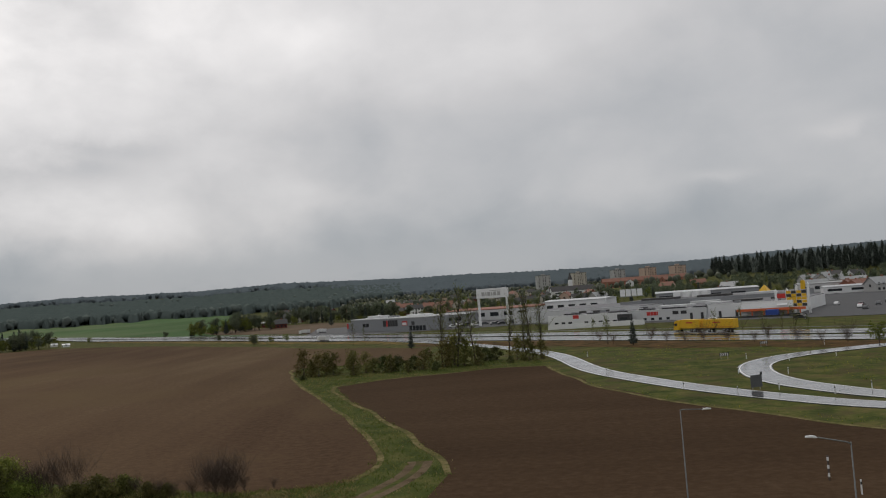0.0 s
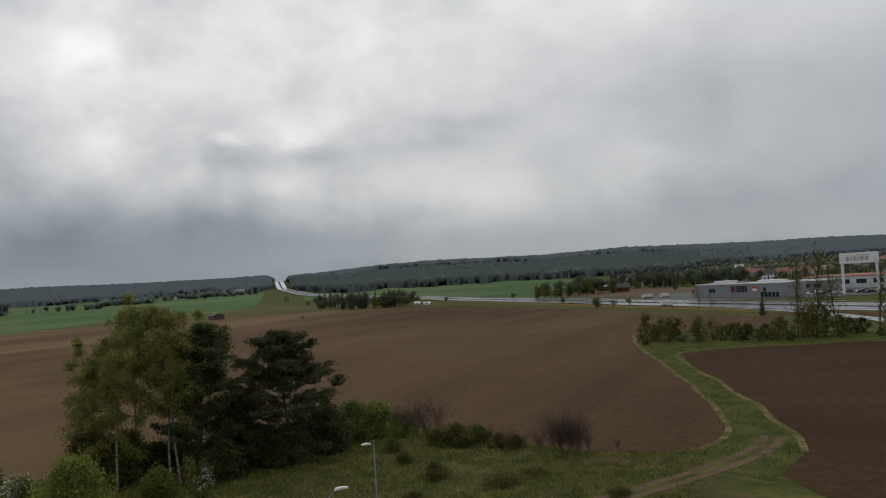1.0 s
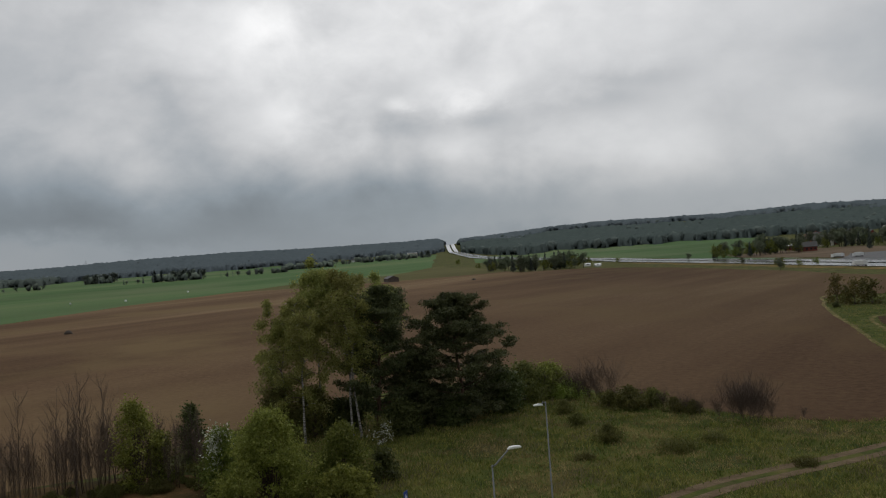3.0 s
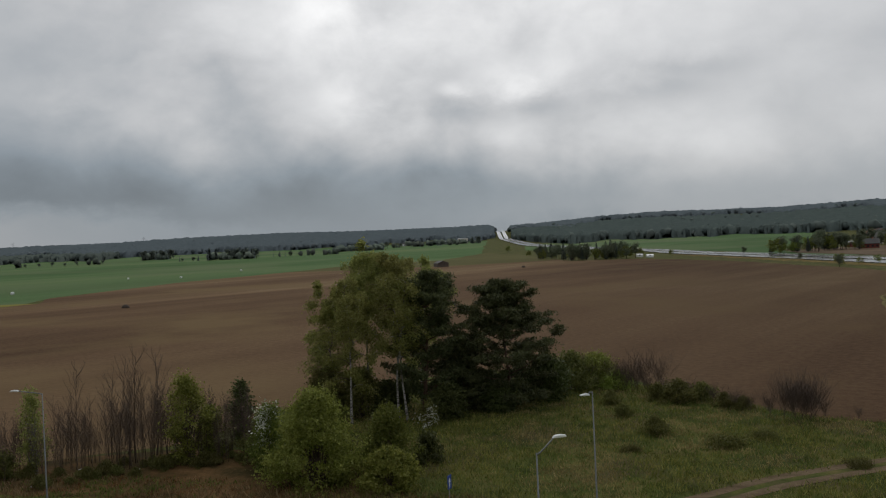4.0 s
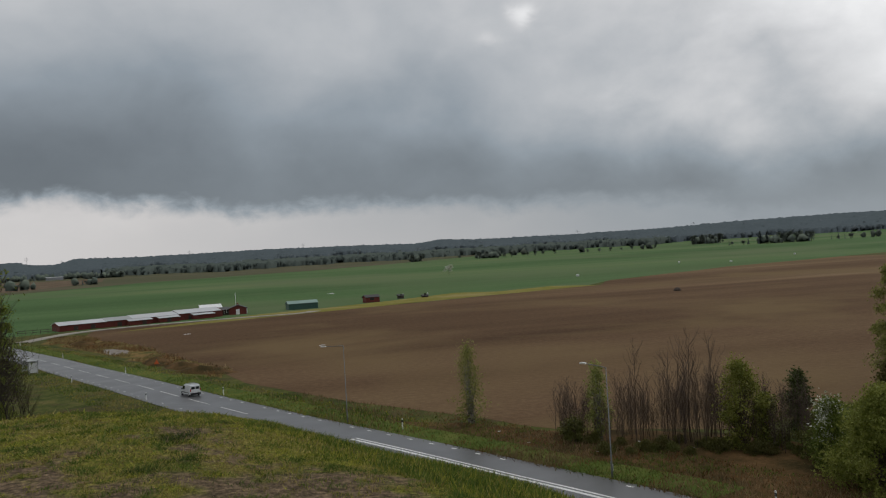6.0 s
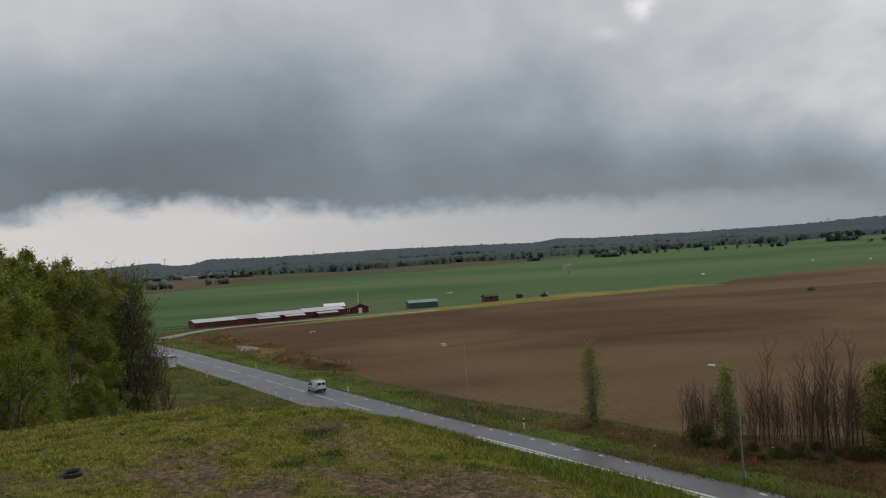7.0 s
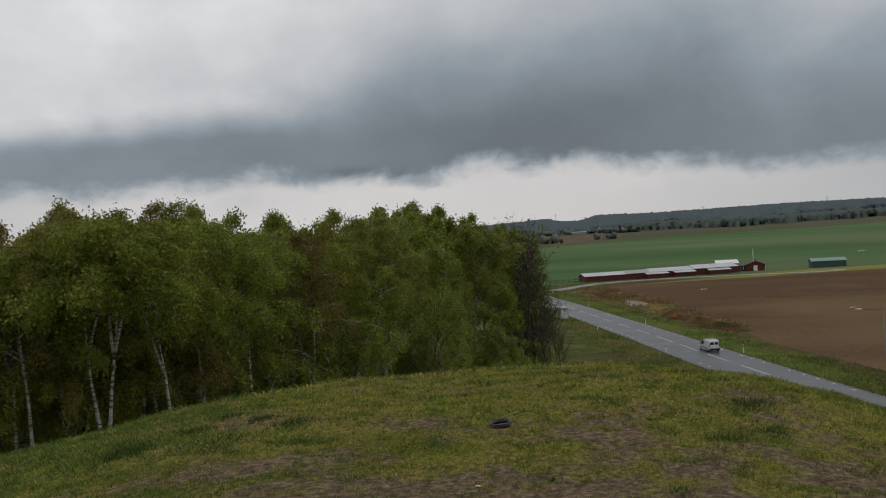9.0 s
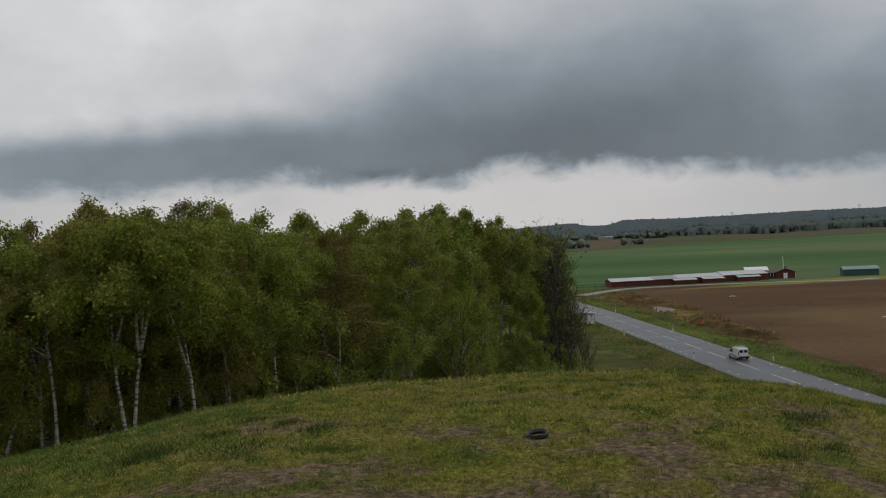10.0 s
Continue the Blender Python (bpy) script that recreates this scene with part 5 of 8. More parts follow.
# ---- vehicles ----
def wheel(parent, x, y, r, w):
    """A wheel whose axle runs along y."""
    t = Shape().tube([(x, y - w / 2, r), (x, y - w / 2 + 0.02, r), (x, y + w / 2 - 0.02, r), (x, y + w / 2, r)], [r - 0.03, r, r, r - 0.03], 18)
    wh = part("wheel", t, RUBBER, parent, flat=False)
    s = 1 if y > 0 else -1
    rim = Shape().tube([(x, y + s * (w / 2 - 0.02), r), (x, y + s * (w / 2 + 0.015), r)], [r * 0.62, r * 0.56], 14)
    part("rim", rim, STEEL, wh, "dull steel rim")
    return wh


def skin(shape, ring_a, ring_b, m=0):
    n = len(ring_a)
    for i in range(n):
        shape.face([ring_a[i], ring_a[(i + 1) % n], ring_b[(i + 1) % n], ring_b[i]], m)


def panel_van(m):
    """A small panel van, nose to +x, on the road."""
    ob = thing("panel_van", "small white panel van with a roof rack on the wet road", "van", m=m)
    L, W = 4.4, 1.8
    # side outline, nose to the right
    low = [(-2.18, 0.34), (-2.20, 0.75), (-2.14, 1.05), (-2.02, 1.70), (-1.85, 1.80), (-0.2, 1.83), (0.55, 1.76), (1.32, 1.16), (1.95, 0.98), (2.16, 0.80), (2.20, 0.50), (2.12, 0.30)]
    sh = Shape()
    mid, side = [], []
    for s in (-1, 1):
        ring = [(x, s * (0.90 - 0.14 * smooth(0.95, 1.8, z)), z) for x, z in low]
        side.append(ring)
    skin(sh, side[0], side[1])
    for ring in side:
        sh.face(ring)
    body = part("body", sh, VAN_WHITE, ob, flat=True, bevel=0.05)
    trim = Shape()
    for s in (-1, 1):
        trim.box(-1.5, s * 0.905 - 0.012, 0.55, 1.15, s * 0.905 + 0.012, 0.68)
    part("side_trim", trim, BLACK, ob, "black rubber side strip")
    part("front_bumper", Shape().box(2.05, -0.82, 0.28, 2.24, 0.82, 0.56), BLACK, ob, "dark plastic bumper", bevel=0.04)
    part("rear_bumper", Shape().box(-2.27, -0.84, 0.30, -2.10, 0.84, 0.60), BLACK, ob, "dark plastic bumper", bevel=0.04)
    part("windscreen", Shape().face([(0.66, -0.74, 1.70), (1.30, -0.80, 1.20), (1.30, 0.80, 1.20), (0.66, 0.74, 1.70)]).face([(0.64, -0.74, 1.71), (1.28, -0.80, 1.21), (1.28, 0.80, 1.21), (0.64, 0.74, 1.71)]), GLASS, ob)
    for s in (-1, 1):
        y0, y1 = s * (0.885), s * (0.815)
        win = Shape().face([(0.02, y0, 1.08), (1.12, y0, 1.10), (0.55, y1, 1.62), (0.02, y1, 1.64)])
        win.face([(0.02, y0 + s * 0.012, 1.08), (1.12, y0 + s * 0.012, 1.10), (0.55, y1 + s * 0.012, 1.62), (0.02, y1 + s * 0.012, 1.64)])
        part("door_window", win, GLASS, ob)
        part("seam", Shape().box(-0.06, s * 0.9 - 0.008, 0.4, -0.045, s * 0.9 + 0.008, 1.15), BLACK, ob)
        part("mirror", Shape().box(0.98, s * 0.94 - 0.09, 1.06, 1.12, s * 0.94 + 0.09, 1.24), BLACK, ob, bevel=0.02)
        part("headlight", Shape().box(1.9, s * 0.66 - 0.15, 0.72, 2.17, s * 0.66 + 0.15, 0.90), STEEL, ob, bevel=0.03)
        part("tail_light", Shape().box(-2.20, s * 0.80 - 0.06, 0.85, -2.10, s * 0.80 + 0.06, 1.25), LAMP_RED, ob, "red tail lamp")
        part("rear_window", Shape().box(-2.13, s * 0.36 - 0.28, 1.15, -2.07, s * 0.36 + 0.28, 1.55), GLASS, ob)
        rail = Shape().tube([(-1.8, s * 0.62, 1.83), (-1.75, s * 0.62, 1.94), (0.2, s * 0.62, 1.95), (0.3, s * 0.62, 1.82)], [0.02] * 4, 6)
        part("rack_rail", rail, STEEL, ob)
    for x in (-1.5, -0.6, 0.1):
        part("rack_bar", Shape().box(x, -0.66, 1.93, x + 0.05, 0.66, 1.97), STEEL, ob)
    plate = Shape().box(-2.285, -0.26, 0.62, -2.26, 0.26, 0.74)
    part("number_plate", plate, WHITE, ob)
    for x in (-1.38, 1.33):
        for y in (-0.80, 0.80):
            wheel(ob, x, y, 0.31, 0.2)
    return ob


van_turn = math.degrees(math.atan2(-10.5, -23.5))
vn = panel_van(pose(-113.4, -4.6, 0.066, 0, 0, van_turn))
vn.scale = (0.8, 0.8, 0.8)


def lorry(m):
    """A lorry with a box and a trailer, nose to +x."""
    ob = thing("lorry", "bright yellow lorry with a box body and trailer on the highway", "lorry", m=m)
    part("cab", Shape().prism([(8.7, 0.5), (10.9, 0.5), (11.0, 1.4), (10.85, 2.2), (10.5, 3.3), (9.9, 3.75), (8.7, 3.75)], "y", -1.25, 1.25), YELLOW, ob, bevel=0.08)
    part("windscreen", Shape().prism([(10.92, 1.75), (10.95, 1.75), (10.60, 3.0), (10.57, 3.0)], "y", -1.1, 1.1), GLASS, ob)
    for s in (-1, 1):
        part("door_window", Shape().box(9.5, s * 1.255 - 0.01, 1.9, 10.5, s * 1.255 + 0.01, 2.8), GLASS, ob)
        part("mirror", Shape().box(10.6, s * 1.4 - 0.08, 2.0, 10.75, s * 1.4 + 0.08, 2.7), BLACK, ob)
    part("front_bumper", Shape().box(10.8, -1.2, 0.35, 11.1, 1.2, 0.8), BLACK, ob, bevel=0.05)
    part("chassis", Shape().box(0.6, -0.5, 0.7, 10.4, 0.5, 1.0), BLACK, ob)
    part("cargo_box", Shape().box(1.0, -1.28, 1.05, 8.5, 1.28, 4.0), YELLOW, ob, bevel=0.05)
    part("trailer_box", Shape().box(-11.0, -1.28, 1.05, -0.3, 1.28, 4.0), YELLOW, ob, bevel=0.05)
    part("trailer_chassis", Shape().box(-10.6, -0.5, 0.7, -0.8, 0.5, 1.0), BLACK, ob)
    part("drawbar", Shape().box(-1.0, -0.12, 0.7, 1.2, 0.12, 0.85), BLACK, ob)
    for s in (-1, 1):
        part("red_lettering", Shape().box(3.6, s * 1.285 - 0.004, 2.75, 6.0, s * 1.285 + 0.004, 3.15), SIGN_RED, ob, "plain red bar in place of lettering")
        part("red_lettering", Shape().box(-6.6, s * 1.285 - 0.004, 2.75, -3.8, s * 1.285 + 0.004, 3.15), SIGN_RED, ob, "plain red bar in place of lettering")
        part("red_stripe", Shape().box(-10.6, s * 1.285 - 0.004, 1.35, -0.6, s * 1.285 + 0.004, 1.5), SIGN_RED, ob)
        for x in (9.6, 4.2, 2.9, -2.3, -7.6, -8.9):
            wheel(ob, x, s * 1.05, 0.5, 0.34)
    return ob


lorry_ob = lorry(pose(69.2, 242.9, height(69, 243) + 0.14, 0, 0, math.degrees(math.atan2(17.9, -13.2))))
lorry_ob.scale = (0.94, 0.9, 0.86)


def parked_car(name, mat, label, m, group="parked cars", tall=1.45, long=4.4):
    ob = thing(name, label, "car", group, m)
    a = long / 2
    low = [(-a, 0.35), (-a, 0.85), (-a + 0.15, 0.95), (-a + 0.55, tall - 0.05), (-0.2, tall), (0.5, tall - 0.08), (1.15, 0.95), (a - 0.1, 0.78), (a, 0.4)]
    part("body", Shape().prism(low, "y", -0.85, 0.85), mat, ob, bevel=0.07)
    for s in (-1, 1):
        part("side_window", Shape().prism([(-a + 0.65, 0.95), (1.0, 0.97), (0.45, tall - 0.14), (-a + 0.85, tall - 0.12)], "y", s * 0.852 - 0.008, s * 0.852 + 0.008), GLASS, ob)
        for x in (-a + 0.85, a - 0.85):
            wheel(ob, x, s * 0.76, 0.31, 0.19)
    return ob


cars = [parked_car("parked_car", CAR_DARK, "dark car parked on the wet car park", stand(0.7, 398, 30)),
        parked_car("parked_car", WHITE, "white car parked on the wet car park", stand(6.5, 402, 25)),
        parked_car("parked_car", CAR_GREY, "grey car parked on the wet car park", stand(15.3, 398, 28)),
        parked_car("parked_car", CAR_RED, "red car parked beside the shops", stand(149, 318, 60))]
for k, (x, y, turn) in enumerate([(19, 397, 25), (-4, 402, 25), (11, 408, 30), (24, 402, 25), (86, 290, -30), (111, 281, -32), (106.5, 268, -30), (146, 312, 55), (158, 323, 60), (155, 330, 60), (164, 318, 62), (170, 340, 60),
                                  (3, 415, 25), (-1, 420, 25), (9, 418, 25), (18, 412, 25), (152, 345, 60), (176, 330, 60), (182, 352, 60), (64, 315, -30), (142, 300, 60), (150, 296, 60), (160, 306, 60), (172, 312, 62), (186, 330, 60), (192, 345, 60), (178, 300, 60), (200, 352, 60), (168, 296, 60), (190, 316, 60), (204, 330, 60), (30, 398, 25), (34, 404, 25), (28, 410, 25), (24, 415, 28)]):
    o = copy_thing(cars[k % 3], stand(x, y, turn, 0.07))
    tagged(o, ("dark car", "white car", "grey car")[k % 3] + " parked among others by the shops")
for o in cars:
    o.location.z += 0.07


def flat_lorry(m):
    ob = thing("truck", "white truck parked beside the highway", "truck", "trucks by the shop", m)
    part("cab", Shape().prism([(2.6, 0.5), (4.6, 0.5), (4.7, 1.5), (4.3, 2.8), (2.6, 2.9)], "y", -1.2, 1.2), WHITE, ob, bevel=0.08)
    part("window", Shape().prism([(4.64, 1.6), (4.68, 1.6), (4.36, 2.6), (4.32, 2.6)], "y", -1.0, 1.0), GLASS, ob)
    part("cargo_box", Shape().box(-4.2, -1.25, 1.0, 2.3, 1.25, 3.3), PALE_WALL, ob, bevel=0.04)
    part("chassis", Shape().box(-4.2, -0.5, 0.6, 3.0, 0.5, 1.0), BLACK, ob)
    for x in (-3.0, 3.5):
        for s in (-1, 1):
            wheel(ob, x, s * 1.0, 0.48, 0.3)
    return ob


flat_lorry(stand(-76, 458, 130, 0.07)).scale = (0.8, 0.8, 0.7)
copy_thing(bpy.data.objects["truck"], stand(-86, 462, 145, 0.07))
copy_thing(bpy.data.objects["truck"], stand(-58, 352, 130, 0.2))


# ---- lamps, posts and signs along the roads ----
def street_lamp(x, y, turn, h=7.7, arm=1.9, rise=0.12, label="tall grey steel street lamp with one arm"):
    """A lamp post whose arm points along +x before it is turned."""
    h = h - height(x, y)
    ob = thing("street_lamp", label, "street lamp", "street lamps", stand(x, y, turn))
    part("pole", Shape().tube([(0, 0, -0.3), (0, 0, 1.2), (0, 0, 1.25), (0, 0, h)], [0.07, 0.07, 0.05, 0.03], 8), LAMP_GREY, ob, flat=False)
    part("arm", Shape().tube([(0, 0, h - 0.08), (0.15, 0, h), (arm, 0, h + rise * arm)], [0.04, 0.035, 0.03], 6), LAMP_GREY, ob, flat=False)
    z = h + rise * arm
    part("lamp_head", Shape().prism([(arm - 0.1, z - 0.04), (arm + 0.48, z - 0.02), (arm + 0.46, z + 0.05), (arm + 0.22, z + 0.08), (arm, z + 0.06)], "y", -0.10, 0.10), LAMP_HEAD, ob, "pale lamp housing", bevel=0.03)
    part("door_plate", Shape().box(-0.06, -0.115, 0.5, 0.06, -0.09, 1.0), LAMP_HEAD, ob)
    return ob


street_lamp(*at(64.8, 59.2), 155 + 60, arm=1.6)
street_lamp(*at(29.4, 46.0), 235, arm=0.25, rise=-0.6)
street_lamp(*at(33.3, 33.0), 48, arm=0.75, rise=0.75)
street_lamp(*at(-13.9, 55.5), -12, arm=1.4, rise=-0.02)
street_lamp(*at(-23.8, 44.2), 158, arm=1.5, rise=0.15)
street_lamp(*at(82.3, 84.5), 255, arm=1.8, rise=0.0)


def delineator(x, y, turn=0.0):
    ob = thing("roadside_post", "white roadside marker post with a dark band", "marker post", "roadside marker posts", stand(x, y, turn))
    part("post", Shape().prism([(-0.06, -0.05), (0.06, -0.05), (0.06, 0.02), (0.0, 0.06), (-0.06, 0.02)], "z", -0.1, 1.05), WHITE, ob, bevel=0.008)
    part("band", Shape().prism([(-0.064, -0.054), (0.064, -0.054), (0.064, 0.024), (0.0, 0.065), (-0.064, 0.024)], "z", 0.72, 0.92), BLACK, ob, "black band")
    part("reflector", Shape().box(-0.03, -0.062, 0.76, 0.03, -0.054, 0.88), STEEL, ob)
    return ob


posts = [(-111, -0.5), (-144.7, -15.6), (-112.5, -9.9), (-183, -31.3), (-226, -48.1), (-139.9, -22.9), (-77.6, 15.6), (-43.4, 30.8), (-76, 6.8), (-170, -36), (43.4, 136.1), (49.4, 131.1), (46.1, 107.5), (51.9, 110), (41.9, 114.9),
         (35.9, 113.5), (73.6, 174.5), (52.3, 158.6), (57.0, 150.3), (24.8, 149.8), (27.2, 187.8), (31.0, 122), (66, 152), (26.9, 60)]
first_post = delineator(*posts[0], 115)
for k, (x, y) in enumerate(posts[1:]):
    copy_thing(first_post, stand(x, y, 115 + 40 * k))


def chevron_board(x, y, turn):
    ob = thing("chevron_board", "black and white chevron board at the bend", "road sign", "chevron boards", stand(x, y, turn))
    for s in (-0.7, 0.7):
        part("post", Shape().tube([(s, 0.04, -0.2), (s, 0.04, 0.75)], [0.035, 0.035], 6), STEEL, ob)
    part("board", Shape().box(-1.0, -0.03, 0.6, 1.0, 0.02, 1.2), SIGN_BLACK, ob, bevel=0.01)
    for k in range(4):
        x0 = -0.9 + 0.47 * k
        part("chevron", Shape().prism([(x0, 0.64), (x0 + 0.2, 0.64), (x0 + 0.36, 0.9), (x0 + 0.2, 1.16), (x0, 1.16), (x0 + 0.16, 0.9)], "y", -0.04, -0.031), WHITE, ob, "white arrow stripe")
    return ob


chevron_board(49, 161, 15)
chevron_board(63.7, 181.3, 20)
chevron_board(84, 186, 24)


def large_sign(x, y, turn):
    ob = thing("road_sign", "large road sign seen from its grey back", "road sign", m=stand(x, y, turn))
    part("board", Shape().box(-0.95, -0.02, 0.35, 0.95, 0.02, 2.0), plain_mat("sign_back", (0.10, 0.105, 0.11), 0.5, 0.3), ob, bevel=0.01)
    for z in (0.7, 1.2, 1.7):
        part("bracket", Shape().box(-0.9, 0.022, z, 0.9, 0.07, z + 0.05), STEEL, ob)
    for s in (-0.6, 0.6):
        part("post", Shape().tube([(s, 0.1, -0.3), (s, 0.1, 2.1)], [0.045, 0.045], 8), STEEL, ob)
    part("lamp", Shape().box(0.75, -0.1, 2.0, 0.98, 0.1, 2.35), BLACK, ob)
    return ob


large_sign(39.4, 116.3, 20)


def blue_sign(x, y, turn):
    ob = thing("road_sign", "small blue road sign on a steel post", "road sign", m=stand(x, y, turn))
    part("post", Shape().tube([(0, 0.03, -0.3), (0, 0.03, 1.45)], [0.03, 0.03], 6), STEEL, ob)
    part("board", Shape().box(-0.3, -0.015, 0.55, 0.3, 0.0, 1.45), BLUE, ob, bevel=0.01)
    part("arrow", Shape().prism([(-0.05, 0.65), (0.05, 0.65), (0.05, 1.0), (0.16, 1.0), (0.0, 1.3), (-0.16, 1.0), (-0.05, 1.0)], "y", -0.024, -0.016), WHITE, ob)
    return ob


blue_sign(*at(39.3, 53), 105)
ms = thing("marker_stake", "striped wooden stake at the field's edge", "stake", m=stand(26.6, 64.5, 10))
part("stake", Shape().prism([(-0.05, -0.05), (0.05, -0.05), (0.05, 0.05), (-0.05, 0.05)], "z", -0.2, 1.9), OLD_WOOD, ms)
for z in (0.3, 0.9, 1.5):
    part("band", Shape().box(-0.056, -0.056, z, 0.056, 0.056, z + 0.28), WHITE, ms)


def shelter(m):
    """A bus shelter of steel frames and clear panes."""
    ob = thing("bus_shelter", "grey bus shelter with glass panes beside the road", "bus shelter", m=m)
    for x in (-2.2, -0.75, 0.75, 2.2):
        part("post", Shape().box(x - 0.05, 0.7, -0.1, x + 0.05, 0.8, 2.15), STEEL, ob)
    for x in (-2.2, 2.2):
        part("post", Shape().box(x - 0.05, -0.7, -0.1, x + 0.05, -0.6, 2.15), STEEL, ob)
        part("side_pane", Shape().box(x - 0.015, -0.6, 0.25, x + 0.015, 0.7, 1.95), PALE_WALL, ob)
    for x in (-1.475, 0.0, 1.475):
        part("pane", Shape().box(x - 0.66, 0.74, 0.25, x + 0.66, 0.76, 1.95), PALE_WALL, ob, "milky pane")
    part("roof", Shape().box(-2.4, -0.9, 2.15, 2.4, 0.95, 2.28), TIN_DULL, ob, bevel=0.03)
    part("bench", Shape().box(-1.6, 0.3, 0.42, 1.6, 0.65, 0.48), OLD_WOOD, ob)
    return ob


shelter(stand(-158.5, -32.5, 25))
tri = thing("warning_triangle", "small orange warning sign in the dirt", "sign", m=stand(-153, -11.4, 80))
part("board", Shape().prism([(-0.45, 0.35), (0.45, 0.35), (0.0, 1.15)], "y", -0.02, 0.02), ORANGE, tri)
part("post", Shape().tube([(0, 0.04, -0.2), (0, 0.04, 0.9)], [0.03, 0.03], 6), STEEL, tri)


def guard_rail(name, line, label):
    """A steel rail on posts: the rail is one part, each post another."""
    ob = thing(name, label, "guard rail", "highway guard rails")
    ob.location = (0, 0, 0)
    left, right = ribbon(line, 0.03)
    sh = Shape()
    for i in range(len(line) - 1):
        a, b, c, d = left[i], left[i + 1], right[i + 1], right[i]
        za, zb = height(*a) + 0.14, height(*b) + 0.14
        sh.v += [(*a, za + 0.6), (*b, zb + 0.6), (*b, zb + 0.72), (*a, za + 0.72), (*d, za + 0.6), (*c, zb + 0.6), (*c, zb + 0.72), (*d, za + 0.72)]
        n = len(sh.v) - 8
        sh.f += [(n, n + 1, n + 2, n + 3), (n + 4, n + 7, n + 6, n + 5), (n + 3, n + 2, n + 6, n + 7), (n, n + 4, n + 5, n + 1)]
        sh.m += [0] * 4
    part("rail", sh, plain_mat("rail_steel", (0.40, 0.41, 0.41), 0.45, 0.4), ob)
    walked, post_mesh = 0.0, Shape().box(-0.03, -0.03, -0.2, 0.03, 0.03, 0.62).mesh("post", [STEEL])
    for (x0, y0), (x1, y1) in zip(line, line[1:]):
        d = math.hypot(x1 - x0, y1 - y0)
        k = max(1, int(d / 8))
        for j in range(k):
            x, y = x0 + (x1 - x0) * j / k, y0 + (y1 - y0) * j / k
            o = new("post", post_mesh)
            o.parent, o.location = ob, (x, y, height(x, y) + 0.1)
    return ob


part_line = HIGH[:50]
guard_rail("guard_rail", shifted(part_line, 0.4), "long steel guard rail between the carriageways")
guard_rail("guard_rail", shifted(part_line, -14.9), "steel guard rail along the highway's edge")
guard_rail("guard_rail", shifted(part_line, 16.2), "steel guard rail along the highway's far edge")

# ---- the farm beyond the field ----
def gable(shape, x0, y0, x1, y1, z0, z1, zr, m=0):
    """Walls with gables; the ridge runs along x."""
    ym = (y0 + y1) / 2
    return shape.prism([(y0, z0), (y1, z0), (y1, z1), (ym, zr), (y0, z1)], "x", x0, x1, m)


def gable_roof(shape, x0, y0, x1, y1, z1, zr, over=0.35, thick=0.12, m=0):
    ym = (y0 + y1) / 2
    s = (zr - z1) / (ym - y0)
    for a, b in ((y0 - over, ym), (y1 + over, ym)):
        za = z1 - over * s
        shape.prism([(a, za + 0.02), (b, zr + 0.02), (b, zr + 0.02 + thick), (a, za + 0.02 + thick)], "x", x0 - over, x1 + over, m)
    return shape


def board_lines(parent, x0, x1, y, z0, z1, step_m, mat):
    """Cover boards on a wall, one part each."""
    n = int((x1 - x0) / step_m)
    me = Shape().box(-0.03, -0.02, z0, 0.03, 0.02, z1).mesh("board", [mat])
    for k in range(n):
        o = new("board", me)
        o.parent, o.location = parent, (x0 + (k + 0.5) * step_m, y, 0)


def stable_row():
    """The long low red barn: local x runs along its length, front at -y."""
    dx, dy = -293 + 271, -1 + 48
    ob = thing("long_barn", "long low red barn with pale tin roofs in steps", "barn", m=pose(-272.5, -47, height(-280, -20), 0, 0, math.degrees(math.atan2(dy, dx))))
    ob.scale = (1, 1, 0.8)
    segs = [(0, 14.0, 2.3, 3.3, 8.0, TIN), (14.0, 22.0, 2.4, 3.45, 8.2, TIN_DULL), (22.0, 37.0, 2.5, 3.6, 8.6, TIN), (37.0, 52.0, 2.7, 3.95, 9.0, TIN)]
    for x0, x1, z1, zr, d, tin in segs:
        wall = part("wall", gable(Shape(), x0, 0, x1, d, -0.3, z1, zr), RED_WOOD, ob)
        board_lines(wall, x0, x1, -0.02, 0.1, z1 - 0.1, 1.2, RED_WOOD)
        part("roof", gable_roof(Shape(), x0, 0, x1 - 0.7, d, z1, zr, 0.35), tin, ob, "ribbed tin roof")
    for x0, x1 in ((20.0, 27.0), (29.5, 36.0), (41, 48)):
        part("lean_to_wall", Shape().box(x0, -2.2, -0.3, x1, -0.03, 1.8), RED_WOOD, ob)
        part("lean_to_roof", Shape().prism([(-2.6, 1.75), (-0.1, 2.35), (-0.1, 2.45), (-2.6, 1.87)], "x", x0 - 0.3, x1 + 0.3), TIN, ob, "small tin lean-to roof")
    for x in (4, 9, 17, 24, 32, 40, 46):
        d = part("door", Shape().box(x, -0.08 if not 20 < x < 36 else -2.26, 0.0, x + 1.3, -0.02 if not 20 < x < 36 else -2.2, 1.75), DARK_WOOD, ob, "dark stable door")
        part("handle", Shape().box(x + 1.1, -0.12 if not 20 < x < 36 else -2.3, 0.9, x + 1.15, -0.08 if not 20 < x < 36 else -2.26, 1.05), STEEL, d)
    return ob


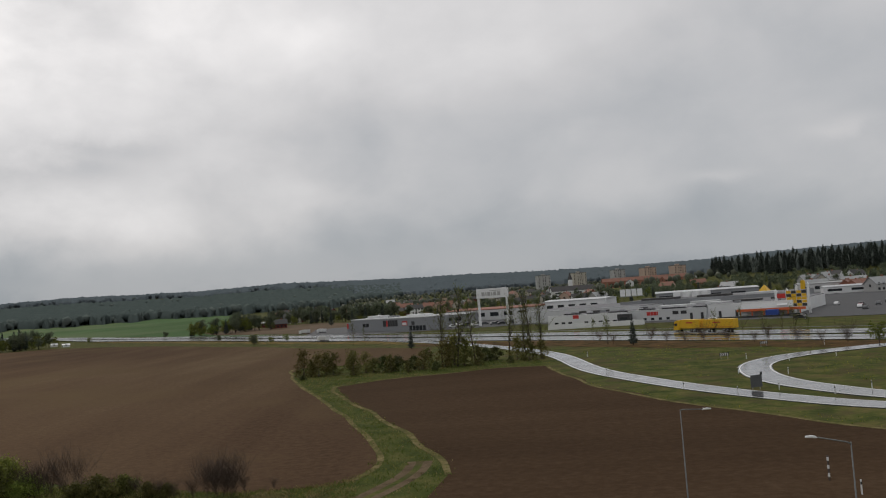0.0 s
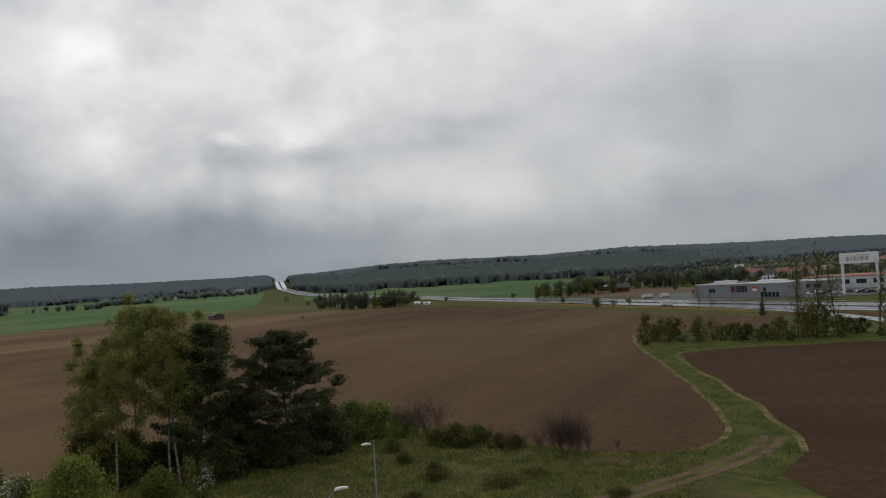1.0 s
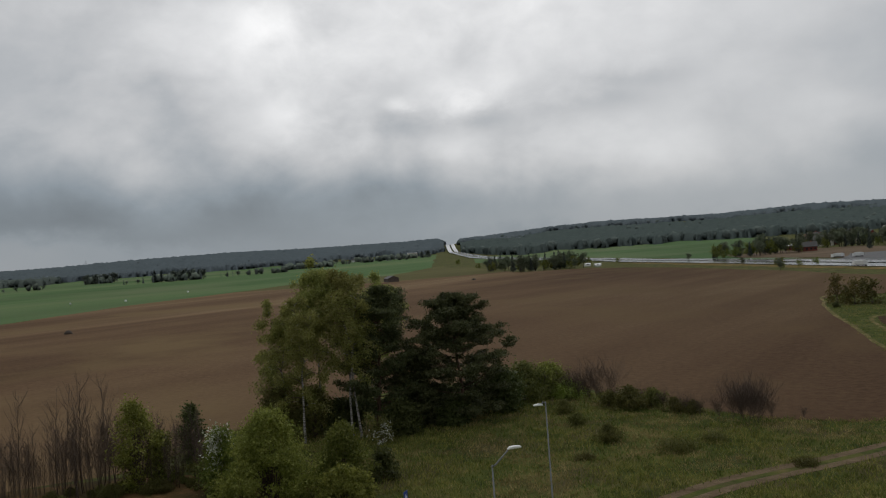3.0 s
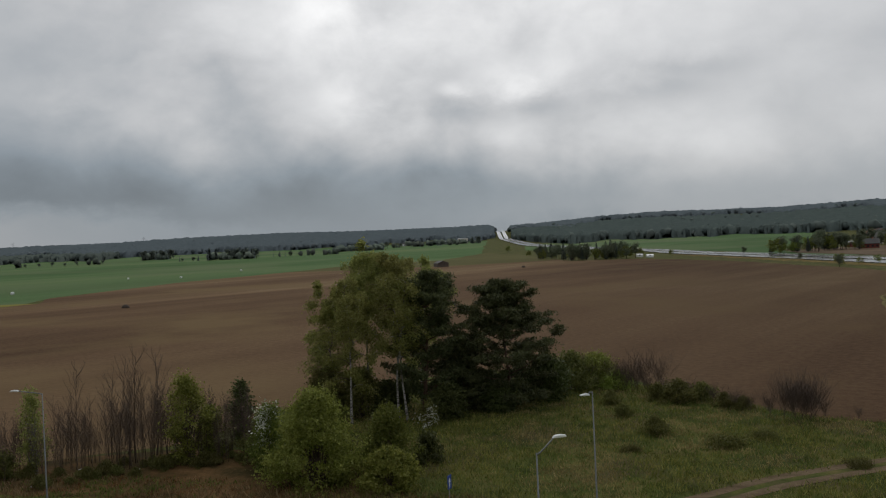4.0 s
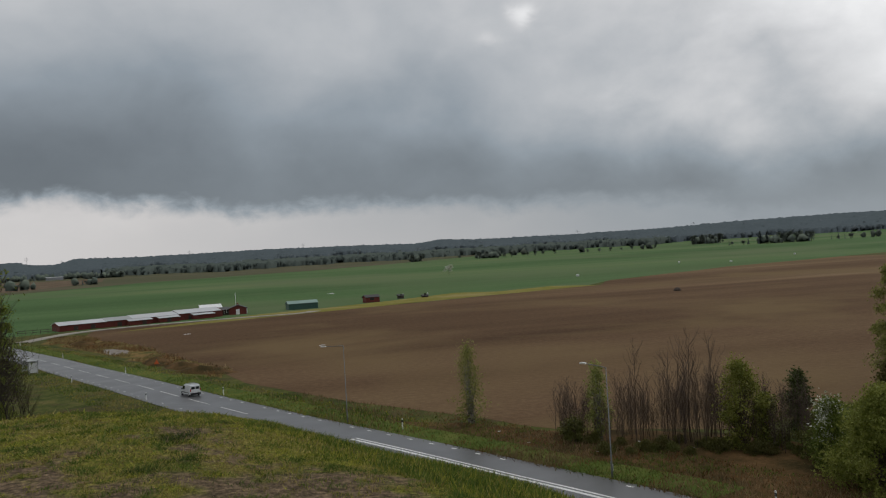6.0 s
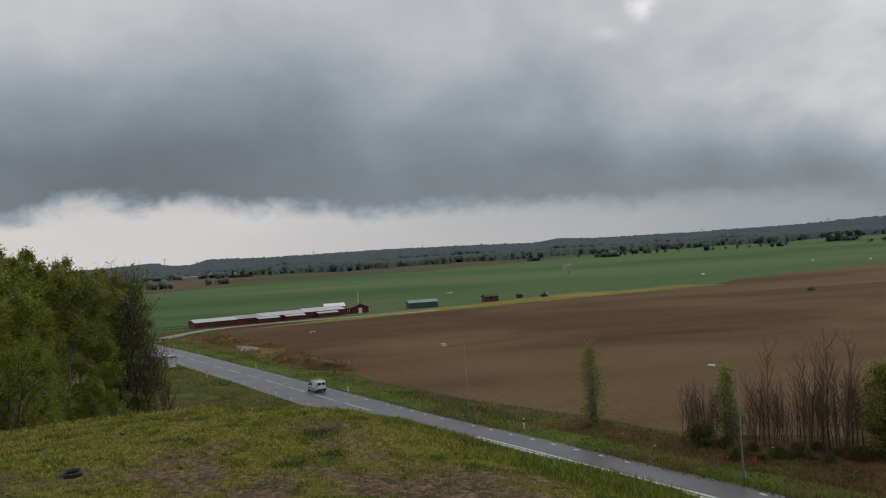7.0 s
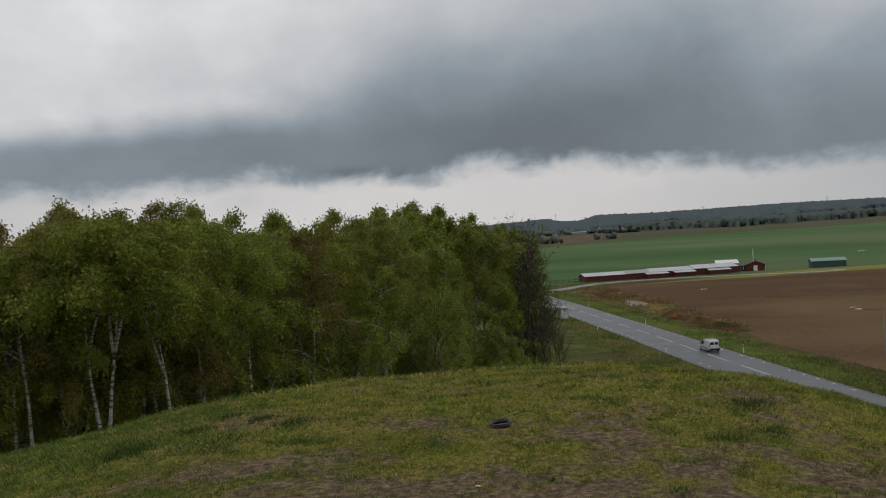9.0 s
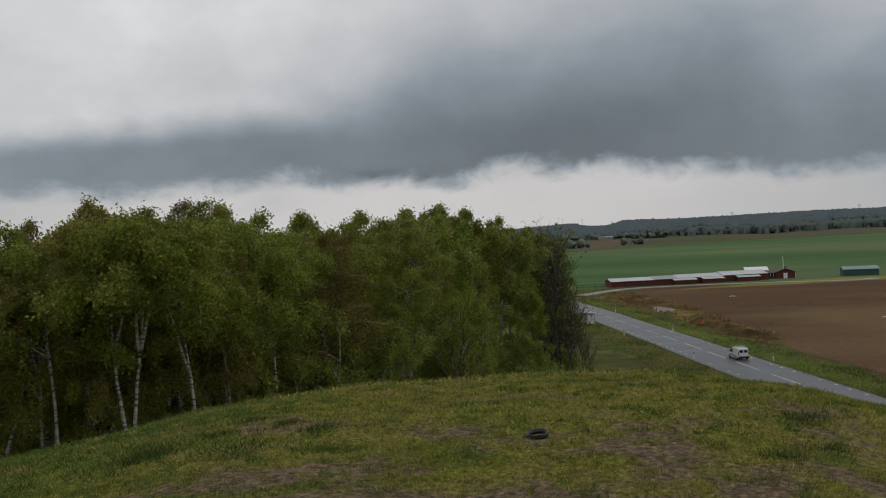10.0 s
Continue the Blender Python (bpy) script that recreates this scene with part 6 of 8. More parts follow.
stable_row()
fr = thing("rail_fence", "grey wooden rail fence at the barn's end", "fence", m=pose(-271, -52, height(-271, -52), 0, 0, 100))
for k in range(6):
    part("post", Shape().box(-6 + 2 * k - 0.06, -0.06, -0.2, -6 + 2 * k + 0.06, 0.06, 1.3), OLD_WOOD, fr)
for z in (0.5, 1.1):
    part("rail", Shape().box(-6.1, -0.1, z, 4.1, -0.06, z + 0.12), OLD_WOOD, fr)


def farm_house():
    """Red house, gable with a white door towards the hill, and a lower glazed wing; x runs away from the hill."""
    ob = thing("farm_house", "small red house with dark roof and a white door", "house", m=pose(-299.5, 8.3, height(-300, 5), 0, 0, 180))
    part("wall", gable(Shape(), 0, 0, 8, 6.0, -0.3, 2.4, 3.7), RED_WOOD, ob)
    part("roof", gable_roof(Shape(), 0, 0, 8, 6.0, 2.4, 3.7, 0.4), DARK_ROOF, ob, "dark felt roof")
    door = part("door", Shape().box(-0.06, 2.5, 0.0, -0.01, 3.7, 2.1), WHITE, ob, "white door")
    part("handle", Shape().box(-0.1, 2.6, 1.0, -0.06, 2.7, 1.05), STEEL, door)
    part("corner_board", Shape().box(-0.05, -0.05, 0, 0.12, 0.12, 2.4), WHITE, ob, "white corner board")
    part("wing_wall", Shape().box(0.6, 6.03, -0.3, 7, 10.2, 2.1), DARK_WOOD, ob, "dark wing")
    part("wing_roof", Shape().prism([(0.2, 2.1), (7.4, 2.9), (7.4, 3.05), (0.2, 2.25)], "y", 6.05, 10.5), DARK_ROOF, ob)
    for y in (6.3, 7.1, 7.9, 8.7, 9.5):
        w = part("window", Shape().box(0.56, y, 0.8, 0.6, y + 0.5, 1.9), GLASS, ob)
        part("window_frame", Shape().box(0.54, y + 0.5, 0.7, 0.6, y + 0.62, 2.0), WHITE, w, "white window post")
    part("chimney", Shape().box(4.0, 2.7, 3.3, 4.6, 3.3, 4.5), BRICK_RED, ob)
    return ob


fh = farm_house()
fh.scale = (1, 1, 0.86)
annex = thing("annex", "low annex with a bright white roof behind the barn", "shed", m=pose(-304, -7, height(-303, -2), 0, 0, 96))
part("wall", Shape().box(0, 0, -0.3, 8.5, 5, 3.0), RED_WOOD, annex)
part("roof", Shape().prism([(-0.4, 3.0), (5.4, 4.2), (5.4, 4.4), (-0.4, 3.2)], "x", -0.5, 9.0), WHITE, annex, "white sheet roof")
annex.scale = (0.8, 0.9, 0.85)
pole = thing("flagpole", "white flagpole behind the farm house", "flagpole", m=stand(-303, 4.7))
part("pole", Shape().tube([(0, 0, -0.2), (0, 0, 7.2)], [0.09, 0.05], 8), WHITE, pole, flat=False)
part("knob", Shape().tube([(0, 0, 7.2), (0, 0, 7.28), (0, 0, 7.36)], [0.04, 0.09, 0.02], 8), STEEL, pole)


def green_shed():
    ob = thing("green_shed", "dark green sheet-metal shed with a paler roof", "shed", m=pose(-303, 22.8, height(-303, 28), 0, 0, 96))
    part("wall", gable(Shape(), 0, 0, 12.8, 7, -0.3, 2.5, 3.5), GREEN_WALL, ob)
    part("roof", gable_roof(Shape(), 0, 0, 12.8, 7, 2.5, 3.5, 0.3), GREEN_ROOF, ob, "pale green ribbed roof")
    part("gate", Shape().box(-0.06, 2.0, 0, -0.01, 5.0, 2.3), GREEN_WALL, ob)
    for k in range(12):
        part("rib", Shape().box(0.5 + k * 1.05, -0.04, 0, 0.56 + k * 1.05, 0.0, 2.4), GREEN_WALL, ob)
    return ob


gs = green_shed()
gs.scale = (0.82, 0.85, 0.84)


def hut(x, y, turn, L, W, h, label, wall=None, roof=None):
    ob = thing("hut", label, "hut", m=stand(x, y, turn))
    part("wall", gable(Shape(), -L / 2, -W / 2, L / 2, W / 2, -0.3, h, h + W * 0.22), wall or RED_WOOD, ob)
    part("roof", gable_roof(Shape(), -L / 2, -W / 2, L / 2, W / 2, h, h + W * 0.22, 0.3), roof or DARK_ROOF, ob)
    part("door", Shape().box(L / 2, -0.5, 0, L / 2 + 0.05, 0.5, 1.9), WHITE, ob)
    part("window", Shape().box(-L * 0.2, -W / 2 - 0.04, 0.9, L * 0.1, -W / 2, 1.7), GLASS, ob)
    return ob


hut(-318, 55, 102, 5.5, 3.5, 2.0, "small dark red hut with a flat-pitched dark roof")
hut(-330, 69, 95, 2.2, 1.8, 1.3, "tiny dark hut beside the grass strip", DARK_WOOD)
hut(-326, 78, 95, 2.4, 1.4, 0.8, "low dark wooden box by the grass strip", DARK_WOOD)
barn = hut(-371, 455, 142, 14, 7.5, 2.6, "old weathered grey wooden barn in the field", OLD_WOOD, DARK_ROOF)
hut(-260.5, 552, 40, 4.4, 3.0, 1.3, "small white hut beside the highway", WHITE, WHITE)
hut(-278, 572, 40, 4.0, 3.0, 1.4, "small white hut beside the highway", WHITE, WHITE)

# wrapped bales
BALES = "white wrapped bales in the fields"
bale0 = thing("hay_bale", "round hay bale wrapped in white plastic", "hay bale", BALES, stand(-441.7, 195.1, 20))
part("roll", Shape().tube([(-0.62, 0, 0.62), (-0.58, 0, 0.62), (0.58, 0, 0.62), (0.62, 0, 0.62)], [0.55, 0.64, 0.64, 0.55], 16), WRAP, bale0, flat=False)
part("wrap_end", Shape().tube([(0.62, 0, 0.62), (0.64, 0, 0.62)], [0.3, 0.2], 10), PALE_WALL, bale0, "folded plastic end")
for x, y, t, s in ((-575, 338, 60, 1.0), (-521, 347, 10, 1.0), (-600, 460, 80, 1.1), (-445, 197, 80, 0.9)):
    o = copy_thing(bale0, stand(x, y, t))
    o.scale = (s,) * 3


def plastic_sheet(seed, a, b, h):
    """A crumpled sheet lying on the soil."""
    verts, faces, n = [], [], 12
    for i in range(n + 1):
        for k in range(n + 1):
            u, v = i / n * 2 - 1, k / n * 2 - 1
            verts.append((a * u * (1 + 0.15 * noise.noise((v * 2, seed, 0))), b * v * (1 + 0.25 * noise.noise((u * 3, seed, 4))), max(0.02, h * (1 - u * u) * (0.4 + noise.noise((u * 3, v * 3, seed))) + 0.03)))
    for i in range(n):
        for k in range(n):
            p = i * (n + 1) + k
            faces.append((p, p + n + 1, p + n + 2, p + 1))
    return raw_mesh("sheet", verts, faces, [WRAP], None, True)


for k, (x, y, a, t) in enumerate(((-164.5, 18.3, 0.8, 96), (-222, -8.8, 1.1, 92), (-430, 54, 2.4, 97))):
    ps = thing("plastic_sheet", "crumpled white plastic sheet lying on the field", "plastic sheet", "plastic sheets in the fields", stand(x, y, t, 0.05))
    o = new("sheet", plastic_sheet(k, a * 0.75, a * 0.3, a * 0.14))
    o.parent = ps
stone0 = thing("field_stone", "dark stone lying in the ploughed field", "stone", "stones in the field", stand(-274, 412, 0))
part("rock", Shape().tube([(0, 0, -0.3), (0, 0.1, 0.2), (0.1, 0, 0.9), (0.1, 0, 1.2)], [1.0, 1.3, 0.9, 0.3], 9), BARK, stone0, flat=False)
copy_thing(stone0, stand(-249.6, 145.3, 50))

# puddle and heaps on the rough ground beside the road
field("puddle", [(-181, -18.5), (-187, -19.6), (-195, -23.0), (-196, -25.0), (-188, -24.2), (-181, -21.2)], 0.13, WATER, "shallow muddy puddle that mirrors the sky", "puddle", grid=30, step_m=2, jitter=0.8)
heap = thing("soil_heap", "low heap of dark soil and roots", "heap", "soil heaps", stand(-146, -7))


def heap_mesh(seed, a, b, h):
    rng = random.Random(seed)
    verts, faces, n = [], [], 18
    rings = 6
    for i in range(rings + 1):
        u = i / rings
        for k in range(n):
            t = 2 * math.pi * k / n
            w = 1 + 0.25 * noise.noise((math.cos(t) * 1.7 + seed, math.sin(t) * 1.7, u * 2))
            verts.append((a * u * w * math.cos(t), b * u * w * math.sin(t), h * (1 - u ** 1.5) * (1 + 0.5 * noise.noise((math.cos(t) * 2 * u + seed, math.sin(t) * 2 * u, 5))) - 0.05))
    for i in range(rings):
        for k in range(n):
            p, q = i * n + k, i * n + (k + 1) % n
            faces.append((p, p + n, q + n, q))
    return raw_mesh("mound", verts, faces, [SCRUB], None, True)


mo = new("mound", heap_mesh(1, 7.0, 2.6, 1.0))
mo.parent = heap
heap.matrix_basis = stand(-147, -6.5, 25)
copy_thing(heap, stand(-138, -3.0, 40))
copy_thing(heap, stand(-158, -11.5, 15))
copy_thing(heap, stand(-214, -32, 30))

# ---- the shops beyond the highway ----
def frame_of(ax, ay, bx, by):
    """The pose whose x runs from a to b and whose y runs away from the hill."""
    return pose(ax, ay, height((ax + bx) / 2, (ay + by) / 2), 0, 0, math.degrees(math.atan2(by - ay, bx - ax)))


def facade_panels(parent, x0, x1, z0, z1, y, step_m, mat):
    n = max(1, int((x1 - x0) / step_m))
    w = (x1 - x0) / n
    me = Shape().box(0.03, -0.05, z0, w - 0.03, 0.0, z1).mesh("panel", [mat])
    for k in range(n):
        o = new("panel", me)
        o.parent, o.location = parent, (x0 + k * w, y, 0)


def sign_bars(parent, x, z, y, widths, h, mats, gap=0.35):
    """A brand's sign as plain bars."""
    for w, m in zip(widths, mats):
        part("sign_bar", Shape().box(x, y - 0.15, z, x + w, y, z + h), m, parent)
        x += w + gap


def grey_store():
    L = 68.0
    ob = thing("grocery_store", "long grey box store with a black and red sign", "shop", m=frame_of(-62, 440, -13, 392.5))
    wall = part("wall", Shape().box(0, 0, -0.5, L, 16, 6.6), GREY_WALL, ob)
    facade_panels(wall, 0, L, 0.2, 6.5, -0.02, 4.0, GREY_WALL)
    part("roof_edge", Shape().box(-0.3, -0.3, 6.6, L + 0.3, 16.3, 7.1), PALE_WALL, ob)
    part("roof_plant", Shape().box(8, 6, 7.1, 20, 13, 8.4), PALE_WALL, ob, bevel=0.1)
    part("roof_plant", Shape().box(44, 6, 7.1, 60, 12, 8.2), WHITE_WALL, ob, bevel=0.1)
    part("roof_plant", Shape().box(26, 7, 7.1, 32, 11, 7.9), GREY_WALL, ob, bevel=0.1)
    sign_bars(ob, 30, 2.6, -0.06, (2.6, 1.2, 1.6, 1.6, 2.2, 2.0), 3.2, (SIGN_BLACK, SIGN_RED, SIGN_BLACK, SIGN_BLACK, SIGN_BLACK, SIGN_BLACK))
    part("sign_panel", Shape().box(47, -0.2, 2.8, 51.4, -0.06, 5.2), SIGN_RED, ob, "red sign panel")
    part("sign_mark", Shape().box(47.2, -0.24, 3.0, 50.8, -0.2, 4.4), WHITE, ob)
    for x in (11, 14):
        w = part("window", Shape().box(x, -0.1, 2.6, x + 2.6, -0.02, 4.6), GLASS, ob)
    part("notice_board", Shape().box(55, -0.15, 2.8, 57.5, -0.06, 4.8), SIGN_BLACK, ob)
    for k in range(5):
        part("door", Shape().box(53 + k * 2.8, -0.12, 0, 55.4 + k * 2.8, -0.05, 2.6), GLASS, ob)
    part("entrance_box", Shape().box(-6.0, 1.0, -0.5, -0.03, 9, 5.4), GREY_WALL, ob)
    part("gable_sign", Shape().box(-5.8, 0.8, 2.2, -4.4, 0.99, 5.0), SIGN_RED, ob, "red sign panel")
    return ob


store = grey_store()
store.location = (-56.5, 434.7, store.location.z)
store.scale = (0.83, 0.9, 0.92)

gantry = thing("gantry_sign", "tall white gantry sign of two posts and a board", "sign", m=frame_of(8.4, 397, 22.1, 391.3))
for x in (0.0, 14.0):
    part("post", Shape().box(x, -0.5, -0.4, x + 0.9, 0.5, 12.8), WHITE, gantry, bevel=0.05)
part("board", Shape().box(-0.3, -0.7, 12.8, 15.2, 0.7, 17.3), WHITE, gantry, bevel=0.08)
x0 = 2.4
for w in (1.5, 0.5, 1.5, 0.5, 1.5, 1.5):
    part("sign_bar", Shape().box(x0, -0.78, 13.9, x0 + w, -0.7, 15.7), PLASTER_GREY, gantry, "plain grey bar in place of lettering")
    x0 += w + 0.45
part("sign_line", Shape().box(6.5, -0.78, 16.1, 12.0, -0.7, 16.4), PLASTER_GREY, gantry)


def shopping_hall():
    """The long shopping hall: x along the front, y into its depth."""
    ob = thing("shopping_hall", "long pale shopping hall with low grey roofs", "shopping centre", m=frame_of(37, 345, 120, 293))
    blocks = [(-34, 30, 26, 100, 6.2, PALE_WALL), (-2, 0, 32, 60, 4.6, WHITE_WALL), (32, 1, 62, 80, 5.0, PALE_WALL), (62, 3, 92, 70, 6.0, WHITE_WALL), (6, 60, 80, 118, 7.6, GREY_WALL)]
    for x0, y0, x1, y1, h, mat in blocks:
        w = part("wall", Shape().box(x0 + 0.02, y0, -0.5, x1 - 0.02, y1, h), mat, ob)
        facade_panels(w, x0 + 0.1, x1 - 0.1, 0.2, h - 0.15, y0 - 0.01, 5.0, mat)
        part("roof", Shape().box(x0 + 0.25, y0 + 0.3, h, x1 - 0.25, y1, h + 0.25), ROOF_GREY, ob, "grey roofing felt")
        part("parapet", Shape().box(x0, y0 - 0.1, h, x1, y0 + 0.25, h + 0.5), mat, ob)
    for x, y, w, d, z, h in ((2, 22, 12, 5, 4.85, 0.9), (18, 30, 10, 5, 4.85, 0.9), (36, 24, 14, 6, 5.25, 1.0), (52, 36, 9, 6, 5.25, 1.0), (66, 24, 10, 6, 6.25, 0.9), (78, 34, 9, 6, 6.25, 0.9), (40, 55, 12, 5, 5.25, 1.2), (14, 66, 16, 8, 7.85, 1.2), (38, 72, 14, 8, 7.85, 1.2), (60, 70, 12, 8, 7.85, 1.2)):
        part("skylight", Shape().box(x, y, z, x + w, y + d, z + h), DARK_ROOF if int(x) % 4 else PALE_WALL, ob, bevel=0.1)
    for x, y, z in ((4, 10, 4.85), (9, 14, 4.85), (24, 12, 4.85), (33, 8, 5.25), (45, 9, 5.25), (49, 12, 5.25), (58, 14, 5.25), (70, 10, 6.25), (84, 12, 6.25), (14, 16, 4.85)):
        part("roof_unit", Shape().box(x, y, z, x + 2.2, y + 1.6, z + 1.1), PALE_WALL if int(x) % 2 else GREY_WALL, ob, bevel=0.08)
    for x in (22, 26.5, 31, 35.5):
        part("vent_tower", Shape().box(x, 88, 7.85, x + 3.4, 92, 11.4), WHITE, ob, bevel=0.2)
    for x in (1, 4, 7, 14, 17, 20, 23, 26):
        part("window", Shape().box(x, -0.12, 0.7, x + 1.6, -0.06, 1.6), GLASS, ob)
    part("plinth", Shape().box(-1.9, -0.2, -0.3, 28.8, -0.12, 0.45), GREY_WALL, ob)
    for x, w in ((3, 7), (13, 5), (22, 8), (35, 6), (44, 9), (56, 5)):
        part("skylight", Shape().box(x, 5.0, 4.85 if x < 30 else 5.25, x + w, 6.6, 5.55 if x < 30 else 5.95), SIGN_BLACK, ob, "dark strip of roof lights")
    part("porch", Shape().box(29.0, -3.0, -0.3, 34.0, -0.06, 4.3), SIGN_BLACK, ob, "black entrance box")
    part("porch_door", Shape().box(30, -3.08, 0, 33, -3.0, 2.8), GLASS, ob)
    part("red_sign", Shape().box(9.2, -0.3, 3.1, 11.7, -0.12, 4.9), SIGN_RED, ob, "red sign panel")
    sign_bars(ob, 39.5, 2.8, 0.9, (1.3, 1.0, 1.1, 0.5), 1.7, (SIGN_RED,) * 4, 0.15)
    for x in (38, 41, 44, 47):
        part("window", Shape().box(x, 0.85, 0.6, x + 1.2, 0.95, 1.7), GLASS, ob)
    for x in (49.5, 52.6):
        part("vent_window", Shape().box(x, 0.85, 2.9, x + 2.2, 0.95, 4.4), SIGN_BLACK, ob)
    for x in (56, 60, 66, 72):
        part("loading_door", Shape().box(x, 0.85 if x < 62 else 2.85, 0, x + 1.0, 0.95 if x < 62 else 2.95, 3.2), SIGN_BLACK, ob)
    part("canopy_beam", Shape().box(74, -3.2, 2.6, 97, -2.7, 3.7), ORANGE, ob, "orange canopy beam")
    for x in (75, 79, 83, 87, 91, 95):
        part("canopy_post", Shape().box(x, -3.1, -0.2, x + 0.35, -2.8, 2.6), ORANGE, ob)
    part("canopy_roof", Shape().box(74, -2.68, 3.3, 97, 2.8, 3.5), PALE_WALL, ob)
    part("blue_container", Shape().box(84.5, -6.5, -0.2, 88.5, -3.6, 3.2), BLUE, ob, bevel=0.06)
    part("loading_wall", Shape().box(68, -8.0, -0.3, 98, -7.6, 1.0), SIGN_BLACK, ob)
    return ob


shopping_hall().scale = (1, 1, 0.8)
low_wall = thing("retaining_wall", "long white concrete retaining wall before the shops", "wall", m=frame_of(32, 316, 66, 306))
for k in range(8):
    part("slab", Shape().box(k * 4.4, -0.15, -0.3, k * 4.4 + 4.36, 0.15, 1.8), WHITE_WALL, low_wall)


def play_tower():
    """The tall yellow and white front with its pylons."""
    ob = thing("climbing_front", "tall white and yellow shop front with pylons", "shop front", m=frame_of(112, 303, 124, 295))
    for x, h, mat in ((0, 10.2, WHITE), (4.4, 10.6, WHITE), (8.2, 11.6, WHITE), (12.8, 12.4, WHITE)):
        part("pylon", Shape().prism([(x, -0.2), (x + 0.9, -0.2), (x + 0.9, h - 0.8), (x + 0.45, h), (x, h - 1.4)], "y", -0.5, 0.5), mat, ob, bevel=0.04)
    for i in range(4):
        for k in range(5):
            part("square", Shape().box(4.7 + i * 2.0, -0.75 - 0.05 * ((i + k) % 2), 3.2 + k * 1.25, 6.5 + i * 2.0, -0.52, 4.3 + k * 1.25), YELLOW if (i + k) % 2 == 0 or k == 2 else SIGN_BLACK, ob)
    part("crest", Shape().prism([(10.4, 9.6), (12.2, 9.6), (12.4, 12.6), (11.9, 13.2), (10.6, 13.0)], "y", -0.45, 0.35), YELLOW, ob, "tall yellow sign", bevel=0.1)
    part("sign_panel", Shape().box(0.9, -0.4, 6.6, 4.2, 0.0, 8.4), SIGN_RED, ob)
    part("awning", Shape().prism([(-0.5, 4.6), (-3.0, 4.0), (-3.0, 4.15), (-0.5, 4.8)], "x", 1.0, 5.0), WHITE, ob)
    return ob


play_tower().scale = (0.85, 0.85, 0.9)


def plain_hall(ax, ay, bx, by, depth, h, wall, roof, label, windows=0, name="warehouse"):
    ob = thing(name, label, "warehouse", m=frame_of(ax, ay, bx, by))
    L = math.hypot(bx - ax, by - ay)
    w = part("wall", Shape().box(0, 0, -0.5, L, depth, h), wall, ob)
    facade_panels(w, 0.2, L - 0.2, 0.3, h - 0.2, -0.01, max(5.0, L / 12), wall)
    part("roof", Shape().prism([(-0.4, h), (depth + 0.4, h), (depth + 0.4, h + 0.3), (depth / 2, h + 1.0), (-0.4, h + 0.3)], "x", -0.4, L + 0.4), roof, ob)
    for k in range(windows):
        part("window", Shape().box(2 + k * (L - 4) / windows, -0.12, h * 0.4, 2 + (k + 0.6) * (L - 4) / windows, -0.06, h * 0.75), GLASS, ob)
    return ob


plain_hall(-8, 470, 40, 452, 40, 6.0, PALE_WALL, BRICK_RED, "pale hall with a reddish roof behind the car park", 6)
plain_hall(-20, 445, 4, 438, 18, 5.0, GREY_WALL, TIN_DULL, "grey hall behind the white sign", 4)
plain_hall(46, 470, 78, 456, 26, 7.4, WHITE_WALL, TIN, "white hall with a lettered roof line", 5)
plain_hall(120, 520, 178, 506, 30, 6.5, GREY_WALL, TIN, "grey hall with a bright tin roof", 4)
plain_hall(205, 480, 268, 462, 14, 3.8, WHITE_WALL, TIN, "white hall beyond the shops", 5)
plain_hall(262, 456, 330, 430, 14, 3.6, PALE_WALL, TIN, "long low hall with a bright roof", 7)
plain_hall(205, 515, 230, 510, 12, 5.5, PALE_WALL, TIN_DULL, "small pale hall beside the wood", 3)
letters = thing("roof_sign", "row of white roof-top sign panels", "sign", m=frame_of(60.5, 334.5, 68.5, 331))
letters.location = (84, 444, height(84, 444) + 7.8)
for k in range(4):
    part("sign_bar", Shape().box(k * 3.0, -0.15, 0.3, k * 3.0 + 2.5, 0.15, 3.9), WHITE, letters)
part("rail", Shape().box(-0.2, -0.2, 0.0, 12.2, 0.2, 0.3), STEEL, letters)
tent = thing("yellow_pavilion", "small yellow pointed pavilion among the halls", "pavilion", m=stand(172, 480, 20))
part("roof", Shape().tube([(0, 0, 3.0), (0, 0, 8.0)], [5.2, 0.3], 4), YELLOW, tent)
part("wall", Shape().box(-3.0, -3.0, -0.3, 3.0, 3.0, 3.0), WHITE, tent)


# ---- the town ----
def house(x, y, turn, L, W, h, wall, roof, label):
    ob = thing("house", label, "house", "houses of the town", stand(x, y, turn))
    part("wall", gable(Shape(), -L / 2, -W / 2, L / 2, W / 2, -1.0, h, h + W * 0.38), wall, ob)
    part("roof", gable_roof(Shape(), -L / 2, -W / 2, L / 2, W / 2, h, h + W * 0.38, 0.5, 0.2), roof, ob)
    part("chimney", Shape().box(L * 0.15, -0.4, h + W * 0.2, L * 0.15 + 0.8, 0.4, h + W * 0.38 + 1.0), BRICK_RED, ob)
    for k in range(4):
        for z in ([1.0] if h < 4 else [1.0, 3.8]):
            part("window", Shape().box(-L / 2 + (k + 0.3) * L / 4, -W / 2 - 0.05, z, -L / 2 + (k + 0.75) * L / 4, -W / 2, z + 1.3), GLASS, ob)
    for s in (-1, 1):
        part("gable_window", Shape().box(s * L / 2 - 0.05, -0.6, h * 0.6, s * L / 2 + 0.05, 0.6, h * 0.6 + 1.4), GLASS, ob)
    return ob


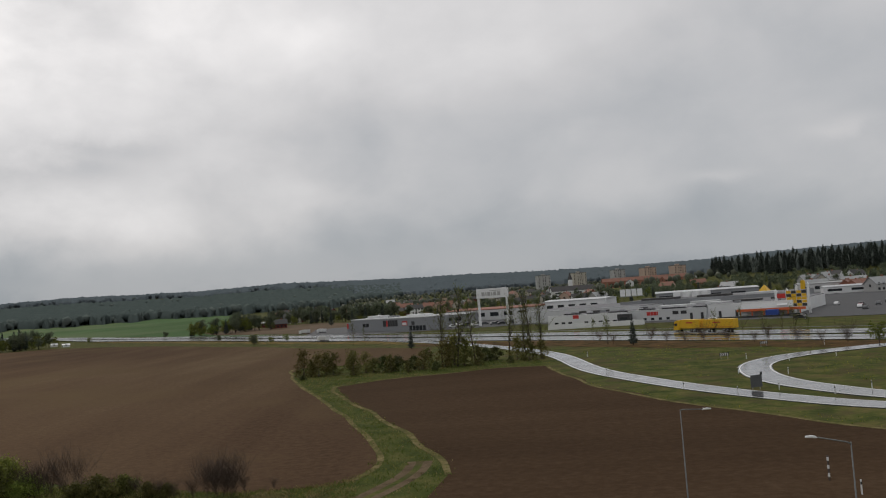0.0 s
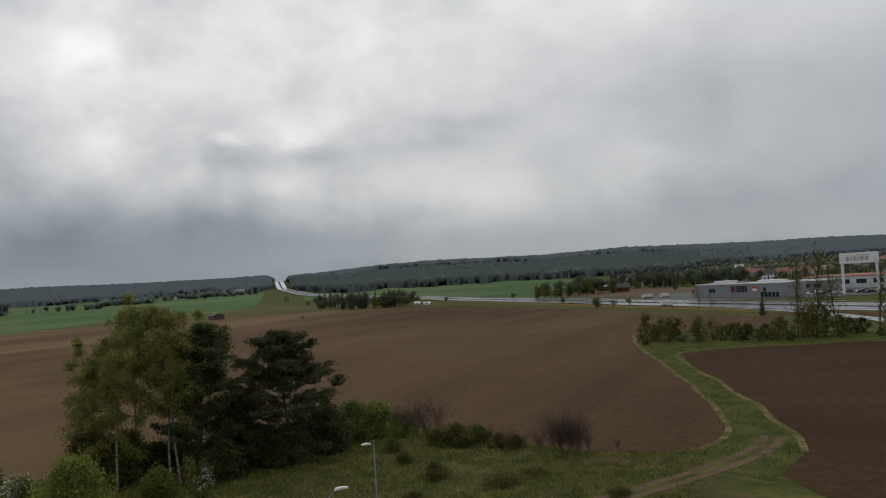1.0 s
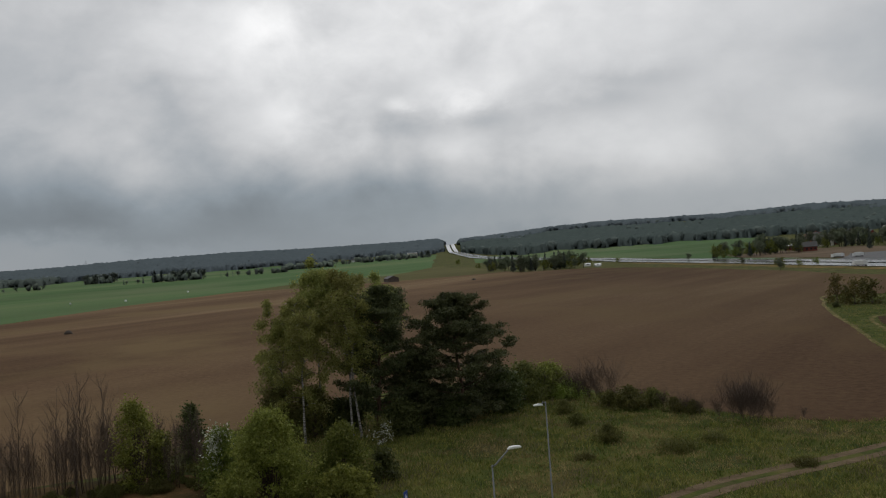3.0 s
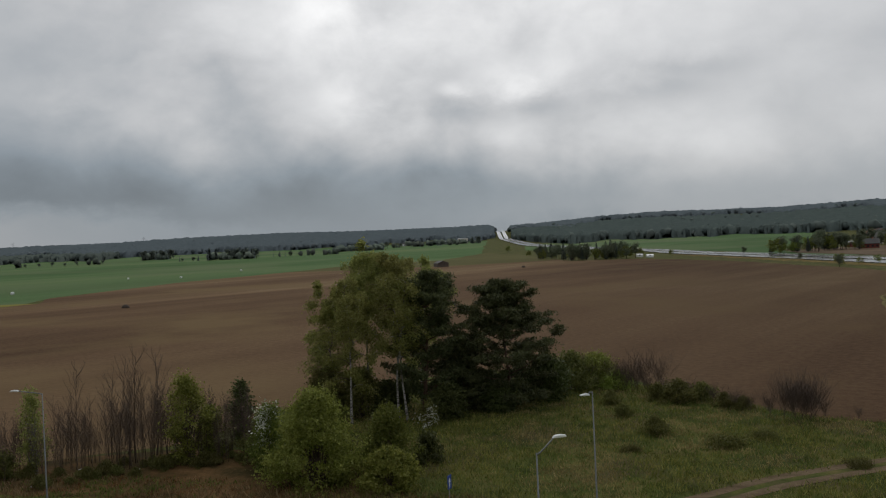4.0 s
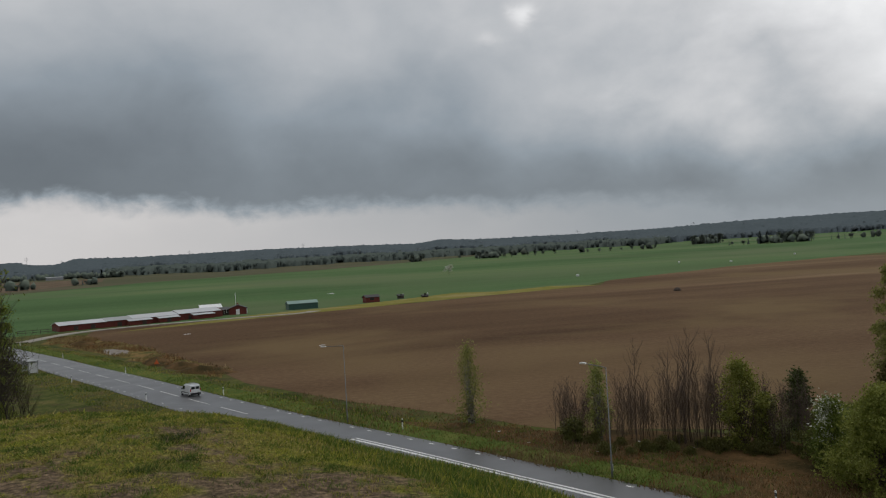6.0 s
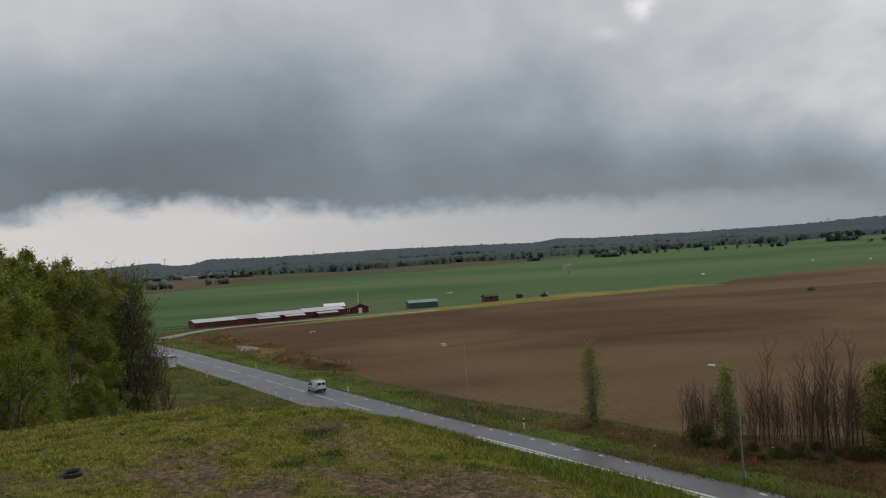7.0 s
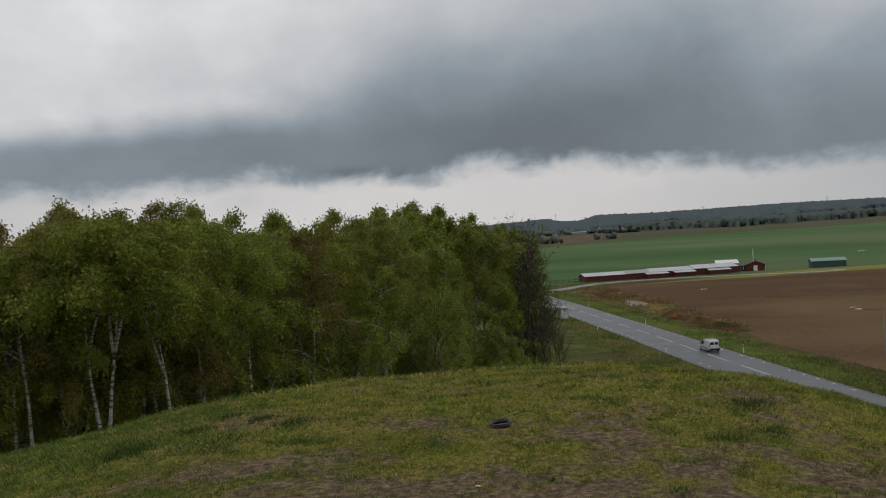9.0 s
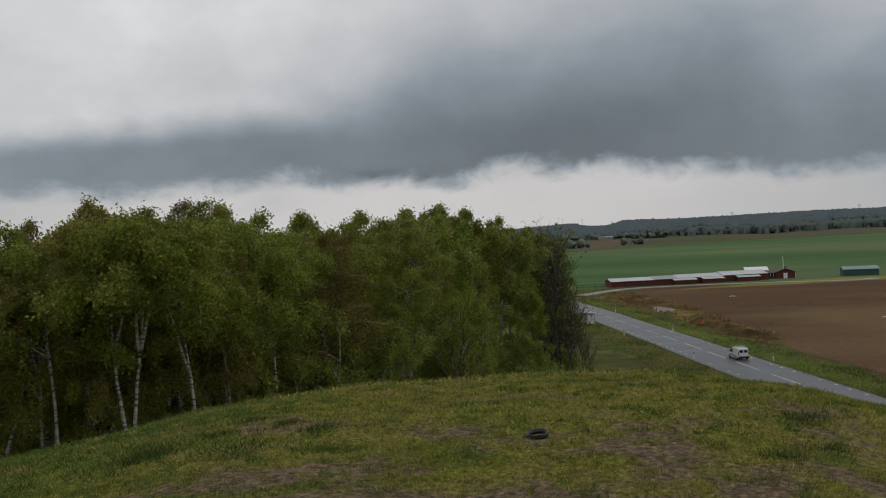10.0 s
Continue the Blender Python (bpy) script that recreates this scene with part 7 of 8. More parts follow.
kinds = [house(*at(2.2, 780), 30, 12, 9, 5.6, PLASTER_PINK, TILE_RED, "pink plastered house with a red tiled roof"),
         house(*at(3.4, 760), 80, 11, 8, 5.4, WHITE_WALL, DARK_ROOF, "white house with a dark roof"),
         house(*at(-4.6, 700), 20, 14, 9, 5.6, PLASTER, DARK_ROOF, "yellowish plastered house with a dark roof"),
         house(*at(-24.4, 560), 60, 14, 9, 3.2, BRICK_RED, TILE_RED, "low brick house with an orange tiled roof"),
         house(*at(-22.3, 690), 10, 13, 9, 4.6, PLASTER_GREY, TIN_DULL, "grey house with a pale roof"),
         house(*at(11.0, 800), 45, 11, 8, 3.4, RED_WOOD, DARK_ROOF, "red wooden house with white window frames")]
rr = random.Random(77)
for k in range(66):
    kk = k % len(kinds)
    az = rr.uniform(-26, 12)
    r = rr.uniform(720, 1500)
    if -27 < az < -17 and r > 820:
        r = rr.uniform(560, 720)
    if az > 6:
        r = rr.uniform(740, 1100)
    x, y = at(az, r)
    copy_thing(kinds[kk], stand(x, y, rr.uniform(0, 180), 0.0))
for az, r, kk, turn in ((1.4, 770, 0, 70), (3.0, 745, 1, 20), (2.5, 800, 5, 120), (-4.0, 690, 1, 10), (-5.6, 705, 2, 60), (-8.0, 660, 1, 5), (-9.3, 690, 4, 30), (-24.9, 545, 3, 50), (-26.2, 520, 4, 20), (-25.6, 575, 3, 65)):
    copy_thing(kinds[kk], stand(*at(az, r), turn))


def apartment_block(x, y, turn, L, W, floors, wall, label):
    ob = thing("apartment_block", label, "apartment block", "apartment blocks on the skyline", stand(x, y, turn))
    h = floors * 2.9
    part("wall", Shape().box(-L / 2, -W / 2, -2, L / 2, W / 2, h), wall, ob)
    part("roof", Shape().box(-L / 2 - 0.4, -W / 2 - 0.4, h, L / 2 + 0.4, W / 2 + 0.4, h + 0.6), DARK_ROOF, ob)
    part("lift_house", Shape().box(-3, -3, h + 0.6, 3, 3, h + 3.0), wall, ob)
    win = Shape().box(-0.9, -0.06, 0.9, 0.9, 0.0, 2.2).mesh("window", [GLASS])
    n = int(L / 4.2)
    for f in range(floors):
        for k in range(n):
            o = new("window", win)
            o.parent, o.location = ob, (-L / 2 + (k + 0.5) * L / n, -W / 2, f * 2.9)
    for k in (1, n - 2):
        part("balcony_stack", Shape().box(-L / 2 + (k + 0.1) * L / n, -W / 2 - 1.3, 2.5, -L / 2 + (k + 0.9) * L / n, -W / 2 - 0.07, h - 1.5), wall, ob)
    return ob


for az, r, L, fl, wall, turn, lb in ((-5.7, 1750, 27, 13, PLASTER_GREY, 10, "tall grey apartment block above the trees"), (-8.05, 1720, 30, 13, PLASTER, 15, "tall pale apartment block above the trees"), (-10.65, 1700, 26, 13, PLASTER_GREY, 12, "tall grey apartment block with a dark roof"),
                                     (-12.6, 1650, 30, 12, PLASTER_PINK, 18, "tall pinkish apartment block above the town"), (-14.5, 1650, 30, 12, PLASTER_PINK, 18, "tall pinkish apartment block beside the wood"), (-17.35, 1500, 20, 12, PLASTER_GREY, 25, "tall pale apartment block before the wood")):
    ab = apartment_block(*at(az, r), turn - az, L, 15, fl, wall, lb)
    ab.location.z = EYE_Z + r * math.tan(radians(0.86)) - fl * 2.9 - 2
    part("podium", Shape().box(-L / 2 - 4, -12, -14, L / 2 + 4, 12, -2), PLASTER_GREY, ab)
house(*at(-12.3, 1250), 0, 120, 12, 8.0, BRICK_RED, TILE_RED, "long terrace with orange tiled roofs in the town")
house(*at(-7.6, 900), 5, 46, 12, 7.0, WHITE_WALL, DARK_ROOF, "long white apartment house in the town")
spire = thing("church", "small white church tower with a pointed spire", "church", m=stand(*at(-7.5, 1100)))
part("tower", Shape().box(-2.5, -2.5, -1, 2.5, 2.5, 17), WHITE_WALL, spire)
part("spire", Shape().tube([(0, 0, 17), (0, 0, 27)], [3.2, 0.1], 4), DARK_ROOF, spire)

# farms on the far side of the green field
plain_hall(*at(40.0, 2080), *at(38.0, 2080), 22, 7.0, WHITE_WALL, TIN, "far white farm hall with a bright roof", 5, "farm_hall")
plain_hall(*at(38.0, 2120), *at(37.3, 2120), 24, 12.0, PLASTER, TIN_DULL, "far pale farm building", 3, "farm_hall")
for az, r, kk in ((43.2, 2000, 1), (44.2, 2050, 4), (41.6, 2100, 1), (37.0, 2150, 5), (39.2, 2180, 5), (45.0, 2000, 1)):
    copy_thing(kinds[kk], stand(*at(az, r), az * 9))
plain_hall(*at(100.4, 1900), *at(99.4, 1900), 18, 6.0, GREY_WALL, TIN, "far low farm hall at the foot of the ridge", 0, "farm_hall")
copy_thing(kinds[5], stand(*at(12.2, 640), 20))
plain_hall(*at(13.6, 690), *at(12.6, 690), 10, 3.5, RED_WOOD, TIN, "red farm barn with a pale roof", 2, "farm_hall")


def mast(az, el, r=3250, w=2.0):
    """A lattice mast on the ridge."""
    x, y = at(az, r)
    z0 = height(x, y)
    top = EYE_Z + r * math.tan(radians(el)) - z0
    ob = thing("lattice_mast", "thin grey lattice mast on the wooded ridge", "mast", "masts on the ridge", pose(x, y, z0, 0, 0, az))
    for sx in (-1, 1):
        for sy in (-1, 1):
            part("leg", Shape().tube([(sx * w, sy * w, -2), (sx * 0.4, sy * 0.4, top)], [0.35, 0.25], 4), STEEL, ob)
    for k in range(1, 7):
        z, s = top * k / 7, w + (0.4 - w) * k / 7
        part("brace", Shape().box(-s, -s, z, s, s, z + 0.5), STEEL, ob)
    for z, a in ((0.72, 7), (0.85, 5.5)):
        part("cross_arm", Shape().box(-a, -0.3, top * z, a, 0.3, top * z + 0.7), STEEL, ob)
    return ob


for az, el in ((91.84, 1.35), (84.5, 1.42), (66.0, 1.25), (58.5, 1.3), (101.4, 1.42), (99.45, 1.12)):
    mast(az, el)

# ---- trees of the plain ----
far_a = place(far_tree(201, 9, 7, 700, 0.55, BUSH_LEAF, "round leafy tree beside the highway", group="trees along the highway"), *at(13.9, 374), 0, 0.6)
far_b = place(far_tree(202, 12, 7.0, 1100, 0.6, ROADSIDE_LEAF, "dark tree beside the highway", group="trees along the highway"), *at(30.4, 588))
far_c = place(far_tree(203, 14, 5, 700, 0.6, KNOLL_NEEDLE, "dark spruce beside the highway", True, "trees along the highway"), *at(27.8, 610))
far_d = place(bare_tree(204, 9, 2.6, "thin half-leafed tree beside the highway", "young_tree", 0.009, 18, "trees along the highway", TWIG, 4), 37.4, 221, 0, 0.85)
HIGHWAY_TREES = [  # bearing, distance, kind, scale
    (13.9, 362, "b", 0.42), (16.1, 440, "b", 0.35), (19.4, 582, "b", 0.45), (23.9, 657, "a", 0.5), (3.5, 263, "c", 0.45), (12.8, 388, "a", 0.35), (11.8, 394, "a", 0.42), (7.4, 310, "d", 0.95), (6.6, 300, "d", 0.7),
    (-9.7, 224, "d", 0.75), (-11.3, 215, "c", 0.50), (-8.7, 238, "d", 0.7), (-25.9, 186, "a", 0.55), (-16.5, 222, "d", 0.8), (-18.2, 220, "d", 0.85), (-19.5, 214, "d", 0.75), (-20.6, 212, "d", 0.7), (-22, 205, "d", 0.6),
    (32.6, 700, "b", 0.85), (32.1, 690, "c", 0.9), (31.5, 640, "b", 0.7), (30.9, 600, "c", 1.0), (30.3, 590, "b", 1.0), (29.9, 600, "b", 0.95), (29.4, 605, "c", 0.75), (28.8, 610, "b", 0.7), (28.2, 615, "a", 0.9), (27.5, 620, "b", 1.0), (27.0, 622, "b", 1.05), (26.6, 625, "a", 0.95),
    (26.2, 600, "b", 0.9), (25.9, 640, "a", 0.8), (17.6, 575, "a", 1.15), (17.0, 580, "a", 0.8), (16.4, 590, "a", 0.85), (15.6, 600, "a", 1.15), (15.0, 605, "b", 1.2), (14.4, 610, "a", 1.2), (13.7, 620, "b", 1.0), (34.6, 1050, "a", 0.9), (33.2, 800, "a", 0.7)]
kind_of = {"a": far_a, "b": far_b, "c": far_c, "d": far_d}
for i, (az, r, k, s) in enumerate(HIGHWAY_TREES):
    again(kind_of[k], *at(az, r), 57 * i, s)
again(far_d, *at(-21.2, 205), 10, 0.9)

for k, (az, r) in enumerate(((-9.2, 228), (-10.0, 222), (-12.4, 218), (-13.4, 214), (-14.6, 212), (-15.8, 210), (-17.2, 206), (-18.8, 202), (-19.6, 204), (-21.4, 198), (-22.8, 194), (-24.2, 190))):
    again(twig_bush, *at(az, r), 67 * k, (1.1, 0.9, 1.3)[k % 3], "leafless brown bush in the brush below the highway")

# the strip of bushes and trees between the fields
STRIP = "bushes on the strip between the fields"
st = [place(shrub(301, 5.0, 3.6, 1100, 0.26, OLIVE_BUSH, "olive green bush on the grassy strip", group=STRIP), -32, 186), place(shrub(302, 4.6, 3.2, 1000, 0.26, BRUSH_LEAF, "light green bush on the grassy strip", group=STRIP), -24, 183),
      place(shrub(303, 3.2, 3.6, 1100, 0.26, DARK_LEAF, "low dark bush on the grassy strip", group=STRIP), -14.5, 186)]
for i, (x, y, k, s) in enumerate(((-36, 190, 0, 1.0), (-29, 187, 1, 0.9), (-18, 187, 2, 0.9), (-11, 186, 2, 0.8), (-8, 190, 1, 0.8), (-2, 190, 0, 1.2), (-4, 187, 0, 1.0), (0, 187, 1, 1.15), (5, 195, 2, 0.8), (7.5, 196, 2, 0.8), (-31, 190, 1, 0.9), (-20, 186, 1, 0.6), (12, 193, 0, 0.9), (17.5, 191, 0, 0.7), (-6, 181, 2, 0.5), (-12, 180, 1, 0.45), (10, 186, 2, 0.4), (-34, 187, 1, 0.7), (-22, 188, 0, 0.75), (-16, 184, 1, 0.7), (-25, 190, 1, 0.9), (-9, 184, 0, 0.7), (3, 186, 1, 0.8), (14.5, 189, 1, 0.9))):
    again(st[k], x, y, 73 * i, s * 1.15)
TALL = "tall half-leafed trees on the strip"
t0 = place(bare_tree(310, 17.0, 4.2, "tall half-leafed tree on the strip between the fields", "tall_tree", 0.012, 40, TALL, BARK, 8), -1.5, 187)
again(t0, -5.0, 189, 80, 0.93)
again(t0, 2.5, 190, 160, 0.88)
again(t0, 15.5, 191, 210, 0.88)
again(t0, 17.5, 193, 300, 0.82)
again(t0, 11.0, 206, 20, 0.82)
again(t0, 13.8, 190, 120, 0.7)
place(shrub(320, 0.9, 1.2, 500, 0.2, DARK_LEAF, "small dark tussock at the field's corner", "tussock"), -34.6, 180)

# single trees and groups far out on the green field
place(far_tree(330, 10, 9, 900, 0.5, BLOSSOM, "pale blossoming tree alone in the green field"), *at(74.8, 690), 0, 0.9)
# leaf colours here hold the haze of the distance
plain_kinds = {"a": far_tree(206, 9, 8, 500, 0.8, GROVE_LEAF_HAZED, "leafy tree far out on the green plain", group="trees on the green plain"), "b": far_tree(207, 12, 8, 600, 0.9, GROVE_LEAF_HAZED, "tree far out on the green plain, leaves greyed by painted haze", group="trees on the green plain"),
               "c": far_tree(208, 14, 5, 500, 0.9, MID_LEAF_HAZED, "spruce far out on the green plain", True, "trees on the green plain")}
used = set()
GROUPS = [(54.5, 1400, "c", 1.9), (54.1, 1410, "c", 1.8), (53.2, 1400, "b", 1.8), (52.8, 1410, "b", 1.9), (52.3, 1405, "b", 1.8), (51.8, 1400, "c", 1.6), (51.5, 1400, "b", 1.7), (55.5, 1400, "a", 1.0), (56.2, 1400, "a", 0.9), (49.3, 1420, "a", 1.3), (50.0, 1420, "a", 0.9), (47.8, 1430, "a", 1.2), (46.8, 1430, "a", 1.0), (46.1, 1430, "b", 1.0),
          (72.7, 1500, "b", 1.5), (72.2, 1500, "b", 1.4), (71.6, 1500, "b", 1.5), (71.0, 1500, "a", 1.2), (70.5, 1510, "b", 1.1), (69.4, 1500, "a", 1.1), (68.9, 1500, "b", 1.1), (68.4, 1520, "a", 1.1), (67.6, 1520, "b", 1.3), (74.0, 1600, "a", 1.0), (76.6, 1550, "b", 1.6), (77.2, 1550, "b", 1.5),
          (65.4, 1500, "a", 0.9), (64.6, 1500, "a", 0.9), (63.9, 1500, "b", 0.8), (63.2, 1500, "a", 0.8), (62.5, 1500, "b", 0.8), (61.5, 1500, "a", 0.9), (61.0, 1510, "b", 0.8), (98.6, 1250, "b", 0.6), (98.1, 1250, "b", 0.7), (97.5, 1240, "a", 0.5), (102.0, 1150, "b", 0.8), (101.4, 1150, "b", 0.7), (97.7, 1800, "c", 1.6), (97.2, 1800, "c", 1.8), (96.6, 1800, "b", 1.6), (96.0, 1800, "b", 1.4),
          (45.0, 1700, "b", 1.6), (44.2, 1700, "b", 1.5), (58.0, 1700, "b", 2.0), (57.4, 1700, "b", 2.0), (56.9, 1710, "b", 2.1), (58.6, 1700, "b", 2.0), (42.8, 1900, "b", 1.5), (41.9, 1900, "a", 1.5), (36.6, 1950, "b", 1.9), (37.0, 1950, "c", 1.7), (38.4, 2000, "b", 1.6), (40.6, 2000, "b", 1.4)]
for i, (az, r, k, s) in enumerate(GROUPS):
    if k in used:
        again(plain_kinds[k], *at(az, r), 91 * i, s * 0.8)
    else:
        used.add(k)
        place(plain_kinds[k], *at(az, r), 91 * i, s * 0.8)

# ---- the far woods ----
def wood(name, label, spots, leaf, needle, share, h0, h1, seed, canopy=None):
    """Many small trees in one mesh: spruces as tiered cones, leafy trees as lumps."""
    rng = np.random.default_rng(seed)
    verts, faces, index = [], [], []
    for x, y in spots:
        z = height(x, y) - 0.5
        h = rng.uniform(h0, h1)
        n = len(verts)
        if rng.uniform() < share:
            w = h * rng.uniform(0.10, 0.16)
            a0 = rng.uniform(0, 1.2)
            for zz, ww in ((0.08, 1.0), (0.55, 0.62)):
                b = len(verts)
                for k in range(5):
                    a = a0 + 1.2566 * k
                    q = ww * w * rng.uniform(0.75, 1.25)
                    verts.append((x + q * math.cos(a), y + q * math.sin(a), z + h * zz))
                verts.append((x, y, z + h * (0.72 if zz < 0.3 else 1.0)))
                for k in range(5):
                    faces.append((b + k, b + (k + 1) % 5, b + 5))
                    index.append(1)
        else:
            w = h * rng.uniform(0.34, 0.52)
            b = len(verts)
            for zz, ww in ((0.1, 0.6), (0.5, 1.0), (0.82, 0.7)):
                for k in range(6):
                    a = 1.0472 * k + zz
                    q = ww * w * rng.uniform(0.65, 1.3)
                    verts.append((x + q * math.cos(a), y + q * math.sin(a), z + h * zz * rng.uniform(0.88, 1.1)))
            verts.append((x + rng.normal() * w * 0.2, y + rng.normal() * w * 0.2, z + h))
            for t in range(2):
                for k in range(6):
                    p, q = b + 6 * t + k, b + 6 * t + (k + 1) % 6
                    faces.append((p, q, q + 6, p + 6))
                    index.append(0)
            for k in range(6):
                faces.append((b + 12 + k, b + 12 + (k + 1) % 6, b + 18))
                index.append(0)
    if canopy:
        az0, az1, r_at, r1 = canopy
        n, step_az = len(verts), 0.12
        cols = int((az1 - az0) / step_az) + 1
        rows = 34
        for i in range(cols):
            az = az0 + i * step_az
            r0 = edge_of(az, r_at) + 12
            for k in range(rows):
                r = r0 if k == 0 else r0 + 16 + (max(r1, r0 + 60) - r0) * (k - 1) / (rows - 2)
                x, y = at(az, r)
                lump = 0.84 + 0.13 * rng.normal() + 0.10 * noise.noise((x * 0.03, y * 0.03, 0.5)) + 0.12 * noise.noise((x * 0.008, y * 0.008, 2.5))
                verts.append((x, y, height(x, y) + (-1.0 if k == 0 else h0 + (h1 - h0) * 0.5) * (lump if k else 1)))
        for i in range(cols - 1):
            if edge_of(az0 + i * step_az, r_at) > r1 or edge_of(az0 + (i + 1) * step_az, r_at) > r1:
                continue
            for k in range(rows - 1):
                a = n + i * rows + k
                faces.append((a, a + 1, a + rows + 1, a + rows))
                index.append(0)
    ob = new(name, raw_mesh(name, verts, faces, [leaf, needle], index, True))
    return tagged(ob, label, "wood", kind="stuff")


def edge_of(az, r_at):
    """Where a wood begins: an uneven edge."""
    r = r_at(az)
    return r + (260 * noise.noise((az * 0.35, 3.3, 0)) + 140 * noise.noise((az * 1.1, 7.3, 0)) + 70 * noise.noise((az * 3.5, 1.3, 0)) if 1200 < r < 4000 else 0)


def spread(az0, az1, r_at, r1, gap_az, gap_r, seed, keep=1.0, inner=0.04):
    """Places in rows over a sector; r_at gives where the wood begins."""
    rng = random.Random(seed)
    out, r = [], 500.0
    while r < r1:
        az = az0
        while az < az1:
            e = edge_of(az, r_at)
            near_edge = r < 1200 or e < r < e + 80 or r > 3230
            if r >= e + (60 * rng.random() ** 3 if r > 1200 else 0) and rng.random() < keep * (1.0 if near_edge else inner):
                out.append(at(az + rng.uniform(-0.5, 0.5) * gap_az / r * 57.3, r + rng.uniform(-0.5, 0.5) * gap_r))
            az += gap_az / r * 57.3
        r += gap_r
    return out


front = lambda az: float(np.interp(az, [-40, -27, 6, 8, 10, 15, 30, 31.5, 33, 33.8, 34.4, 34.75, 35.3, 35.42, 45, 58, 62, 75, 84, 95, 97, 104, 115], [2300, 2300, 2200, 1500, 1300, 1500, 1500, 1650, 1850, 2150, 2600, 5000, 5000, 2480, 2480, 2350, 2050, 1950, 1850, 1900, 2250, 2300, 2200]))
ridge_at = lambda az: 5000.0 if front(az) > 4000 else max(front(az), float(np.interp(az, [-34, 4, 9, 34.6, 34.7, 58, 64, 96, 98, 118], [2350, 2350, 2950, 3000, 2350, 2350, 2650, 2700, 2350, 2350])))
# ridge, plain and highway woods: haze comes from their pale bluish leaf colours
wood("ridge_wood", "dense mixed woods on the far ridges", spread(-34, 118, ridge_at, 3380, 10, 30, 1), FAR_LEAF_HAZED, FAR_NEEDLE_HAZED, 0.2, 13, 18, 5, (-34, 118, ridge_at, 3330))
wood("plain_wood", "dark woods at the foot of the far ridge", spread(60, 97, front, 2720, 9, 34, 2), MID_LEAF_HAZED, MID_NEEDLE_HAZED, 0.2, 9, 19, 6, (60, 97, front, 2640))
wood("highway_wood", "dense dark wood to the side of the highway", spread(4, 34.6, front, 3060, 9, 32, 3), MID_LEAF_HAZED, MID_NEEDLE_HAZED, 0.25, 12, 20, 7, (4, 34.6, front, 2930))
wood("spruce_wood", "tall dark spruce wood on a knoll by the town", spread(-34, -17.6, lambda a: float(np.interp(a, [-34, -27, -22, -19, -17.6], [880, 880, 910, 960, 1020])), 1250, 5.5, 18, 4), KNOLL_NEEDLE, KNOLL_NEEDLE, 1.0, 12, 19, 8)
knoll = place(far_tree(205, 21, 9.0, 2400, 0.85, KNOLL_NEEDLE, "tall dark spruce on the knoll by the town", True, "spruces of the knoll"), *at(-20, 900))
for k in range(200):
    rr = random.Random(5000 + k)
    az = -34 + 17.4 * k / 200
    again(knoll, *at(az + rr.uniform(-0.2, 0.2), float(np.interp(az, [-34, -27, -22, -19, -17.6], [830, 830, 870, 930, 1000])) + rr.uniform(0, 160)), rr.uniform(0, 360), rr.uniform(0.72, 1.12))
wood("town_trees", "leafy trees between the houses of the town", spread(-30, 7.8, lambda a: 930, 2300, 14, 42, 5, 0.85, 0.6), TOWN_LEAF, ROADSIDE_LEAF, 0.35, 6, 11, 9)
BEHIND = "trees between the shops and the town"
for k in range(150):
    rr = random.Random(4000 + k)
    az = -27 + 36 * k / 150
    o = again(kind_of["abbabc"[k % 6]], *at(az, rr.uniform(560, 690) if k % 2 else rr.uniform(690, 800)), rr.uniform(0, 360), rr.uniform(0.45, 0.85))
    tagged(o, ("leafy tree behind the shops", "dark tree behind the shops", "dark spruce behind the shops")["abc".index("abbabc"[k % 6])], group=BEHIND)


def crowns(name, label, spots, leaf, seed):
    """Trees too far off to tell apart: loose crowns of leaf sprays in one mesh."""
    rng = np.random.default_rng(seed)
    pts = []
    for x, y in spots:
        h = rng.uniform(6, 11)
        c = rng.normal(size=(9, 3)) * (h * 0.13, h * 0.13, h * 0.18) + (0, 0, h * 0.55)
        p = c[rng.integers(0, 9, 260)] + rng.normal(size=(260, 3)) * h * 0.075
        p[:, 2] = np.clip(p[:, 2], 0.2, h)
        pts.append(p + (x, y, height(x, y)))
    v, f = leaves(np.concatenate(pts), 0.75, rng, 0.0, 0.5, 0.0)
    return tagged(new(name, raw_mesh(name, v, f, [leaf])), label, "trees", kind="stuff")


rr = random.Random(4600)
crowns("shop_trees", "dark leafy trees between the shops and the spruces", [at(-28 + 16 * k / 130 + rr.uniform(-0.2, 0.2), rr.uniform(640, 860)) for k in range(130)] + [at(rr.uniform(-14, 9), rr.uniform(720, 900)) for k in range(60)], ROADSIDE_LEAF, 46)
for k in range(44):
    rr = random.Random(4300 + k)
    az = 4.5 + 8.5 * k / 44
    o = again(kind_of["bcb"[k % 3]], *at(az, float(np.interp(az, [4.5, 7, 13], [600, 640, 760])) + rr.uniform(0, 90)), rr.uniform(0, 360), rr.uniform(0.7, 1.2))
    tagged(o, ("dark tree before the houses", "dark spruce before the houses")["bc".index("bcb"[k % 3])], group=BEHIND)


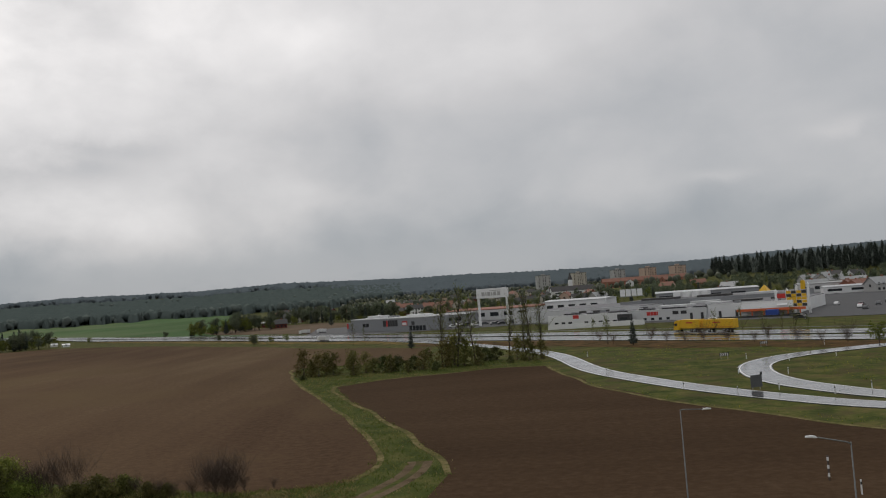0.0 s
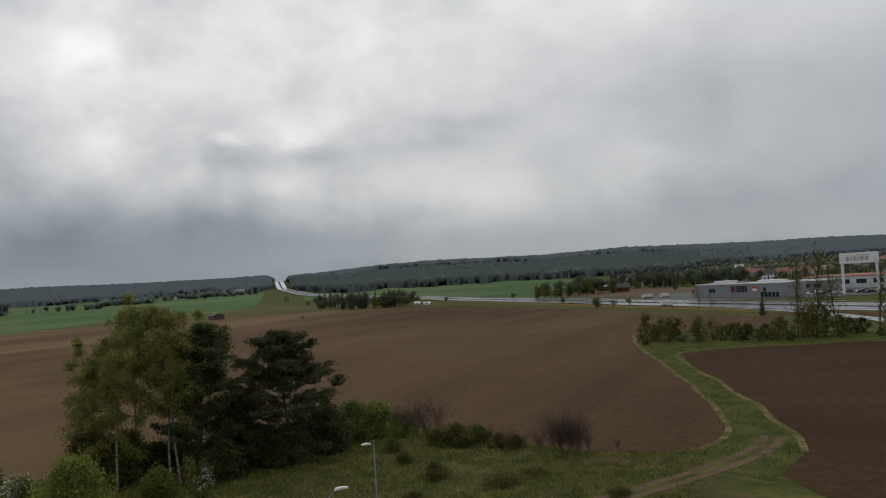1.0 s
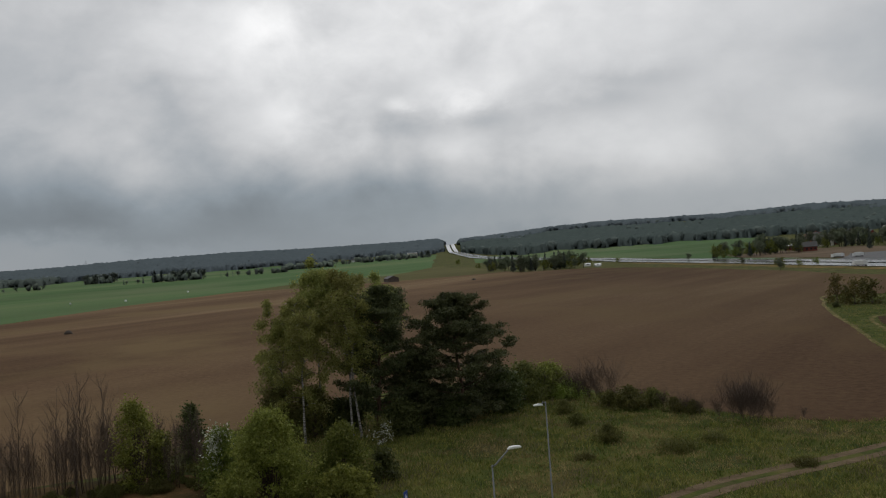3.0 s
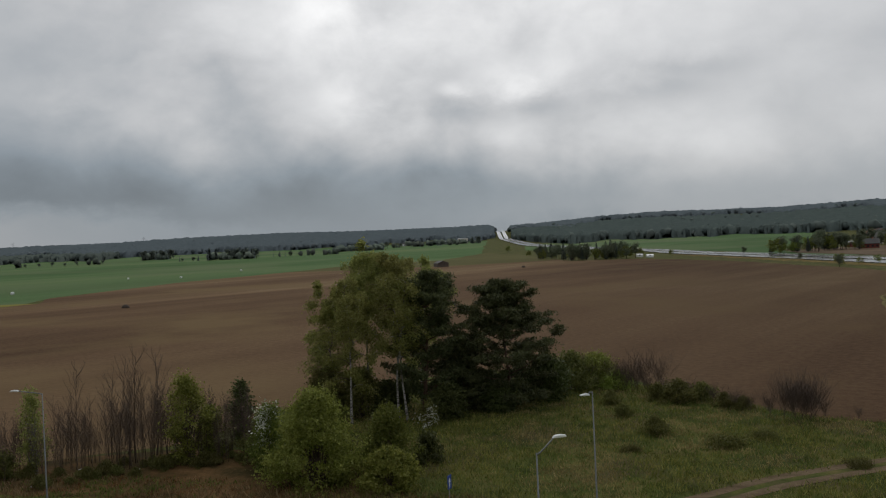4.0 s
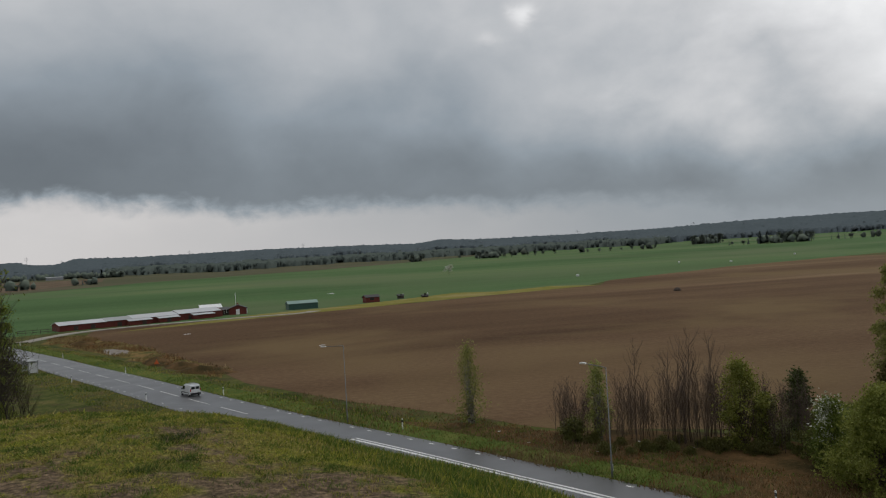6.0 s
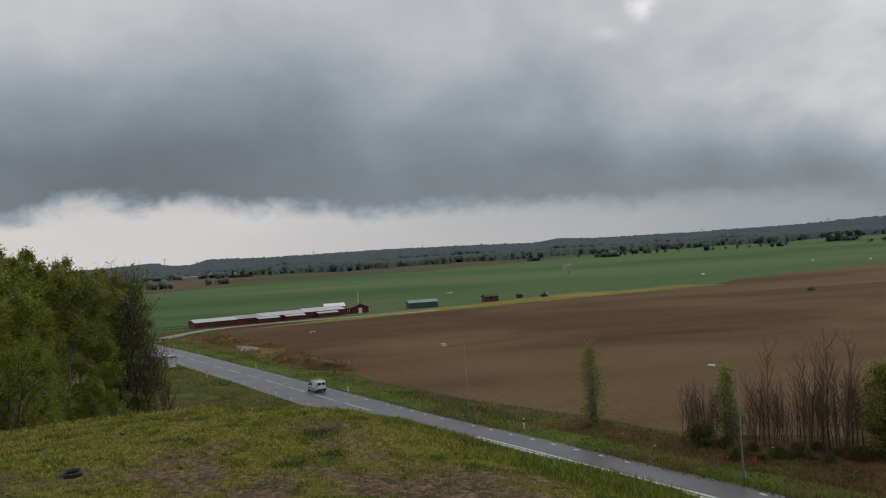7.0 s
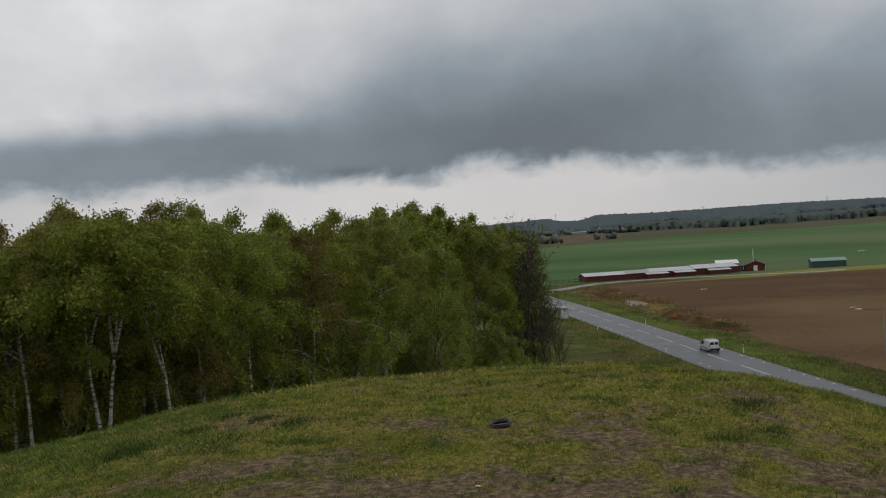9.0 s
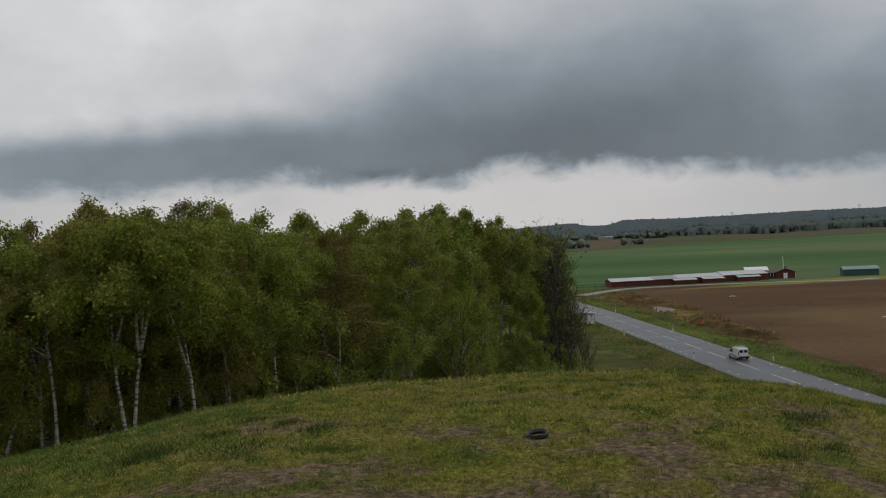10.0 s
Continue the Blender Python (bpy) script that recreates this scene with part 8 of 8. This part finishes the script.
def belt(name, label, groves, seed):
    """Groves and hedges on the green plain: bearing span, distance, rows."""
    rng = random.Random(seed)
    spots = []
    for az0, az1, r, rows in groves:
        width = (az1 - az0) / 57.3 * r
        for _ in range(max(2, int(width / 7.0 * rows))):
            spots.append(at(rng.uniform(az0, az1), r + rng.uniform(0, rows * 9)))
    # both leaf colours carry painted haze
    return wood(name, label, spots, GROVE_LEAF_HAZED, MID_LEAF_HAZED, 0.3, 7, 15, seed)


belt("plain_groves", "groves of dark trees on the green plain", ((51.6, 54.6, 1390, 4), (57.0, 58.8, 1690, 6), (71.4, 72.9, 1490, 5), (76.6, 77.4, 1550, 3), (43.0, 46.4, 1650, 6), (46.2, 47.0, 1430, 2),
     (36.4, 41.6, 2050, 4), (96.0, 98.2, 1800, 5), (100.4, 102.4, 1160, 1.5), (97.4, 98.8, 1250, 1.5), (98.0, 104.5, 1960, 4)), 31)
rr = random.Random(88)
for az0, az1, r, n in ((26.4, 30.8, 592, 34), (31.0, 32.6, 660, 10), (15.0, 17.8, 582, 16), (12.6, 15.0, 610, 16), (9.0, 12.6, 690, 16)):
    for k in range(n):
        again(kind_of["bcba"[k % 4]], *at(rr.uniform(az0, az1), r + rr.uniform(0, 30)), rr.uniform(0, 360), rr.uniform(0.6, 1.05), ("dark tree beside the highway", "dark spruce beside the highway", "dark tree beside the highway", "round leafy tree beside the highway")[k % 4])
belt("plain_hedges", "low hedges along the edges of the far fields", ((46.6, 50.6, 1430, 0.6), (55.2, 56.6, 1400, 0.6), (61.0, 66.0, 1500, 0.3), (69.0, 73.0, 1620, 0.4), (38.0, 44.0, 1850, 0.6)), 32)

# ---- grass ----
def grass_mat(name, lo, mid, hi, scale=0.5):
    mat, t, b = nodes_of(name)
    geo = t.nodes.new("ShaderNodeNewGeometry")
    patch = noise_of(t, geo.outputs["Position"], scale, 4, 0.6, 0.4)
    f = maths(t, "ADD", maths(t, "MULTIPLY", geo.outputs["Random Per Island"], 0.3), maths(t, "MULTIPLY", patch, 0.7))
    col = ramp(t, f, [(0.34, lo), (0.5, mid), (0.66, hi)])
    link(t, col, b.inputs["Base Color"])
    b.inputs["Roughness"].default_value, b.inputs["Specular IOR Level"].default_value = 0.7, 0.15
    tr = t.nodes.new("ShaderNodeBsdfTranslucent")
    link(t, col, tr.inputs[0])
    mx = t.nodes.new("ShaderNodeMixShader")
    mx.inputs[0].default_value = 0.3
    link(t, b.outputs[0], mx.inputs[1])
    link(t, tr.outputs[0], mx.inputs[2])
    link(t, mx.outputs[0], t.nodes["Material Output"].inputs[0])
    return mat


BLADE = grass_mat("grass_blade", (0.064, 0.088, 0.011), (0.200, 0.222, 0.028), (0.40, 0.375, 0.06), 2.6)
BLADE_DRY = grass_mat("dry_blade", (0.14, 0.12, 0.03), (0.28, 0.235, 0.065), (0.42, 0.35, 0.13), 5.0)
BLADE_DARK = grass_mat("lush_blade", (0.038, 0.070, 0.011), (0.085, 0.135, 0.022), (0.14, 0.19, 0.036), 2.2)
BLADE_BROWN = grass_mat("withered_blade", (0.12, 0.085, 0.045), (0.19, 0.13, 0.065), (0.26, 0.19, 0.10))


TUFT = grass_mat("tuft_blade", (0.020, 0.040, 0.008), (0.048, 0.080, 0.015), (0.085, 0.115, 0.026), 3.0)
MEADOW = grass_mat("meadow_blade", (0.0806, 0.0962, 0.0208), (0.1625, 0.1768, 0.039), (0.2925, 0.2665, 0.078), 0.6)
MEADOW_DRY = grass_mat("meadow_straw", (0.143, 0.117, 0.0442), (0.247, 0.1976, 0.078), (0.377, 0.299, 0.1365), 0.6)
MEADOW_DARK = grass_mat("meadow_lush", (0.052, 0.078, 0.0156), (0.0988, 0.1326, 0.0286), (0.1625, 0.1924, 0.0442), 0.6)
RUST = grass_mat("rust_weed", (0.080, 0.042, 0.020), (0.170, 0.088, 0.036), (0.270, 0.160, 0.070), 0.3)


def blades(name, label, spots, mats, seed, category="grass"):
    """Spots: x, y, height, width, lean, slot. One three-cornered blade each, in one mesh."""
    rng = np.random.default_rng(seed)
    s = np.array(spots, float)
    n = len(s)
    z = np.array([height(x, y) for x, y in s[:, :2]])
    a, b = rng.uniform(0, 6.283, n), rng.uniform(0, 6.283, n)
    base = np.stack([s[:, 0], s[:, 1], z - 0.01], 1)
    half = np.stack([np.cos(a), np.sin(a), 0 * a], 1) * (s[:, 3] / 2)[:, None]
    tip = base + np.stack([np.cos(b) * s[:, 4], np.sin(b) * s[:, 4], np.ones(n)], 1) * s[:, 2][:, None]
    v = np.stack([base - half, base + half, tip], 1).reshape(-1, 3)
    f = np.arange(3 * n).reshape(-1, 3)
    ob = new(name, raw_mesh(name, v.tolist(), f.tolist(), mats, s[:, 5].astype(int).tolist()))
    return tagged(ob, label, category, kind="stuff")


def hill_spots():
    rng = random.Random(4)
    out = []
    for r0, r1, az0, az1, n, h, w in ((2.0, 8.0, 62, 150, 150000, 0.026, 0.008), (8.0, 14.0, 62, 146, 85000, 0.036, 0.014), (14.0, 30.0, 70, 146, 60000, 0.055, 0.03)):
        for _ in range(n):
            r = math.sqrt(rng.uniform(r0 * r0, r1 * r1))
            x, y = at(rng.uniform(az0, az1), r)
            x, y = x - 0.8, y - 0.75
            p = noise.noise((x * 0.7, y * 0.7, 2.0)) + 0.6 * noise.noise((x * 2.4, y * 2.4, 8.0))
            bear = math.degrees(math.atan2(-x, y)) % 360
            q = worn(x, y)
            lush = noise.noise((x * 3.1, y * 3.1, 20.0)) + 0.5 * noise.noise((x * 1.1, y * 1.1, 12.0)) + 0.6 * smooth(117, 130, bear) + 0.5 * smooth(90, 76, bear)
            bald = q > 0.06
            if bald and rng.random() < 0.72:
                continue
            slot = 0 if p > 0.0 else (1 if rng.random() < 0.55 else 0)
            if lush > 0.34:
                slot = 2
            if q > -0.25 and rng.random() < 0.42:
                slot = 3
            if rng.random() < 0.05:
                slot = 1
            tall = 1.5 if slot == 2 else 1.0
            if bald:
                slot, tall = (3 if rng.random() < 0.65 else rng.choice((0, 1))), 0.5
            out.append((x, y, h * rng.uniform(0.5, 1.5) * tall, w * rng.uniform(0.7, 1.4), rng.uniform(0.4, 1.8), slot))
    for _ in range(4200):
        r = math.sqrt(rng.uniform(2.2 ** 2, 14 ** 2))
        cx, cy = at(rng.uniform(60, 150), r)
        cx, cy = cx - 0.8, cy - 0.75
        k = rng.choice((0, 0, 2, 2, 1))
        wide, high = rng.uniform(0.02, 0.07), rng.uniform(0.025, 0.06)
        for _ in range(int(18 + 260 * wide)):
            out.append((cx + rng.gauss(0, wide), cy + rng.gauss(0, wide), high * rng.uniform(0.5, 1.2), 0.008, rng.uniform(0.2, 1.2), k))
    return out


blades("hill_turf", "short patchy spring turf on the hilltop", hill_spots(), [BLADE, BLADE_DRY, BLADE_DARK, BLADE_BROWN], 41)


def rim_spots():
    """The long grass along the edge of the hilltop above the road."""
    rng = random.Random(6)
    out = []
    for _ in range(20000):
        az = rng.uniform(60, 90)
        rc = 2.49 / math.tan(radians(float(np.interp(az, RIM_A, RIM_E))))
        r = rc * rng.uniform(0.75, 1.5)
        x, y = at(az, r)
        fall = 1 - smooth(78, 90, az)
        if rng.random() > 0.25 + 0.75 * fall:
            continue
        out.append((x - 0.8, y - 0.75, rng.uniform(0.04, 0.11) * (0.45 + 0.6 * fall), 0.011, rng.uniform(0.1, 0.9), 2 if rng.random() < 0.45 else (0 if rng.random() < 0.8 else 1)))
    return out


blades("rim_grass", "longer lush grass along the rim of the hill", rim_spots(), [BLADE, BLADE_DRY, BLADE_DARK, BLADE_BROWN], 42)


def tuft(x, y, w, d, h, n, seed, label, group="tufts on the hilltop"):
    """A dark tuft of longer grass."""
    rng = np.random.default_rng(seed)
    ob = thing("grass_tuft", label, "grass tuft", group, stand(x, y))
    n, h = int(n * 1.6), h * 1.35
    p = rng.normal(size=(n, 2)) * (w * 0.4, d * 0.4)
    a = rng.uniform(0, 6.283, n)
    z = np.array([height(x + u, y + v) - height(x, y) for u, v in p])
    base = np.stack([p[:, 0], p[:, 1], z - 0.02], 1)
    half = np.stack([np.cos(a), np.sin(a), 0 * a], 1) * 0.006
    tip = base + np.stack([np.cos(a + 1) * 0.8, np.sin(a + 1) * 0.8, np.ones(n)], 1) * (h * rng.uniform(0.4, 1.1, n))[:, None]
    v = np.stack([base - half, base + half, tip], 1).reshape(-1, 3)
    o = new("blade_clump", raw_mesh("blade_clump", v.tolist(), np.arange(3 * n).reshape(-1, 3).tolist(), [TUFT]))
    o.parent = ob
    tagged(o, kind="stuff")
    return ob


for k, (x, y, w, d, h, n) in enumerate(((-8.15, -0.9, 0.26, 0.26, 0.05, 260), (-8.5, -0.55, 0.3, 0.24, 0.045, 160), (-9.9, -0.7, 0.5, 0.3, 0.06, 260), (-8.4, -5.1, 0.3, 0.22, 0.06, 200), (-8.75, -5.7, 0.3, 0.2, 0.06, 160), (-9.0, -6.3, 0.35, 0.2, 0.06, 160),
                                        (-8.2, -6.2, 0.3, 0.2, 0.06, 160), (-7.3, -6.3, 0.4, 0.3, 0.09, 300), (-9.9, -4.9, 0.4, 0.3, 0.05, 200))):
    tuft(x, y, w, d, h, n, 60 + k, "dark green tuft of longer grass on the hilltop")

# a plastic ring, and litter, on the turf
rx, ry = -8.41, -2.92
ring = thing("plastic_ring", "black plastic ring half sunk in the turf", "ring", m=pose(rx, ry, height(rx, ry) + 0.03, 5, 4, 20))
ring.scale = (0.85, 0.85, 0.75)
rs = Shape()
n = 28
prof = ((0.112, -0.03), (0.108, 0.022), (0.096, 0.022), (0.098, -0.03))
for i in range(n):
    for r, z in prof:
        rs.v.append((r * math.cos(6.2832 * i / n), r * math.sin(6.2832 * i / n), z))
for i in range(n):
    for k in range(4):
        a, b = 4 * i + k, 4 * i + (k + 1) % 4
        c, d = 4 * ((i + 1) % n) + (k + 1) % 4, 4 * ((i + 1) % n) + k
        rs.f.append((a, d, c, b))
        rs.m.append(0)
part("collar", rs, BLACK, ring, flat=False)
part("lip", Shape().tube([(0.112 * math.cos(6.2832 * i / 24), 0.112 * math.sin(6.2832 * i / 24), 0.024) for i in range(25)], [0.009] * 25, 6), plain_mat("scuffed_plastic", (0.03, 0.03, 0.031), 0.5), ring, "scuffed rim", flat=False)
scrap = thing("paper_scrap", "small white scrap of paper on the turf", "litter", "litter", stand(-6.45, -2.55, 30))
part("sheet", Shape().prism([(-0.03, 0.0), (0.03, 0.012), (0.03, 0.018), (-0.03, 0.006)], "y", -0.014, 0.014), WHITE, scrap)
for x, y, t in ((-45.0, 42.6, 0), (-62.5, 32.0, 50), (-60.0, 33.5, 20), (-58.4, 34.4, 80), (-66.6, 24.0, 40), (-61.0, 27.6, 10), (-72.0, 23.2, 70)):
    o = copy_thing(scrap, stand(x, y, t, 0.02))
    o.scale = (4.0, 4.0, 4.0)
    tagged(o, "white rag caught in the roadside brush")


def scatter(n, spot, h, w, slots, seed, clump=3, spread_m=0.15, lean=0.5):
    """Blades in loose clumps; spot(rng) gives a place or None."""
    rng = random.Random(seed)
    out = []
    for _ in range(n):
        p = spot(rng)
        if p is None:
            continue
        m = noise.noise((p[0] * 0.12, p[1] * 0.12, 4.0)) + 0.6 * noise.noise((p[0] * 0.5, p[1] * 0.5, 6.0))
        k = slots[0] if m > 0.06 else (slots[1] if m > -0.14 else slots[2])
        s = rng.uniform(0.5, 1.3) * (1.0 + 0.5 * m)
        for _ in range(clump):
            kk = k if rng.random() < 0.75 else rng.choice(slots)
            out.append((p[0] + rng.gauss(0, spread_m), p[1] + rng.gauss(0, spread_m), h * s * rng.uniform(0.6, 1.3), w * rng.uniform(0.6, 1.4), rng.uniform(0.1, lean), kk))
    return out


ALL_BLADES = [BLADE, BLADE_DRY, BLADE_DARK, BLADE_BROWN]


def inside(poly, x, y):
    hit = False
    for (x0, y0), (x1, y1) in zip(poly, poly[1:] + poly[:1]):
        if (y0 > y) != (y1 > y) and x < (x1 - x0) * (y - y0) / (y1 - y0) + x0:
            hit = not hit
    return hit


def meadow_spot(rng):
    r = math.sqrt(rng.uniform(32 ** 2, 92 ** 2))
    x, y = at(rng.uniform(8, 50), r)
    if inside(MAIN, x, y) or inside(TRACK_LINE, x, y):
        return None
    return x, y


TRACK_LINE = shifted(track, 1.3) + shifted(track, -1.3)[::-1]
blades("meadow_grass", "rough tussocky meadow grass at the foot of the hill", scatter(46000, meadow_spot, 0.26, 0.06, (0, 2, 1), 71, 3, 0.3, 1.1), [MEADOW, MEADOW_DRY, MEADOW_DARK, BLADE_BROWN], 43)


def bank_spot(rng):
    i = rng.randrange(44, 84)
    (x0, y0), (x1, y1) = ROAD[i], ROAD[i + 1]
    t = rng.random()
    o = 3.8 + rng.random() ** 1.4 * 9.0
    d = math.hypot(x1 - x0, y1 - y0)
    nx, ny = (y1 - y0) / d, -(x1 - x0) / d
    if ny < 0:
        nx, ny = -nx, -ny
    x, y = x0 + (x1 - x0) * t + nx * o, y0 + (y1 - y0) * t + ny * o
    bear = math.degrees(math.atan2(-x, y)) % 360
    return None if inside(MAIN, x, y) or rng.random() < 0.75 * smooth(73, 77, bear) else (x, y)


blades("roadside_brush", "dry brown weeds and grass on the roadside bank", scatter(13000, bank_spot, 0.28, 0.07, (3, 4, 2), 72, 3, 0.25, 1.1), [MEADOW, MEADOW_DRY, MEADOW_DARK, BLADE_BROWN, RUST], 44)


def verge_spot(rng):
    i = rng.randrange(12, 58)
    (x0, y0), (x1, y1) = ROAD[i], ROAD[i + 1]
    t = rng.random()
    d = math.hypot(x1 - x0, y1 - y0)
    nx, ny = (y1 - y0) / d, -(x1 - x0) / d
    o = rng.choice((-1, 1)) * (3.8 + rng.random() * 6.0)
    return x0 + (x1 - x0) * t + nx * o, y0 + (y1 - y0) * t + ny * o


blades("verge_grass", "green and yellow grass along the road's verge", scatter(11000, verge_spot, 0.25, 0.09, (2, 0, 1), 73, 2, 0.2), ALL_BLADES, 45)


YARD = [(-128, -1), (-140, -4), (-160, -13.5), (-190, -26), (-228, -43), (-246, -44), (-246, -36), (-220, -28), (-196, -17), (-172, -11), (-152, -5), (-138, 0.5)]
PUDDLE = [(-181, -18.5), (-187, -19.6), (-195, -23.0), (-196, -25.0), (-188, -24.2), (-181, -21.2)]


def yard_spot(rng):
    x, y = rng.uniform(-246, -126), rng.uniform(-45, 2)
    m = noise.noise((x * 0.09, y * 0.16, 11.0))
    return (x, y) if inside(YARD, x, y) and not inside(PUDDLE, x, y) and m > -0.18 else None


blades("dead_weeds", "rusty brown dead weeds on the rough ground by the road", scatter(16000, yard_spot, 0.55, 0.16, (4, 3, 1), 76, 3, 0.5, 1.2), [MEADOW, MEADOW_DRY, MEADOW_DARK, BLADE_BROWN, RUST], 48)


def strip_spot(rng):
    x, y = rng.uniform(-42, 18), rng.uniform(66, 215)
    return (x, y) if inside(STRIP_LINE, x, y) and not inside(TRACK_LINE, x, y) else None


blades("strip_grass", "mixed green and straw grass between the fields", scatter(34000, strip_spot, 0.2, 0.08, (2, 0, 1), 74, 3, 0.25, 1.0), [MEADOW, MEADOW_DRY, MEADOW_DARK, BLADE_BROWN], 46)


def loop_spot(rng):
    x, y = rng.uniform(14, 110), rng.uniform(84, 205)
    for line in (SLIP, LOOP, HIGH[:40]):
        for px, py in line[::2]:
            if (px - x) ** 2 + (py - y) ** 2 < (64 if line is not HIGH else 400):
                return None
    if inside(EAST, x, y):
        return None
    return x, y


blades("junction_grass", "grass between the loops of the junction", scatter(9000, loop_spot, 0.16, 0.10, (0, 2, 0), 75, 2, 0.4), ALL_BLADES, 47)
